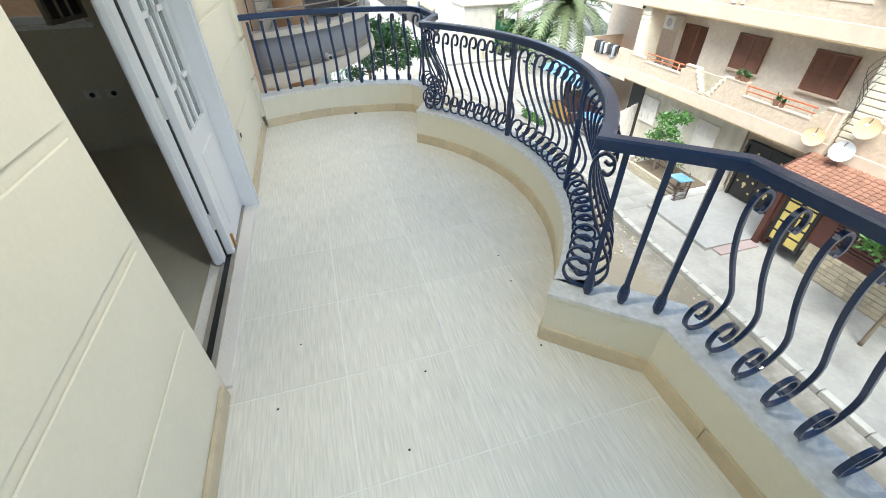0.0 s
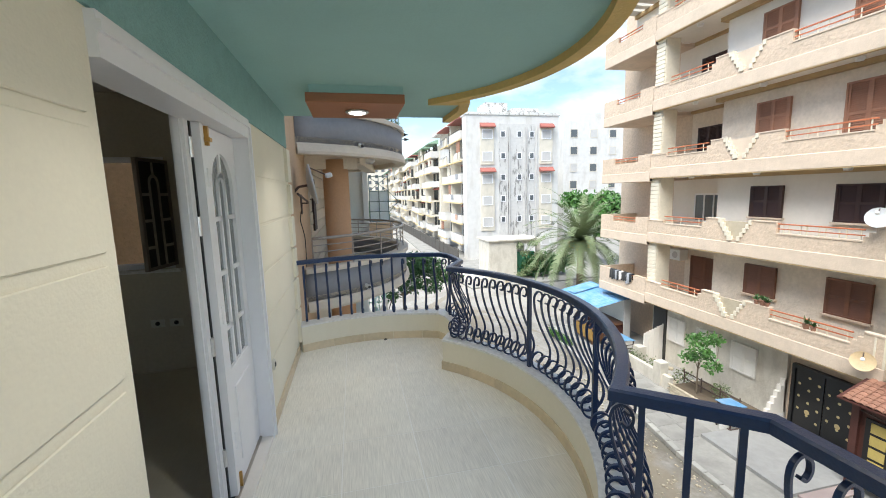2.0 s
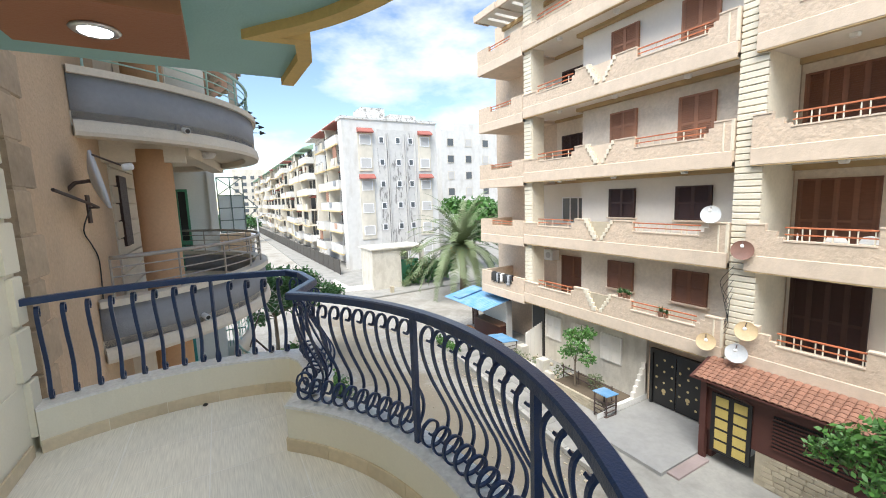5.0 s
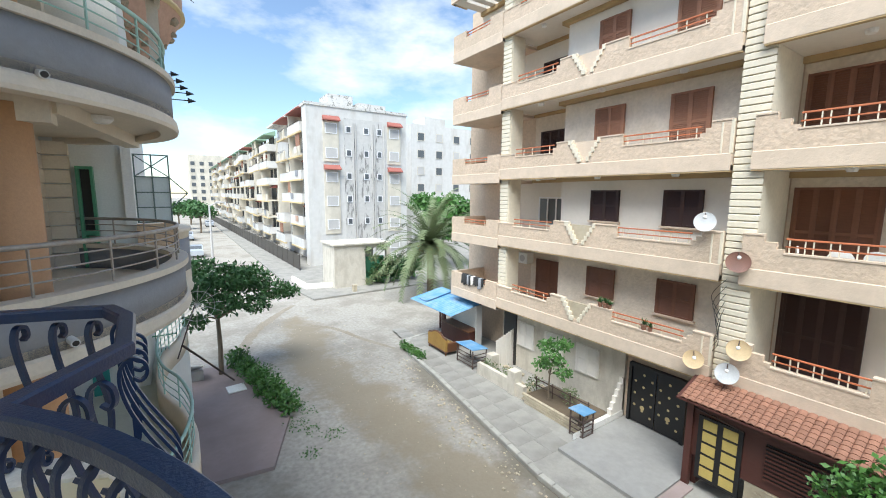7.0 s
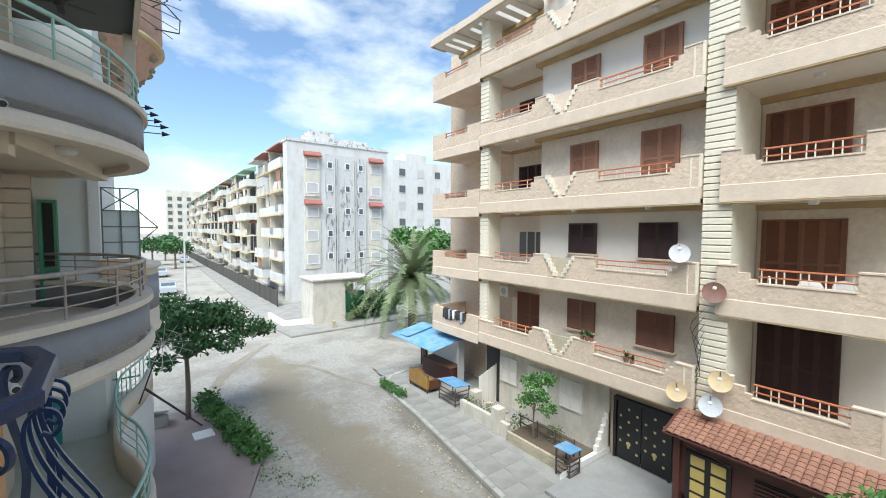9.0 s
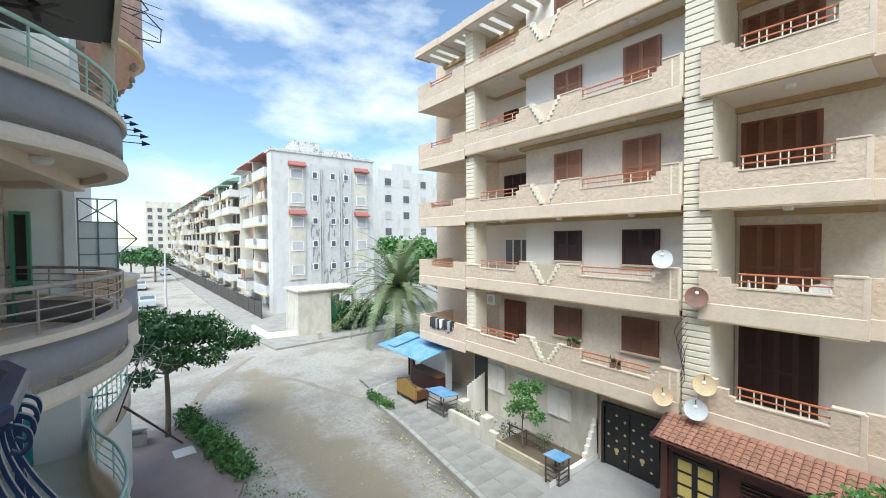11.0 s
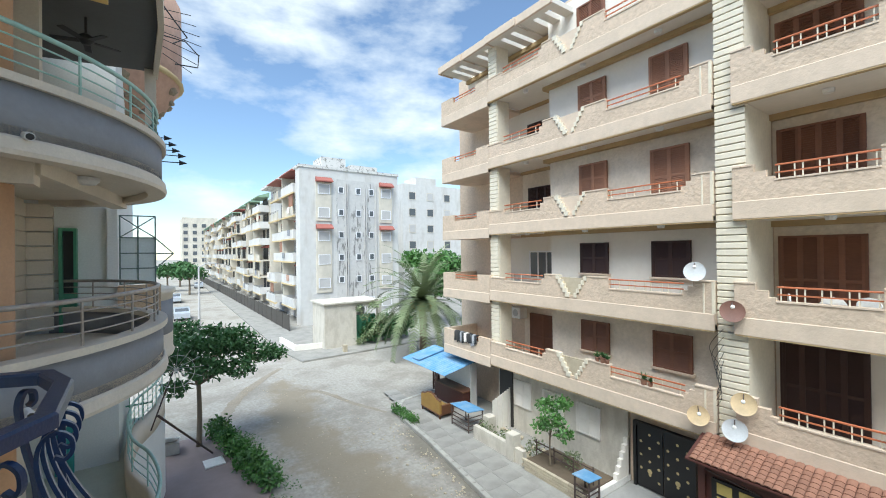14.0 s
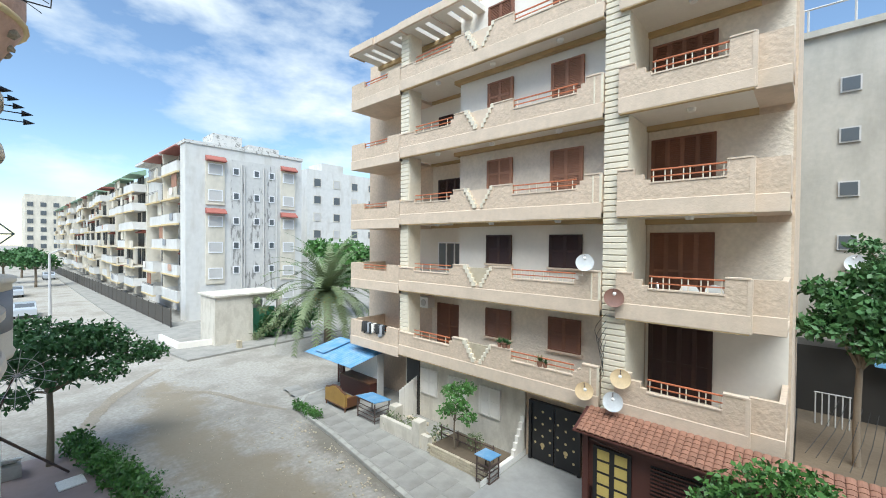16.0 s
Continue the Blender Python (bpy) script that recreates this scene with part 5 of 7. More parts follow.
def door_leaf(parent, y_hinge, width, m, knob, paint, label):
    """A leaf in its own plane from 0 to width along y, posed by m."""
    z0, z1, t = 0.035, 2.125, 0.045
    st = 0.085
    lo_g, hi_g = 0.75, 2.0
    n = 10
    wi = width - 2 * st
    spring = hi_g - wi * 0.5
    arch = [(st + wi / 2 - wi / 2 * math.cos(math.pi * k / n), spring + wi / 2 * math.sin(math.pi * k / n)) for k in range(n + 1)]
    g = G()
    g.box(-t / 2, t / 2, 0, st, z0, z1, 0.004).box(-t / 2, t / 2, width - st, width, z0, z1, 0.004)
    g.box(-t / 2, t / 2, st, width - st, z0, lo_g, 0.004)
    g.box(-t / 2 - 0.006, t / 2 + 0.006, st + 0.035, width - st - 0.035, z0 + 0.12, lo_g - 0.12, 0.006)
    g.prism([(st, spring)] + arch + [(width - st, spring), (width - st, z1), (st, z1)], "x", -t / 2, t / 2)
    g.moved(m)
    leaf = part("door_leaf", g, paint, parent, label)
    part("glazing_bars", arch_bars(wi, lo_g, hi_g, 0.03).moved(m @ Matrix.Translation((0, st, 0))), paint, leaf)
    pane = part("pane", G().prism([(st, lo_g), (width - st, lo_g)] + [p for p in reversed(arch)], "x", -0.003, 0.003).moved(m), M_GLASS, leaf, "clear glass")
    pane.visible_shadow = False
    for z in (0.35, 1.1, 1.85):
        part("hinge", G().tube([(t / 2 + 0.006, 0.004, z - 0.05), (t / 2 + 0.006, 0.004, z + 0.05)], 0.009, 8).moved(m), M_WHITE, leaf)
    if knob:
        part("bolt", G().box(t / 2, t / 2 + 0.02, 0.03, 0.05, 2.02, 2.12).box(t / 2, t / 2 + 0.03, 0.02, 0.06, 2.04, 2.06).moved(m), M_BRASS, leaf, "brass bolt")
        part("foot_bolt", G().box(t / 2, t / 2 + 0.015, 0.03, 0.045, 0.04, 0.13).moved(m), M_BRASS, leaf, "brass foot bolt")
    return leaf


door_leaf(frame_ob, 2.93, 0.56, Matrix.Translation((WALL - 0.09, 2.375, 0)), True, M_WHITE, "white panelled leaf with an arched light")
part("closing_edge", G().box(WALL - 0.118, WALL - 0.06, 2.33, 2.374, 0.035, 2.13, 0.004), M_WHITE, frame_ob)
part("gasket", G().box(WALL - 0.125, WALL - 0.1, 2.31, 2.332, 0.035, 2.13), M_DARK_RUBBER, frame_ob, "black rubber gasket")

part("leaf_edge", G().box(WALL - 0.165, WALL - 0.105, 2.25, 2.305, 0.035, 2.15, 0.005).box(WALL - 0.15, WALL - 0.12, 2.235, 2.25, 0.035, 2.15), M_WHITE, frame_ob, "white meeting edge of the folded leaf")
for z in (0.3, 0.95, 1.6, 2.0):
    part("hinge", G().tube([(WALL - 0.1, 2.3, z - 0.05), (WALL - 0.1, 2.3, z + 0.05)], 0.012, 8), M_CHROME, frame_ob)

# window of the dim room
win = thing("window_1", (-1.99, 4.6, 1.06), "white sliding window of the dim room", "window", kind="structure")
for nm, a in (("window_frame", (-2.36, -2.31, 1.06, 2.16)), ("window_frame", (-1.67, -1.62, 1.06, 2.16)), ("window_frame", (-2.31, -1.67, 1.06, 1.11)), ("window_frame", (-2.31, -1.67, 2.11, 2.16))):
    part(nm, G().box(a[0], a[1], 4.52, 4.62, a[2], a[3]), M_WHITE, win)
# dark boxes made up as vents, placed to fit the view through the window
for z0, z1 in ((1.38, 1.69), (1.73, 2.03)):
    vent = thing("wall_dark_box", (-3.04, 5.75, z0), "dark square box on the neighbouring wall, made up as a vent", "vent")
    part("casing", G().ring("y", 5.66, 5.748, -3.13, -2.95, z0, z1, 0.02), M_RUST, vent)
    part("grille", G().box(-3.11, -2.97, 5.69, 5.72, z0 + 0.02, z1 - 0.02), M_DARK, vent)
part("window_sill", G().box(-2.42, -1.56, 4.44, 4.5, 1.03, 1.058), M_MARBLE, win)
for at, turn, w in (((-1.84, 4.535, 0), -90, 0.22), ((-1.6, 4.49, 0), 168, 0.42)):
    m = pose(*at, 0, 0, turn)
    # sash colour is darkened for the dim room
    sash = part("sash", G().ring("x", -0.018, 0.018, 0, w, 1.1, 2.12, 0.03).moved(m), M_SASH_SHADED, win, "sash with an arched head, the room's shade put into its brown")
    part("glazing_bars", arch_bars(w - 0.06, 1.13, 2.08, 0.02).moved(m @ Matrix.Translation((0, 0.03, 0))), M_RAIL_GREY, sash)
    part("pane", G().box(-0.004, 0.004, 0.03, w - 0.03, 1.13, 2.09).moved(m), M_DARK, sash, "dark pane")
for i, (x, z) in enumerate(((-1.84, 0.5), (-1.67, 0.5))):
    s = thing("wall_socket", (x, 4.5, z), "double cream wall socket in the dim room", "socket")
    part("plate", G().box(x - 0.06, x + 0.06, 4.488, 4.499, z - 0.04, z + 0.04, 0.003), M_SOCKET, s)
    part("outlet", G().lathe([(0.022, 0), (0.02, 0.006)], 12).moved(pose(x, 4.488, z, 90, 0, 0)), M_DARK_RUBBER, s)

# ---- ceiling boxes with lamps ----
for y0, y1 in ((3.42, 4.08), (0.92, 1.55)):
    b = thing("ceiling_light", (0.24, (y0 + y1) / 2, 2.47), "terracotta painted ceiling box with a round lit downlight", "ceiling light", group="ceiling boxes")
    part("back_plate", G().box(-0.13, 0.61, y0 + 0.02, y1 - 0.0, 2.545, CEIL), M_TEAL, b, "teal back plate")
    part("box", G().box(-0.16, 0.62, y0, y1, 2.47, 2.545, 0.004), M_BOX, b)
    c = ((0.24), (y0 + y1) / 2)
    part("lamp_ring", G().lathe([(0.062, 0.0), (0.098, 0.0), (0.104, -0.008), (0.09, -0.02), (0.066, -0.012)], 28, (c[0], c[1], 2.469)), M_CHROME, b, "bright metal lamp ring", True)
    part("lamp_disc", G().lathe([(0.07, -0.014), (0.066, -0.021)], 24, (c[0], c[1], 2.469)), M_LAMP, b, "glowing round lamp")
    ld = bpy.data.lights.new("downlight", "AREA")
    ld.shape, ld.size, ld.energy, ld.color, ld.spread = "DISK", 0.13, 4.2, (1.0, 0.94, 0.86), radians(120)
    new("downlight", ld).matrix_basis = look((c[0], c[1], 2.44), (c[0], c[1], 0))

# outdoor socket near the door
s = thing("wall_socket", (WALL + 0.01, 3.17, 0.46), "round cream outdoor socket on the wall", "socket")
part("plate", G().lathe([(0.045, 0), (0.042, 0.012), (0.03, 0.016)], 16).moved(pose(WALL + 0.009, 3.19, 0.46, 0, 90, 0)), M_SOCKET, s)
part("outlet", G().lathe([(0.02, 0), (0.018, 0.004)], 12).moved(pose(WALL + 0.025, 3.19, 0.46, 0, 90, 0)), M_DARK_RUBBER, s)
for i, (x, y) in enumerate(((0.455, 4.72), (0.35, 1.17), (0.93, 1.15), (0.98, 1.62), (-0.2, 1.5), (0.2, 0.84), (1.0, 1.86), (-0.3, 1.17))):
    r = 0.022 if i == 0 else 0.0055
    tagged(new("pebble", G().lathe([(r * 0.5, 0), (r, r * 0.4), (r * 0.4, r * 0.9)], 7, (x, y, 0.0)).mesh("pebble", M_DARK)), "tiny dark crumb of dirt on the tiles", "debris", "crumbs on the floor")

# ---- dishes, antennas and clutter ----
def dish(at, r, m, az, el, label, mat):
    """A satellite dish that looks along az from +y and el up."""
    d = thing("satellite_dish", at, label, "satellite dish", "satellite dishes")
    t = pose(at[0], at[1], at[2], 0, 0, az) @ pose(0, 0, 0, el - 90, 0, 0)
    prof = [(r * k / 6, 0.22 * r * (k / 6) ** 2) for k in range(7)] + [(r * 1.02, 0.235 * r), (r, 0.24 * r - 0.03)] + [(r * k / 6, 0.22 * r * (k / 6) ** 2 - 0.02) for k in range(5, -1, -1)]
    part("reflector", G().lathe([(max(0.004, a), z) for a, z in prof], 24).moved(t), mat, d, "", True)
    part("feed_arm", G().tube([(0, -r * 0.9, 0.05), (0, -r * 0.35, r * 0.95)], 0.012, 6).moved(t), M_RUST, d)
    part("feed_horn", G().lathe([(0.03, 0), (0.045, 0.02), (0.045, 0.1), (0.025, 0.12)], 10).moved(t @ Matrix.Translation((0, -r * 0.3, r * 0.9))), M_PLASTIC_W, d)
    part("mount", G().tube([(0, 0, -0.02), (0, 0, -0.16), (0, 0.1, -0.3)], 0.022, 6).moved(t), M_RUST, d)
    return d


dish((13.0, 6.63, -0.11), 0.26, 0, 112, 15, "rust-brown satellite dish on the apartment front", M_DISH_RED)
dish((12.95, 7.45, 0.84), 0.25, 0, 112, 15, "white satellite dish on a balcony parapet", M_DISH_W)
dish((12.95, 6.4, -2.3), 0.26, 0, 106, 12, "beige satellite dish above the tiled porch", M_DISH_BEIGE)
dish((12.9, 6.58, -2.98), 0.26, 0, 108, 18, "pale grey satellite dish on the tiled porch", M_DISH_W)
dish((12.95, 7.42, -2.9), 0.25, 0, 118, 12, "cream satellite dish below a balcony", M_DISH_BEIGE)
dish((-0.56, 7.25, 1.93), 0.34, 0, -82, 10, "white satellite dish on the brown wall", M_DISH_W)
ant = thing("wall_bracket", (NX, 7.8, 1.6), "rusty bracket arm on the brown wall", "bracket")
part("arm", G().tube([(NX, 7.9, 1.62), (-0.64, 7.75, 1.62), (-0.58, 7.1, 1.66), (-0.58, 5.95, 1.78)], 0.016, 6), M_RUST, ant)
part("foot", G().box(NX - 0.01, NX + 0.02, 7.83, 7.97, 1.42, 1.78), M_RUST, ant)
cab = thing("cable", (NX, 8.3, 1.0), "black cable looping down the brown wall", "cable")
part("wire", G().tube(smooth_line([(NX + 0.02, 7.9, 1.6), (NX + 0.02, 7.5, 1.35), (NX + 0.02, 7.75, 1.15), (NX + 0.02, 8.0, 0.9), (NX + 0.02, 7.9, 0.3)], 4), 0.008, 5), M_CABLE, cab)
cctv = thing("security_camera", (0.33, 8.42, 2.72), "small white security camera on the grey balcony band", "camera")
part("housing", G().tube([(0.33, 8.43, 2.73), (0.4, 8.3, 2.7)], 0.045, 10), M_PLASTIC_W, cctv)
part("lens", G().tube([(0.4, 8.3, 2.7), (0.404, 8.292, 2.698)], 0.034, 10), M_DARK, cctv)
cctv2 = thing("security_camera", (0.35, 8.36, -0.13), "small white security camera on the lower grey band", "camera")
part("housing", G().tube([(0.33, 8.4, -0.12), (0.4, 8.26, -0.14)], 0.045, 10), M_PLASTIC_W, cctv2)
part("lens", G().tube([(0.4, 8.26, -0.14), (0.404, 8.252, -0.141)], 0.032, 10), M_DARK, cctv2)
yagi = thing("antenna", (1.45, 12.5, 3.2), "small dark aerial with arrow-shaped elements", "antenna")
part("mast", G().tube([(1.42, 12.5, 3.3), (1.42, 12.5, 3.95)], 0.02, 6), M_CABLE, yagi)
for i, (x, z) in enumerate(((1.62, 3.86), (1.7, 3.74), (1.76, 3.62), (1.86, 3.52), (1.88, 3.38))):
    part("element", G().tube([(1.42, 12.5, z - 0.01), (x, 12.5, z)], 0.01, 5), M_CABLE, yagi)
    part("tip", G().tube([(x - 0.09, 12.5, z), (x + 0.05, 12.5, z)], 0.055, 4, 0.004), M_CABLE, yagi)
big = thing("antenna", (1.5, 13.0, 5.6), "large dark television aerial above the neighbouring balcony", "antenna")
part("boom", G().tube([(1.35, 13.0, 6.2), (1.95, 13.2, 6.25), (2.2, 13.2, 6.0), (2.18, 13.2, 5.72), (1.75, 13.0, 5.62)], 0.014, 5), M_CABLE, big)
part("boom", G().tube([(1.45, 13.0, 6.95), (1.98, 13.1, 6.3), (1.7, 13.0, 6.05)], 0.016, 5), M_CABLE, big)
for i in range(7):
    t = i / 6
    part("element", G().tube([(1.42 + 0.1 * t, 13.0, 6.75 - 0.95 * t), (2.05 + 0.2 * math.sin(3.1 * t), 13.15, 6.85 - 1.3 * t)], 0.008, 5), M_CABLE, big)
fan = thing("ceiling_fan", (0.46, 11.5, 5.5), "dark ceiling fan over the upper balcony", "fan")
part("rod", G().tube([(0.46, 11.5, 5.499), (0.46, 11.5, 5.2)], 0.02, 6), M_DARK, fan)
part("motor", G().lathe([(0.04, 5.22), (0.1, 5.17), (0.11, 5.1), (0.05, 5.04)], 14, (0.46, 11.5, 0)), M_DARK, fan, "", True)
for k in range(5):
    part("blade", G().box(0.1, 0.47, -0.05, 0.05, -0.005, 0.005).moved(pose(0.46, 11.5, 5.1, 8, 0, 72 * k + 20)), M_DARK, fan)

# ---- street front of the apartment building ----
apron = solid("pavement_apron", G().box(10.7, 14.4, 7.25, 9.98, GROUND + 0.13, GROUND + 0.24), M_APRON, "white marble entrance apron", "pavement")
solid("pavement_strip", G().box(10.95, 12.44, 6.9, 7.24, GROUND + 0.128, GROUND + 0.2, 0.01), M_PURPLE, "worn brown tiled strip beside the entrance", "paving")
gate = thing("entrance_gate", (14.3, 8.9, GROUND + 0.24), "black metal entrance gate with gold ornaments", "gate")
part("gate_frame", G().prism([(7.95, GROUND + 0.25), (8.05, GROUND + 0.25), (8.05, -4.2), (9.72, -4.2), (9.72, GROUND + 0.25), (9.82, GROUND + 0.25), (9.82, -4.08), (7.95, -4.08)], "x", 13.98, 14.14), M_GATE, gate)
for y0 in (8.06, 8.9):
    leaf = part("gate_leaf", G().box(14.03, 14.07, y0, y0 + 0.81, GROUND + 0.28, -4.21), M_GATE, gate)
    for i in range(11):
        y = y0 + 0.12 + 0.28 * ((i * 7) % 3)
        z = -5.8 + 0.14 * i
        part("ornament", G().lathe([(0.012, 0), (0.045, 0.008), (0.012, 0.016)], 8).moved(pose(14.03, y, z, 0, -90, 0)), M_GOLD, leaf, "small gold boss")
    part("ornament", G().lathe([(0.02, 0), (0.08, 0.01), (0.02, 0.02)], 10).moved(pose(14.03, y0 + 0.4, -5.55, 0, -90, 0)), M_GOLD, leaf, "gold rosette")
stepw = thing("garden_wall", (13.0, 10.06, GROUND), "off-white stepped garden wall beside the entrance", "wall")
line = [(14.1, GROUND + 0.13), (14.1, -4.75)]
for i in range(6):
    line += [(13.95 - 0.12 * i, -4.75 - 0.2 * i), (13.95 - 0.12 * i, -4.95 - 0.2 * i)]
line += [(12.0, -5.95), (12.0, GROUND + 0.13)]
part("wall", G().prism(line, "y", 10.0, 10.14), M_OFFWHITE, stepw)
part("marble_strip", G().box(11.4, 14.1, 9.985, 9.998, GROUND + 0.25, -5.95), M_MARBLE, stepw)
plan = thing("planter", (12.0, 11.4, GROUND + 0.13), "low brick planter with earth and dry plants", "planter")
brick = G().box(0, 0.11, 0, 0.235, 0, 0.085, 0.006).mesh("brick", M_STONE)
part("bed", G().box(12.02, 13.5, 10.2, 12.7, GROUND + 0.13, GROUND + 0.42), M_EARTH, plan, "dry earth bed")
for r in range(4):
    for i in range(10):
        piece("brick", brick, plan, Matrix.Translation((11.9, 10.18 + 0.248 * i + (0.12 if r % 2 else 0), GROUND + 0.132 + 0.093 * r)))
fen = thing("planter_fence", (12.6, 11.4, GROUND + 0.4), "thin rusty rail fence over the planter", "fence")
for z in (-5.75, -5.5):
    part("rail", G().tube([(12.6, 10.3, z), (12.6, 12.8, z)], 0.022, 6), M_RUST, fen)
for y in (10.35, 11.1, 11.9, 12.7):
    part("post", G().tube([(12.6, y, GROUND + 0.42), (12.6, y, -5.4)], 0.022, 6), M_RUST, fen)
low = thing("garden_wall", (13.2, 14.0, GROUND), "crumbling pale garden wall with a square pier", "wall")
part("wall", G().box(12.0, 12.18, 12.8, 15.6, GROUND + 0.13, -5.75), M_GROUNDWALL, low)
part("pier", G().box(11.92, 12.3, 13.2, 13.6, GROUND + 0.13, -5.3, 0.02), M_GROUNDWALL, low)
part("pier", G().box(12.5, 12.9, 15.2, 15.6, GROUND + 0.13, -5.45, 0.02), M_GROUNDWALL, low)
for i in range(8):
    part("board", G().box(12.92 + 0.14 * i, 13.05 + 0.14 * i, 15.42 + 0.01 * (i % 2), 15.45 + 0.01 * (i % 2), GROUND + 0.13, -4.55 - 0.05 * (7 - i)), M_OFFWHITE, low)
# no real recess: a black sheet carries the shade under the balcony
pil3 = thing("recess_shade", (13.9, 15.9, GROUND + 0.13), "flat black sheet painted as a shaded recess under the far balcony", "doorway")
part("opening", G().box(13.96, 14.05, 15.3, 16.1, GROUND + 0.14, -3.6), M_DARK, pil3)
for i, y in enumerate((11.0, 12.6, 14.2)):
    w = thing("ground_window", (14.0, y, -5.0), "pale closed ground-floor shutter", "window", "ground-floor shutters")
    shutter("window_frame", y, y + 1.0, -5.2, -4.1, 13.99, 2, M_OFFWHITE, "", w)
random.seed(4)
for i in range(26):
    x, y, s = 12.2 + random.random() * 1.4, 12.9 + random.random() * 2.6, 0.04 + 0.1 * random.random()
    tagged(new("rubble", G().box(-s, s, -s * 0.8, s * 0.7, 0, s * 0.9, s * 0.25).moved(pose(x, y, GROUND + 0.13, 0, 0, 360 * random.random())).mesh("rubble", M_STONE)), "broken pale masonry lump on the ground", "rubble", "rubble heap")

# tiled porch
porch = thing("porch", (13.0, 4.3, GROUND + 0.13), "dark wooden porch with a terracotta tiled roof", "porch")
part("wall", G().box(12.55, 12.75, 0.5, 7.15, -5.35, -3.66), M_MAROON, porch, "dark maroon panelled front")
part("side_wall", G().box(12.75, 15.1, 7.0, 7.15, GROUND + 0.13, -3.62), M_MAROON, porch)
part("post", G().box(12.46, 12.62, 7.08, 7.24, GROUND + 0.13, -3.7), M_MAROON, porch)
stone = part("stone_wall", G().box(12.56, 12.78, 0.5, 5.85, GROUND + 0.13, -5.36), M_STONE, porch, "rubble stone base")
stones = [G().box(0, 0.05, 0, w, 0, 0.13, 0.012).mesh("stone", M_STONE) for w in (0.28, 0.22, 0.34)]
for r in range(6):
    y = 0.6 + 0.1 * (r % 2)
    i = r
    while y < 5.5:
        piece("stone", stones[i % 3], stone, Matrix.Translation((12.53, y, -6.24 + 0.145 * r)))
        y += (0.28, 0.22, 0.34)[i % 3] + 0.018
        i += 1
win = part("window", G().box(12.5, 12.56, 5.95, 6.95, -5.9, -4.15), M_GATE, porch, "black framed window with amber panes")
for c in range(2):
    for r in range(5):
        part("pane", G().box(12.485, 12.5, 6.05 + 0.46 * c, 6.37 + 0.46 * c, -5.8 + 0.33 * r, -5.54 + 0.33 * r), M_YPANE, win, "amber glass pane")
lou = part("louvre", G().box(12.53, 12.55, 3.6, 5.5, -5.1, -4.2), M_GATE, porch, "dark louvred opening")
slat = G().box(-0.04, 0.0, 0, 1.9, 0, 0.035).mesh("slat", M_MAROON)
for r in range(9):
    piece("slat", slat, lou, Matrix.Translation((12.53, 3.6, -5.08 + 0.1 * r)))
lam = part("lamp_arm", G().tube([(12.5, 7.1, -4.0), (12.3, 6.6, -3.95), (12.35, 5.9, -4.05)], 0.02, 6), M_RUST, porch)
RX0, RZ0, RX1, RZ1 = 12.15, -3.72, 13.12, -3.36
part("roof", G().prism([(RX0, RZ0 - 0.06), (RX1, RZ1 - 0.06), (RX1, RZ1 - 0.02), (RX0, RZ0 - 0.02)], "y", 0.3, 7.4), M_MAROON, porch, "roof boards")
slope = math.degrees(math.atan2(RZ1 - RZ0, RX1 - RX0))
tile = G()
pr = [(0.08 * math.cos(math.pi * k / 6), 0.03 * math.sin(math.pi * k / 6) ** 1.3) for k in range(7)]
tile.prism([(p[0], p[1]) for p in pr] + [(p[0] * 0.9, p[1] - 0.022) for p in reversed(pr)], "x", 0, 0.2)
tile_me = tile.mesh("roof_tile", M_TERRA)
roof = [o for o in porch.children if o.name.startswith("roof")][0]
for i in range(42):
    for r in range(7):
        s = r * 0.142
        piece("roof_tile", tile_me, roof, pose(RX0 + s * math.cos(radians(slope)), 0.42 + 0.166 * i, RZ0 + s * math.sin(radians(slope)) + 0.026, 0, -slope + 7.0, 0))

# cart, stall, sofa and table
def table(at, w, d, h, label, topmat, tilt):
    t = thing("small_table", at, label, "table")
    x, y, z = at
    part("tabletop", G().box(-w / 2, w / 2, -d / 2, d / 2, 0, 0.03, 0.004).moved(pose(x, y, z + h, 0, tilt, 0)), topmat, t, "blue painted top")
    for sx in (-1, 1):
        for sy in (-1, 1):
            part("leg", G().box(x + sx * (w / 2 - 0.06) - 0.02, x + sx * (w / 2 - 0.06) + 0.02, y + sy * (d / 2 - 0.06) - 0.02, y + sy * (d / 2 - 0.06) + 0.02, z, z + h - 0.02), M_RUST, t)
    for k in range(4):
        part("shelf_bar", G().box(x - w / 2 + 0.05, x + w / 2 - 0.05, y - d / 2 + 0.03, y - d / 2 + 0.06, z + 0.1 + k * 0.17, z + 0.13 + k * 0.17), M_RUST, t)
        part("shelf_bar", G().box(x - w / 2 + 0.03, x - w / 2 + 0.06, y - d / 2 + 0.05, y + d / 2 - 0.05, z + 0.1 + k * 0.17, z + 0.13 + k * 0.17), M_RUST, t)
    return t


table((12.0, 10.15, GROUND + 0.14), 0.62, 0.62, 0.85, "rusty wire stand with a blue cloth top", M_BLUE_TIN, 4)
table((12.45, 16.6, GROUND + 0.13), 0.9, 1.3, 0.85, "dark crate table with a blue tin top", M_BLUE_TIN, 6)
sofa = thing("sofa", (12.1, 18.7, GROUND + 0.13), "worn golden sofa with carved brown frame, back to the street", "sofa")
sz = GROUND + 0.13
bk = [(17.9, sz + 0.2), (19.5, sz + 0.2), (19.5, sz + 0.78), (19.2, sz + 0.84), (18.95, sz + 0.96), (18.7, sz + 1.0), (18.45, sz + 0.96), (18.2, sz + 0.84), (17.9, sz + 0.78)]
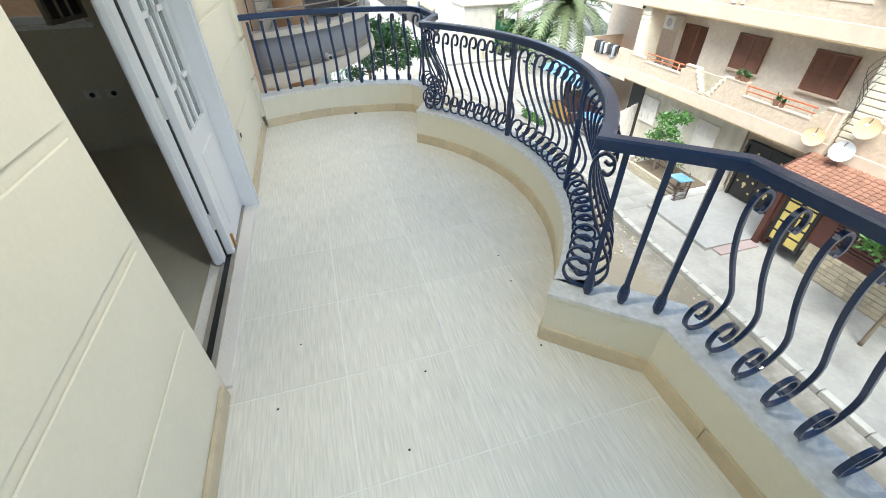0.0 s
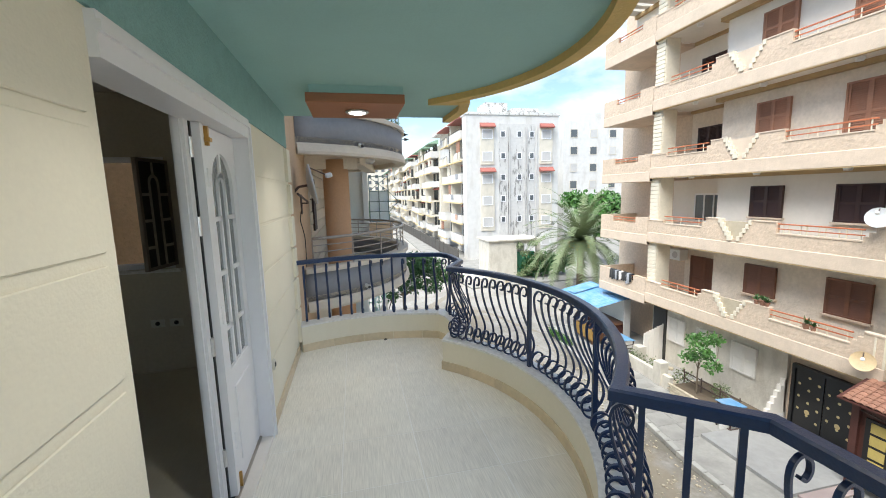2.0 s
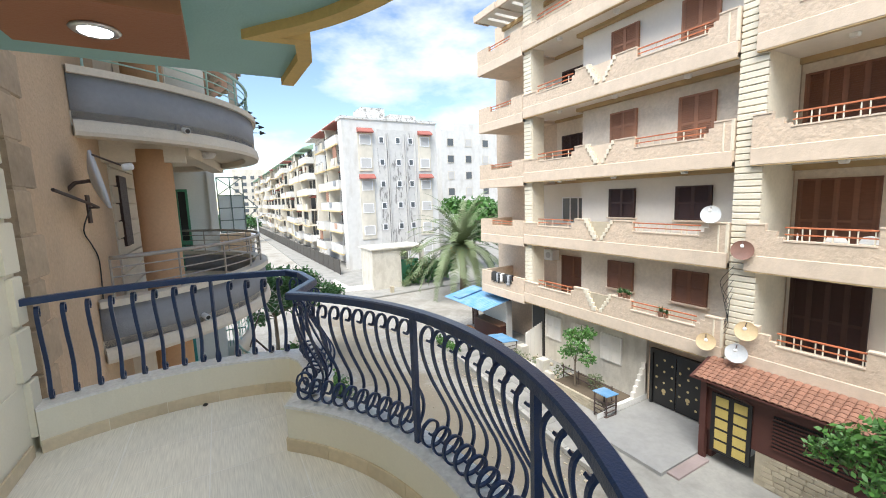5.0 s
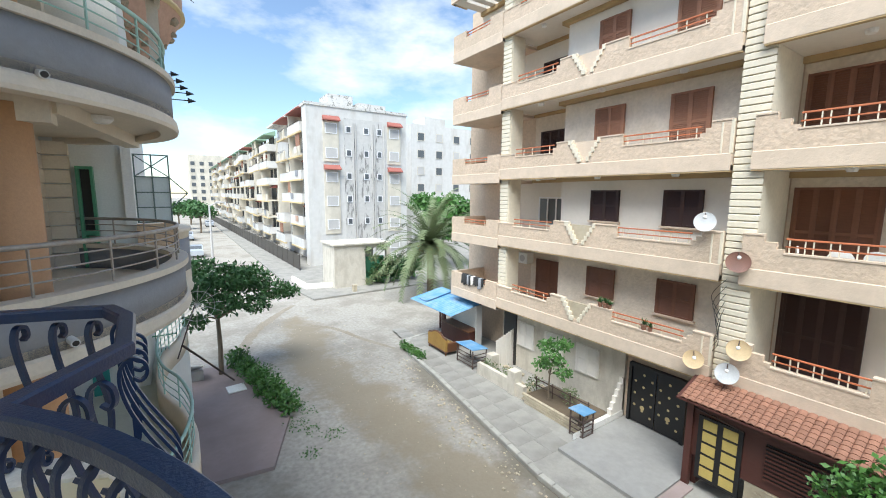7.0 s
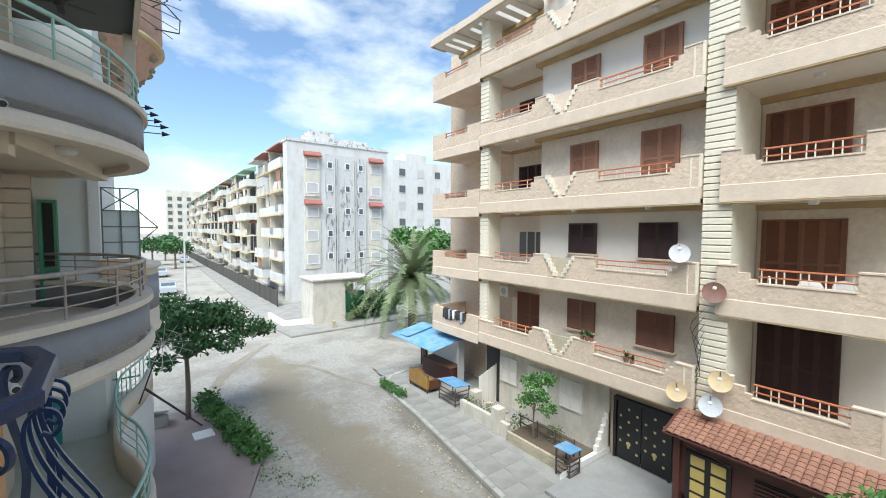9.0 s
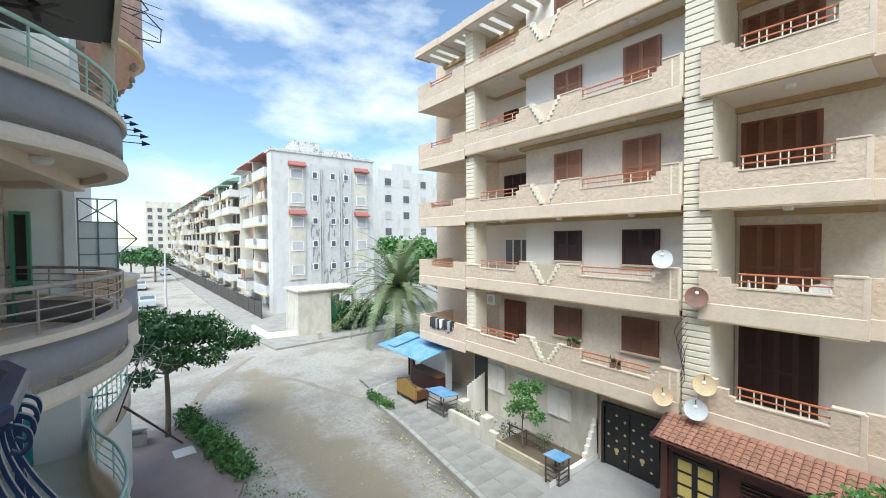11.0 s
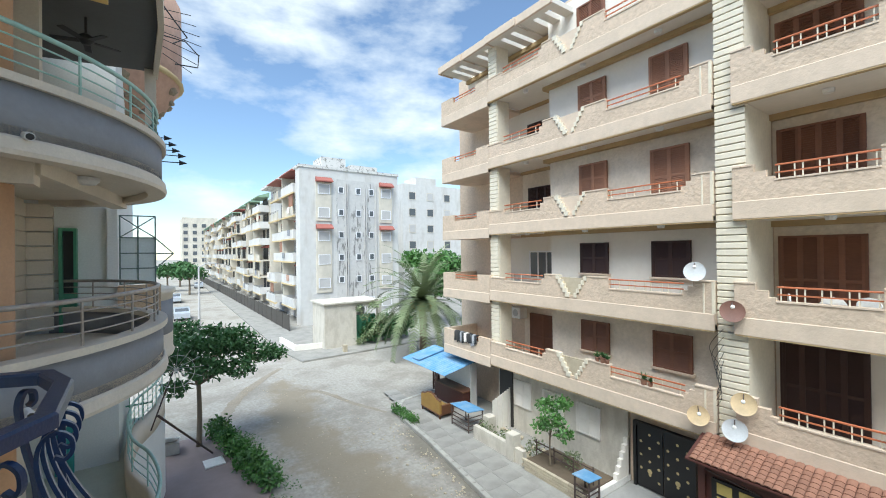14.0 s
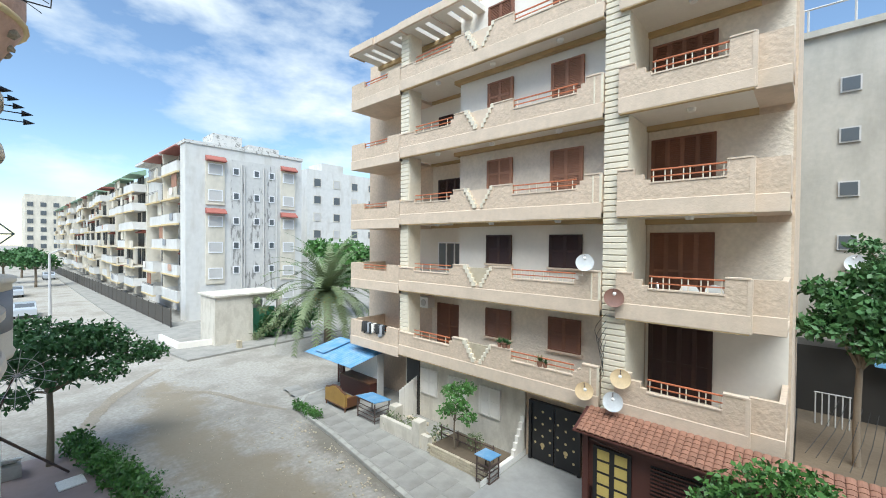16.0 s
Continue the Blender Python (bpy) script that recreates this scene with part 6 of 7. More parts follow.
part("backrest", G().prism(bk, "x", 11.86, 11.98), M_SOFA, sofa, "golden fabric back")
part("crest_rail", G().tube([(11.92, y, z + 0.02) for y, z in bk[2:]], 0.045, 8), M_SOFA_WOOD, sofa, "carved wooden crest", True)
part("back_rail", G().box(11.85, 11.99, 17.88, 19.52, sz + 0.16, sz + 0.22, 0.01), M_SOFA_WOOD, sofa)
part("seat", G().box(11.99, 12.62, 18.0, 19.4, sz + 0.16, sz + 0.44, 0.05), M_SOFA, sofa)
for y in (17.86, 19.42):
    part("armrest", G().box(11.99, 12.66, y, y + 0.12, sz + 0.16, sz + 0.62, 0.03), M_SOFA_WOOD, sofa)
for x in (11.87, 12.56):
    for y in (17.9, 19.42):
        part("leg", G().tube([(x + 0.03, y + 0.03, sz), (x + 0.03, y + 0.03, sz + 0.17)], 0.03, 8, 0.045), M_SOFA_WOOD, sofa)
stall = thing("street_stall", (13.4, 19.6, GROUND + 0.13), "lean-to stall with a blue corrugated tin canopy and a white board", "stall")
cor = [(17.7 + 0.1 * i, 0.03 * (i % 2)) for i in range(41)]
v, f = [], []
for x, z in ((12.0, -4.25), (14.1, -3.85)):
    v += [(x, y, z + dz) for y, dz in cor]
n = len(cor)
v += [(x, y, z - 0.012) for x, y, z in v]
f = [(i, i + 1, n + i + 1, n + i) for i in range(n - 1)] + [(2 * n + i, 3 * n + i, 3 * n + i + 1, 2 * n + i + 1) for i in range(n - 1)]
f += [(i, 2 * n + i, 2 * n + i + 1, i + 1) for i in range(n - 1)]
part("canopy", G().add(v, f), M_BLUE_TIN, stall, "faded blue corrugated tin canopy")
part("canopy_sheet", G().box(12.25, 13.9, 20.3, 21.1, -0.012, 0.0).moved(Matrix.Translation((0, 0, -3.94)) @ pose(12, 0, -0.22, 0, -10.8, 0) @ Matrix.Translation((-12, 0, 0))), M_BLUE_TIN, stall)
part("post", G().box(13.5, 13.62, 20.45, 20.75, sz, -3.97), M_MAROON, stall, "broad brown post")
for y in (17.85, 21.5):
    part("post", G().box(13.9, 13.98, y, y + 0.08, sz, -3.91), M_MAROON, stall)
part("panel", G().box(13.92, 13.97, 18.0, 20.4, -5.35, -3.95), M_PLASTIC_W, stall, "white back panel")
part("side_panel", G().box(13.62, 14.0, 17.78, 17.83, sz, -4.0), M_SHUT_GREY, stall, "grey-green corrugated side sheet")
part("counter", G().box(13.3, 13.9, 17.95, 20.3, sz, -5.38, 0.02), M_MAROON, stall, "low brown counter")
part("counter_top", G().box(13.22, 13.95, 17.9, 20.35, -5.379, -5.33, 0.008), M_SOFA_WOOD, stall)

# ---- things on the opposite balconies ----
def plastic_chair(at, rz):
    c = thing("plastic_chair", at, "white moulded plastic chair on a balcony", "chair", "balcony chairs")
    m = pose(at[0], at[1], at[2], 0, 0, rz)
    part("seat", G().box(-0.22, 0.22, -0.22, 0.22, 0.42, 0.45, 0.01).moved(m), M_PLASTIC_W, c)
    bk = [(-0.22, 0.45), (0.22, 0.45), (0.22, 0.75), (0.15, 0.86), (0.0, 0.9), (-0.15, 0.86), (-0.22, 0.75)]
    part("backrest", G().prism(bk, "y", 0.2, 0.23).moved(m), M_PLASTIC_W, c)
    for x in (-0.2, 0.16):
        for y in (-0.2, 0.16):
            part("leg", G().box(x, x + 0.04, y, y + 0.04, 0, 0.42).moved(m), M_PLASTIC_W, c)
        part("armrest", G().box(x, x + 0.05, -0.2, 0.22, 0.64, 0.67).moved(m), M_PLASTIC_W, c)


for y, rz in ((5.5, 20), (4.95, 100), (4.5, 250)):
    plastic_chair((13.75, y, SLABS[1] + 0.12), rz)
ac = thing("air_conditioner", (14.6, 15.9, -1.3), "white air conditioner on the loggia wall", "air conditioner")
part("casing", G().box(14.75, 15.19, 15.55, 16.2, -1.65, -1.15, 0.02), M_PLASTIC_W, ac)
part("grille", G().lathe([(0.16, 0), (0.15, 0.02)], 16).moved(pose(14.75, 15.85, -1.4, 0, -90, 0)), M_SHUT_GREY, ac)
for y, s in ((10.55, 0.13), (10.35, 0.16), (10.2, 0.12), (9.0, 0.15), (8.8, 0.12)):
    p = thing("flower_pot", (13.2, y, SLABS[0] + (1.24 if y > 10.1 else 0.88)), "small clay pot with a dry plant on the parapet", "plant pot", "pots on the parapet")
    z = p.location.z
    part("pot", G().lathe([(s * 0.45, 0), (s * 0.65, s * 0.9), (s * 0.7, s)], 10, (13.2, y, z)), M_TERRA, p)
    g = G()
    for k in range(26):
        a, e = random.random() * 6.28, 0.3 + random.random()
        d = Vector((math.cos(a) * math.cos(e), math.sin(a) * math.cos(e), math.sin(e))) * s * (0.8 + random.random())
        q = Vector((-d.y, d.x, 0.02)).normalized() * 0.025
        o = Vector((13.2, y, z + s))
        g.add([o, o + d * 0.6 + q, o + d, o + d * 0.6 - q], [(0, 1, 2, 3)])
    part("foliage", g, M_LEAF, p)
laun = thing("laundry", (13.25, 17.4, -2.6), "dark and pale laundry heaped over the far balcony rail", "laundry")
for i in range(9):
    y, hang_z = 16.65 + 0.18 * i, 0.06 + 0.12 * random.random()
    v, f = [], []
    for k in range(6):
        q = y + 0.05 * k
        w = 0.02 * math.sin(k * 1.9 + i)
        v += [(13.09 + w, q, -2.72 - hang_z + 0.03 * math.sin(k)), (13.1 + w * 0.4, q, -2.4), (13.2, q, -2.37 + 0.02 * math.sin(k * 1.3)), (13.3 - w * 0.4, q, -2.4), (13.32 - w, q, -2.7)]
    for k in range(5):
        f += [(5 * k + c, 5 * k + c + 1, 5 * k + c + 6, 5 * k + c + 5) for c in range(4)]
    part("cloth", G().add(v, f), (M_CABLE, M_GREYBAND, M_CABLE, M_DARK, M_OFFWHITE)[i % 5], laun, "", True)
wires = thing("cable", (13.2, 7.1, -1.5), "tangle of black cables hanging on the pilaster", "cable")
for i in range(5):
    z = -0.6 - 0.2 * i
    part("wire", G().tube(smooth_line([(13.2, 6.9, z), (13.12, 7.2 - 0.05 * i, z - 0.5), (13.15, 6.95, z - 1.0), (13.2, 7.0 + 0.08 * i, z - 1.5)], 4), 0.007, 5), M_CABLE, wires)

# ---- trees and plants ----
def leaf_cloud(blobs, count, size, seed, flat_z=0.7, droop=0.0):
    """Many small leaves scattered through blobs (centre, radius), denser at their skins."""
    rng = np.random.default_rng(seed)
    wts = np.array([b[1] ** 2 for b in blobs])
    ids = rng.choice(len(blobs), count, p=wts / wts.sum())
    g = G()
    vs, fs = [], []
    for n_, i in enumerate(ids):
        c, r = blobs[i]
        d = rng.normal(size=3)
        d /= np.linalg.norm(d)
        p = np.array(c) + d * r * (0.45 + 0.6 * rng.random()) * np.array((1, 1, flat_z))
        a = rng.normal(size=3)
        a /= np.linalg.norm(a)
        b = np.cross(a, rng.normal(size=3))
        b /= np.linalg.norm(b)
        s = size * (0.6 + 0.8 * rng.random())
        k = 4 * n_
        vs += [tuple(p), tuple(p + (a + b * 0.55) * s * 0.5 + np.array((0, 0, -droop * s))), tuple(p + a * s), tuple(p + (a - b * 0.55) * s * 0.5)]
        fs.append((k, k + 1, k + 2, k + 3))
    return g.add(vs, fs)


def tree(at, top, blobs, count, size, r, label, mat, seed, name="tree"):
    t = thing(name, at, label, "tree")
    x, y, z = at
    trunk = smooth_line([(x, y, z), (x + 0.03, y + 0.04, z + (top - z) * 0.5), (x, y, top)], 4)
    part("trunk", G().tube(trunk, r, 9, r * 0.7), M_BARK, t, "", True)
    for i, (c, br) in enumerate(blobs):
        mid = (x + (c[0] - x) * 0.45, y + (c[1] - y) * 0.45, top + (c[2] - top) * 0.65)
        part("limb", G().tube(smooth_line([(x, y, top - 0.1), mid, c], 4), r * 0.5, 6, r * 0.1), M_BARK, t, "", True)
    part("crown", leaf_cloud(blobs, count, size, seed, 0.6), mat, t, "uneven leafy crown")
    return t


tree((2.62, 21.6, GROUND + 0.1), -3.7, [((2.0, 21.4, -2.3), 0.95), ((1.6, 22.2, -2.8), 0.8), ((3.1, 21.2, -1.95), 0.95), ((4.1, 21.9, -2.2), 0.9), ((4.9, 21.4, -2.75), 0.75), ((5.6, 21.7, -3.0), 0.5),
     ((3.6, 22.6, -2.6), 0.9), ((2.8, 20.6, -2.9), 0.8), ((4.0, 20.7, -3.1), 0.7), ((2.2, 22.6, -1.7), 0.7), ((1.8, 20.6, -3.5), 0.5)], 7600, 0.17, 0.11, "dark green street tree with a spreading crown", M_LEAF, 1)
tree((12.4, 11.9, GROUND + 0.4), -4.9, [((12.2, 11.6, -4.25), 0.42), ((12.5, 12.1, -3.95), 0.42), ((12.3, 11.2, -4.6), 0.32), ((12.1, 12.0, -4.55), 0.3), ((12.6, 11.5, -3.75), 0.3)], 1150, 0.125, 0.035, "young leafy tree in the brick planter", M_LEAF2, 2)
tree((11.4, 3.2, GROUND + 0.13), -4.6, [((11.4, 3.1, -3.15), 0.55), ((11.3, 3.7, -3.5), 0.5), ((11.6, 2.6, -3.1), 0.5), ((11.3, 4.1, -3.9), 0.4), ((11.6, 2.2, -3.6), 0.5), ((11.2, 3.1, -4.0), 0.6)], 2000, 0.14, 0.05, "leafy green tree in front of the tiled porch", M_LEAF2, 3)
tree((20.5, 1.3, GROUND), -2.6, [((20.3, 1.6, -0.6), 0.9), ((20.6, 0.6, -0.9), 1.0), ((20.0, 2.3, -1.3), 0.7), ((20.8, 1.0, 0.3), 0.8), ((20.2, -0.3, -1.2), 0.9), ((20.6, 2.2, -0.1), 0.6), ((20.4, 0.9, -1.8), 0.8)], 4500, 0.24, 0.12, "dark green tree in the yard beside the apartment building", M_LEAF, 5)
tree((24.6, -0.6, GROUND + 0.5), -2.4, [((24.4, 0.4, -1.0), 1.1), ((24.8, -1.2, -0.4), 1.2), ((24.5, 1.4, -1.7), 0.9), ((24.6, 0.2, 0.6), 0.9), ((24.9, -1.9, -1.9), 1.1), ((24.3, 1.0, 1.4), 0.6)], 4200, 0.22, 0.13, "tall dark tree against the grey tower", M_LEAF, 8)
tree((25, 38, GROUND), -2.5, [((24, 37, -0.8), 1.9), ((26, 38, 0.3), 2.0), ((23, 38.5, 0.6), 1.6), ((25.5, 36.8, -2.2), 1.8), ((28, 38, -0.6), 2.0)], 5000, 0.4, 0.2, "dense green tree behind the palm", M_LEAF2, 6)
for i, (x, y) in enumerate(((5.5, 95), (4.6, 120), (6.0, 150), (2.0, 105))):
    tree((x, y, GROUND), -3.5, [((x, y, -1.8), 2.2), ((x + 1.6, y + 1, -2.4), 1.7), ((x - 1.4, y, -2.2), 1.7)], 900, 0.6, 0.2, "small dark tree far down the street", M_LEAF, 20 + i)

palm = thing("palm_tree", (17.6, 28.6, GROUND), "date palm with drooping grey-green fronds and orange fruit", "palm")
part("trunk", G().tube([(17.6, 28.6, GROUND), (17.65, 28.6, -4.0), (17.6, 28.6, -2.2)], 0.26, 12, 0.28), M_BARK, palm, "thick shaggy trunk", True)
rng = np.random.default_rng(7)
for i in range(64):
    a = i * 2.39996
    e = radians(82 - 118 * (i / 63) ** 0.85)
    ln = 4.6 + 1.0 * rng.random()
    pts = []
    p, ang = Vector((17.6, 28.6, -2.2)), e
    for s in range(9):
        pts.append(p.copy())
        p = p + Vector((math.cos(a) * math.cos(ang), math.sin(a) * math.cos(ang), math.sin(ang))) * (ln / 8)
        ang -= 0.09 + 0.028 * s * math.cos(max(-1.2, ang))
    g = G().tube(pts, 0.028, 4, 0.006)
    side = Vector((-math.sin(a), math.cos(a), 0))
    for s in range(1, 9):
        for h in (0.0, 0.33, 0.66):
            o = pts[s - 1].lerp(pts[s], h)
            d = (pts[s] - pts[s - 1]).normalized()
            for sg in (-1, 1):
                w = (side * sg * 0.75 + d * 0.55 + Vector((0, 0, -0.12 + 0.25 * rng.random()))).normalized() * (0.8 - 0.05 * s)
                t = d * 0.065
                g.add([o - t, o + w * 0.5 - t * 0.8, o + w, o + w * 0.5 + t * 0.8, o + t], [(0, 1, 2, 3, 4)])
    part("frond", g, M_PALM, palm)
for i in range(5):
    a = i * 1.3
    g = G()
    for k in range(24):
        d = rng.normal(size=3) * 0.13
        c = (17.6 + 0.7 * math.cos(a) + d[0], 28.6 + 0.7 * math.sin(a) + d[1], -2.6 + d[2] * 1.6)
        g.lathe([(0.015, -0.05), (0.045, 0), (0.015, 0.05)], 5, c)
    tagged(part("date_bunch", g, M_DATES, palm), "orange bunch of dates", kind="stuff")

hedge = thing("hedge", (3.9, 19.5, GROUND), "straggly green hedge along the forecourt kerb", "hedge")
bl = []
for i in range(16):
    t = i / 15
    bl.append(((3.3 + 1.0 * t + 0.15 * math.sin(i * 2.3), 22.6 - 5.8 * t, GROUND + 0.42 + 0.12 * math.sin(i * 1.7)), 0.42))
part("foliage", leaf_cloud(bl, 4200, 0.14, 11, 0.95), M_LEAF2, hedge)
for c, br in bl:
    part("stem", G().tube([(c[0], c[1], GROUND), (c[0] + 0.05, c[1] + 0.04, c[2])], 0.03, 6, 0.012), M_BARK, hedge)
sprawl = thing("weeds", (4.6, 17.5, GROUND), "thin sprawling weeds at the foot of the hedge", "weeds")
part("foliage", leaf_cloud([((4.35 + 0.5 * (i % 3) * (i / 12), 21.5 - 0.62 * i, GROUND + 0.1), 0.34 + 0.12 * (i % 2)) for i in range(13)], 900, 0.075, 41, 0.25), M_LEAF2, sprawl)
weeds = thing("weeds", (10.9, 18.7, GROUND), "patch of green weeds on the kerb", "weeds")
part("foliage", leaf_cloud([((10.75, 18.3 + 0.35 * i, GROUND + 0.25), 0.28) for i in range(6)], 900, 0.11, 12, 0.8), M_LEAF2, weeds)
bush = thing("bush", (16.2, 34.0, GROUND), "tangled bush and creepers beside the gate house", "bush")
part("foliage", leaf_cloud([((16.0 + 0.7 * i, 34.6, -5.3 + 0.5 * (i % 2)), 0.9) for i in range(6)], 2600, 0.3, 13, 0.9), M_LEAF, bush)
dry = thing("bush", (12.5, 13.2, GROUND), "dry thin shrubs on the rubble", "bush")
gb = thing("bush", (15.6, 34.0, GROUND), "straggling green creeper by the gate house", "bush")
part("foliage", leaf_cloud([((14.9, 34.1, -5.9), 0.5), ((15.6, 33.9, -5.4), 0.5), ((16.3, 34.0, -5.0), 0.6), ((15.3, 34.0, -3.9), 0.45), ((16.8, 33.9, -4.2), 0.6), ((14.8, 34.0, -3.2), 0.35), ((16.0, 33.9, -3.0), 0.45)], 1500, 0.16, 31, 0.8), M_PALM, gb)
part("foliage", leaf_cloud([((12.5, 14.3, -5.9), 0.4), ((12.7, 12.9, -5.8), 0.35), ((13.0, 11.4, -5.75), 0.35), ((12.4, 15.3, -5.9), 0.35)], 700, 0.1, 14, 0.9), M_PALM, dry)

# ---- gate house, walls, fence, lamp and cars ----
hut = thing("gate_house", (13.4, 35.5, GROUND), "small weathered cream gate house with a flat roof", "hut")
part("wall", G().box(12.0, 14.7, 34.4, 37.5, GROUND, -2.75), M_GROUNDWALL, hut)
part("roof", G().box(11.85, 16.9, 34.2, 37.7, -2.75, -2.6, 0.02), M_GROUNDWALL, hut)
part("back_wall", G().box(14.7, 16.7, 37.3, 37.5, GROUND, -2.75), M_GROUNDWALL, hut)
part("gate", G().box(14.72, 16.68, 35.0, 35.05, GROUND + 0.15, -3.9), M_GREEN_DOOR, hut, "dark green sheet gate")
part("lintel", G().box(14.7, 16.7, 34.45, 34.7, -3.1, -2.75), M_GROUNDWALL, hut)
part("pier", G().box(16.7, 17.0, 34.4, 34.8, GROUND, -2.75), M_GROUNDWALL, hut)
lw = thing("garden_wall", (10.8, 36.5, GROUND), "low whitewashed wall round the corner plot", "wall")
part("wall", G().prism([(9.7, 39.5), (9.9, 39.5), (10.1, 35.6), (12.0, 35.2), (12.0, 35.0), (9.9, 35.4)], "z", GROUND + 0.13, -5.85), M_OFFWHITE, lw)
part("pier", G().box(12.9, 13.2, 32.6, 32.9, GROUND + 0.13, -5.75), M_STONE, lw)
fence = thing("metal_fence", (11.0, 80.0, GROUND + 0.13), "long dark metal fence in front of the apartment row", "fence")
for i in range(40):
    y0 = 44 + 2.4 * i
    x0, x1 = 11.6 - 1.6 * i / 40, 11.6 - 1.6 * (i + 1) / 40
    g = G().prism([(x0, y0), (x0 + 0.03, y0), (x1 + 0.03, y0 + 2.36), (x1, y0 + 2.36)], "z", GROUND + 0.2, -4.7)
    part("fence_panel", g, M_FENCE, fence)
    part("post", G().box(x0 - 0.03, x0 + 0.06, y0 - 0.04, y0 + 0.04, GROUND + 0.13, -4.6), M_FENCE, fence)
lamp = thing("street_lamp", (4.3, 48.8, GROUND), "grey steel street lamp post", "street lamp")
part("pole", G().tube([(4.3, 48.8, GROUND), (4.3, 48.8, 0.2)], 0.13, 10, 0.08), M_SHUT_GREY, lamp)
part("arm", G().tube([(4.3, 48.8, 0.2), (5.0, 48.8, 0.55)], 0.06, 8), M_SHUT_GREY, lamp)
part("head", G().box(4.8, 5.7, 48.65, 48.95, 0.48, 0.62, 0.03), M_SHUT_GREY, lamp)


def car(at, paint):
    c = thing("car", at, "pale parked saloon car at the street's edge", "car", "parked cars")
    x, y, z = at
    side = [(-2.1, 0.35), (2.1, 0.35), (2.12, 0.75), (1.2, 0.92), (0.75, 1.4), (-0.9, 1.42), (-1.5, 0.98), (-2.1, 0.9)]
    part("body", G().prism([(y + a, z + b) for a, b in side], "x", x - 0.8, x + 0.8), paint, c)
    gl = [(-1.3, 0.98), (1.05, 0.95), (0.68, 1.34), (-0.82, 1.36)]
    part("side_window", G().prism([(y + a, z + b) for a, b in gl], "x", x - 0.815, x + 0.815), M_WINDOW, c)
    part("windscreen", G().add([(x - 0.7, y - 1.44, z + 1.02), (x + 0.7, y - 1.44, z + 1.02), (x + 0.66, y - 0.96, z + 1.4), (x - 0.66, y - 0.96, z + 1.4)], [(0, 1, 2, 3)]), M_WINDOW, c)
    for sx in (-0.82, 0.66):
        for sy in (-1.3, 1.3):
            w = part("wheel", G().lathe([(0.2, 0), (0.33, 0.02), (0.33, 0.16), (0.2, 0.18)], 14).moved(pose(x + sx, y + sy, z + 0.33, 0, 90, 0)), M_TYRE, c)


car((3.2, 61.0, GROUND), M_CAR)
car((2.9, 82.0, GROUND), M_CAR)
car((8.0, 112.0, GROUND), M_CAR)

# yard beside the apartment building
solid("ground_yard", G().box(15.5, 27.4, -6, 2.85, GROUND, GROUND + 0.5), M_EARTH, "bare earth yard with dry litter", "ground")
yf = thing("metal_fence", (24.0, 2.2, GROUND + 0.5), "pale metal gate frame standing in the yard", "fence")
for i in range(6):
    part("bar", G().tube([(24.0, 2.3 - 0.2 * i, GROUND + 0.5), (24.0, 2.3 - 0.2 * i, -4.6)], 0.025, 6), M_SHUT_GREY, yf)
part("rail", G().tube([(24.0, 2.35, -4.6), (24.0, 1.25, -4.6)], 0.025, 6), M_SHUT_GREY, yf)
# black block added to darken the foot of the tower wall
part("shade_block", G().box(25.5, 27.3, -6, 3.2, GROUND + 0.5, -3.0), M_DARK, grey, "solid black block added as shade at the foot of the wall")
part("awning", G().prism([(27.3, -2.9), (24.6, -3.3), (24.6, -3.36), (27.3, -3.0)], "y", -5, 0.6), M_BLUE_TIN, grey, "blue tin awning")
dish((27.2, 1.0, 0.6), 0.4, 0, 70, 20, "white satellite dish on the grey tower", M_DISH_W)
wire = thing("wire_fence", (19.0, 2.6, GROUND + 0.5), "thin barbed wires along the yard's edge", "fence")
for i in range(8):
    part("strand", G().tube([(15.2, 1.2 + 0.2 * i, -4.2 + 0.05 * i), (18.5, 0.75 + 0.2 * i, -4.55 + 0.05 * i), (22.0, 0.3 + 0.2 * i, -4.6 + 0.05 * i)], 0.008, 4), M_CABLE, wire)

# kerbs along the pavement
kerb = thing("kerb", (10.0, 12.0, GROUND), "worn pale kerb stones edging the pavement", "kerb", kind="structure")
kst = G().box(-0.09, 0.09, -0.24, 0.24, 0, 0.17, 0.015).mesh("kerb_stone", M_KERB)
kp = [Vector(p) for p in KERB[:8]]
for p, a in along(kp, 0.3, length(kp), 0.5):
    piece("kerb_stone", kst, kerb, pose(p.x, p.y, GROUND, 0, 0, a))
slabs = thing("pavement_slabs", (11.0, 14.0, GROUND + 0.13), "square concrete paving slabs", "paving", kind="structure")
ps = G().box(-0.39, 0.39, -0.39, 0.39, 0, 0.012, 0.004).mesh("slab", M_PAVE)
for i in range(16):
    for j in range(2):
        y = 10.4 + 0.8 * i
        x = 9.75 + 0.8 * j + (0.14 * (y - 10.4)) + 0.35
        if x < 11.9:
            piece("slab", ps, slabs, Matrix.Translation((x, y, GROUND + 0.126)))
# litter along the kerb
random.seed(9)
lit = thing("litter", (9.8, 13.0, GROUND), "scattered stones and dirt along the gutter", "litter", kind="stuff")
g = G()
for i in range(260):
    t = random.random()
    y = 8 + 11 * t
    x = 9.45 + 0.11 * (y - 9) - 0.15 - abs(random.gauss(0, 0.7))
    s = 0.012 + 0.03 * random.random() ** 2
    g.box(x - s, x + s, y - s, y + s, GROUND, GROUND + s * 1.2, s * 0.3)
part("stones", g, M_STONE, lit)

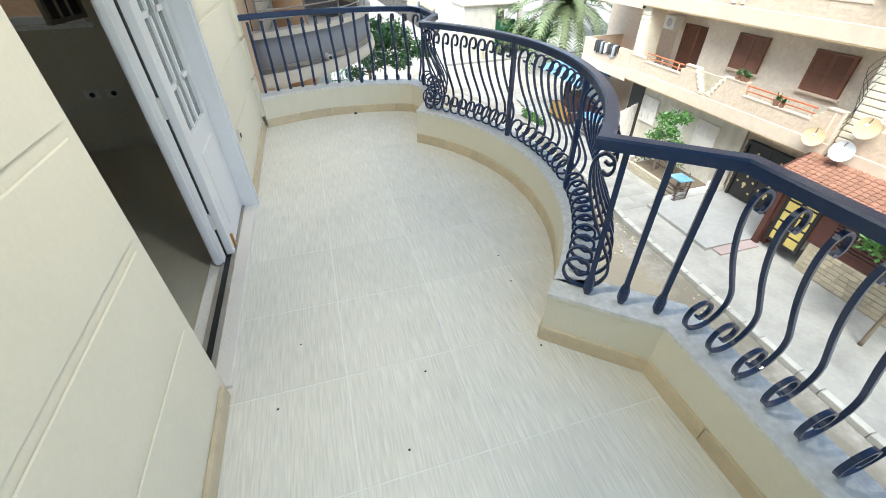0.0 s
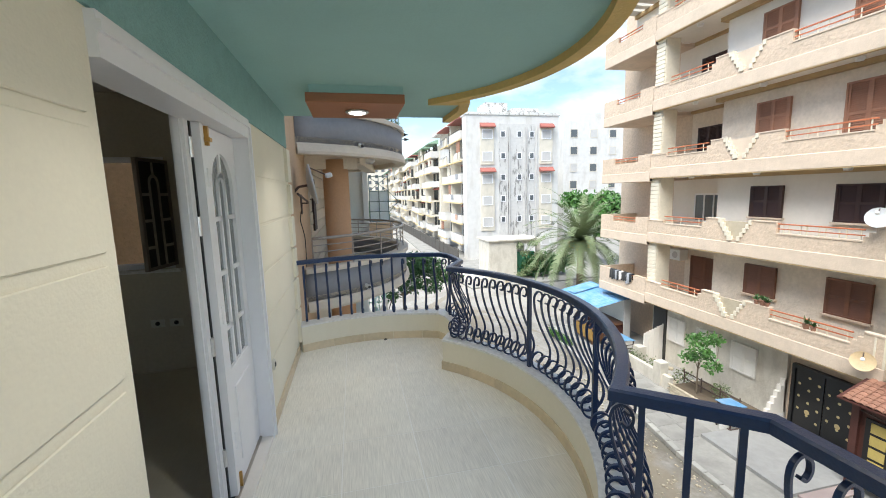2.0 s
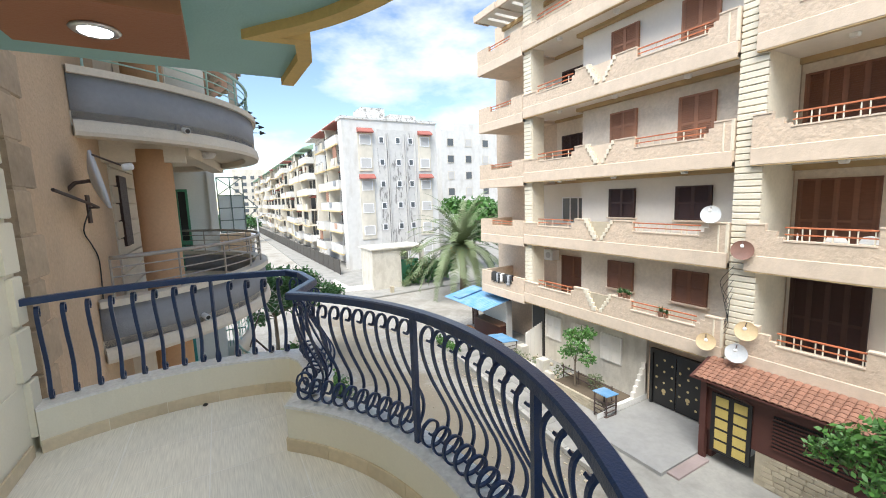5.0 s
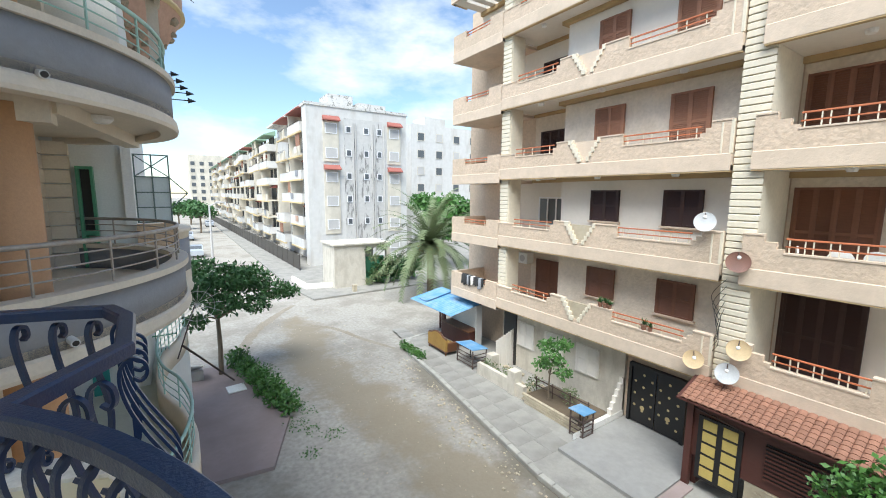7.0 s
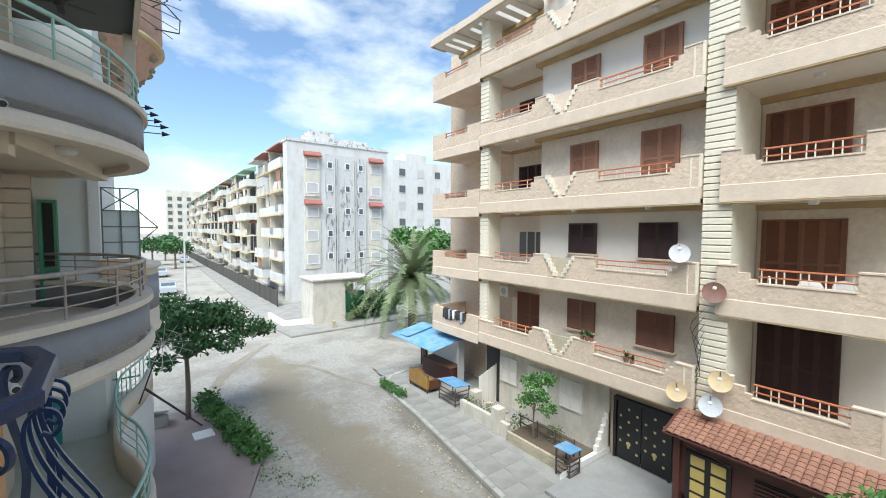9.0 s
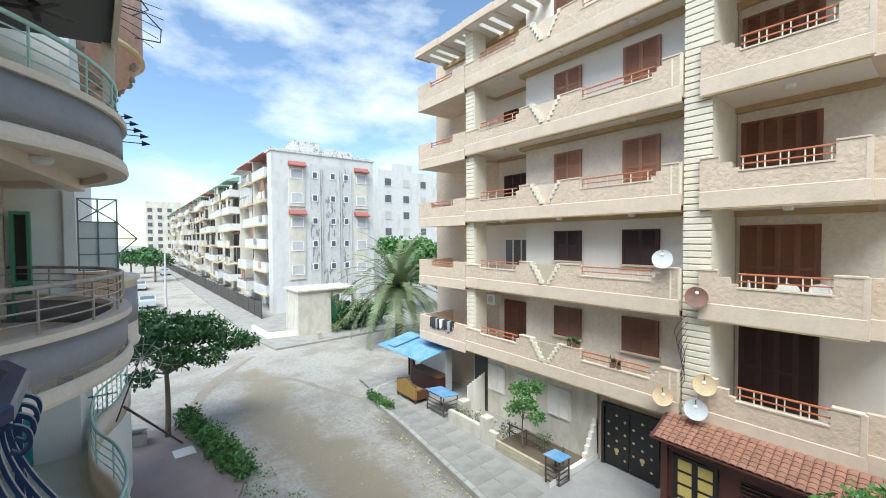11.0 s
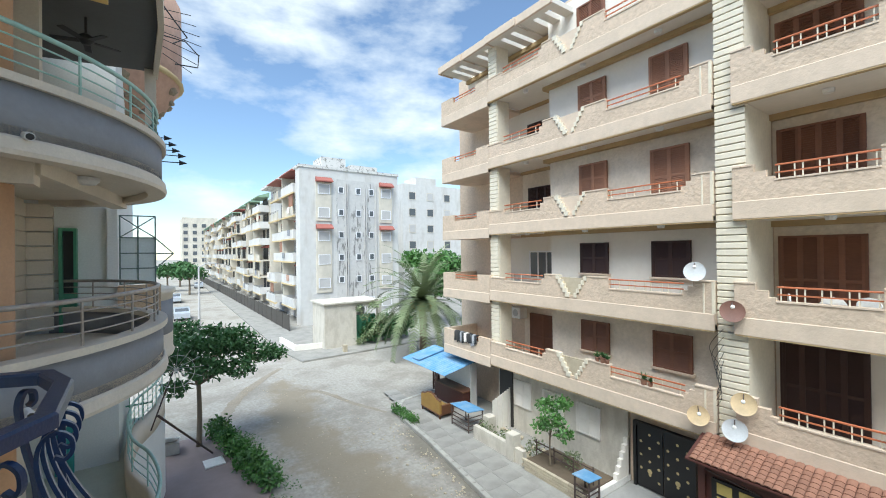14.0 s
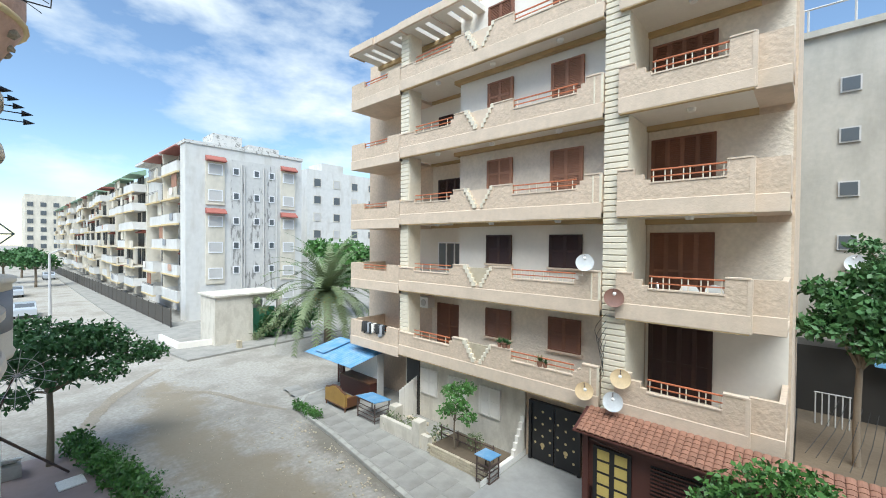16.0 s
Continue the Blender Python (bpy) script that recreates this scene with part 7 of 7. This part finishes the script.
# ---- wall courses, skirting and floor tiles ----
front = bpy.data.objects["wall_front"]
LEVELS = [0.1, 0.5, 0.85, 1.19, 1.54, 1.885, 2.255]
NEAR = [0.1, 0.48, 0.845, 1.21, 1.58, 1.955, 2.255]
for a, b, levels, gap in ((3.03, 4.5, LEVELS, 0.009), (-0.65, 1.285, NEAR, 0.017), (-1.74, -0.67, NEAR, 0.017)):
    for z0, z1 in zip(levels, levels[1:]):
        part("course", G().box(WALL, WALL + 0.007, a, b, z0 + gap, z1 - gap, 0.004), M_CREAM, front)
for i, (z0, z1) in enumerate(zip(LEVELS, LEVELS[1:])):
    part("quoin", G().box(WALL, WALL + 0.035, 4.53 if i % 2 else 4.6, 4.742, z0 + 0.012, z1 - 0.012, 0.008), M_CREAM, front)
base = thing("baseboard", (0.5, 2.4, 0.0), "beige stone skirting tiles round the floor", "skirting", kind="structure")
kin = [Vector(p) for p in offset_path(INNER, -0.006)]
for seg in (kin[0:2], kin[1:3], kin[2:4], kin[3:32], kin[31:33], kin[32:34], kin[33:]):
    L = length(seg)
    n = max(1, round(L / 0.33))
    s = 0.0
    for i in range(n):
        pts = [p for p, a in along(seg, L * i / n + 0.002, L * (i + 1) / n - 0.001, (L / n - 0.004) / 5)]
        if len(pts) > 1:
            part("skirting_tile", G().strip(pts, [(0.006, 0.0), (0.006, 0.085), (-0.004, 0.085), (-0.007, 0.08), (-0.007, 0.0)]), M_SKIRT, base)
for y0, y1 in ((-1.7, -1.2), (-1.2, -0.7), (-0.7, -0.2), (-0.2, 0.3), (0.3, 0.8), (0.8, 1.3), (3.06, 3.56), (3.56, 4.06), (4.06, 4.56)):
    part("skirting_tile", G().box(WALL + 0.001, WALL + 0.02, y0 + 0.002, y1 - 0.002, 0.0, 0.085, 0.003), M_SKIRT, base)
for i in range(4):
    for j in range(-4, 10):
        x0, x1, y0, y1 = -0.5 + 0.5 * i + 0.0032, 0.0 + 0.5 * i - 0.0032, 0.25 + 0.5 * j + 0.0032, 0.75 + 0.5 * j - 0.0032
        if i == 0:
            x0 = WALL
        y1 = min(y1, 4.83)
        if y1 - y0 < 0.02:
            continue
        right = [(min(x1, reach(y0 + (y1 - y0) * k / 8)), y0 + (y1 - y0) * k / 8) for k in range(9)]
        right = [(x, y) for x, y in right if x > x0 + 0.01]
        if len(right) < 2:
            continue
        poly = [(x0, right[0][1])] + right + [(x0, right[-1][1])]
        part("floor_tile", G().prism(poly, "z", -0.0115, -0.0005 - 0.0004 * ((i + j) % 2)), M_TILE, floor)
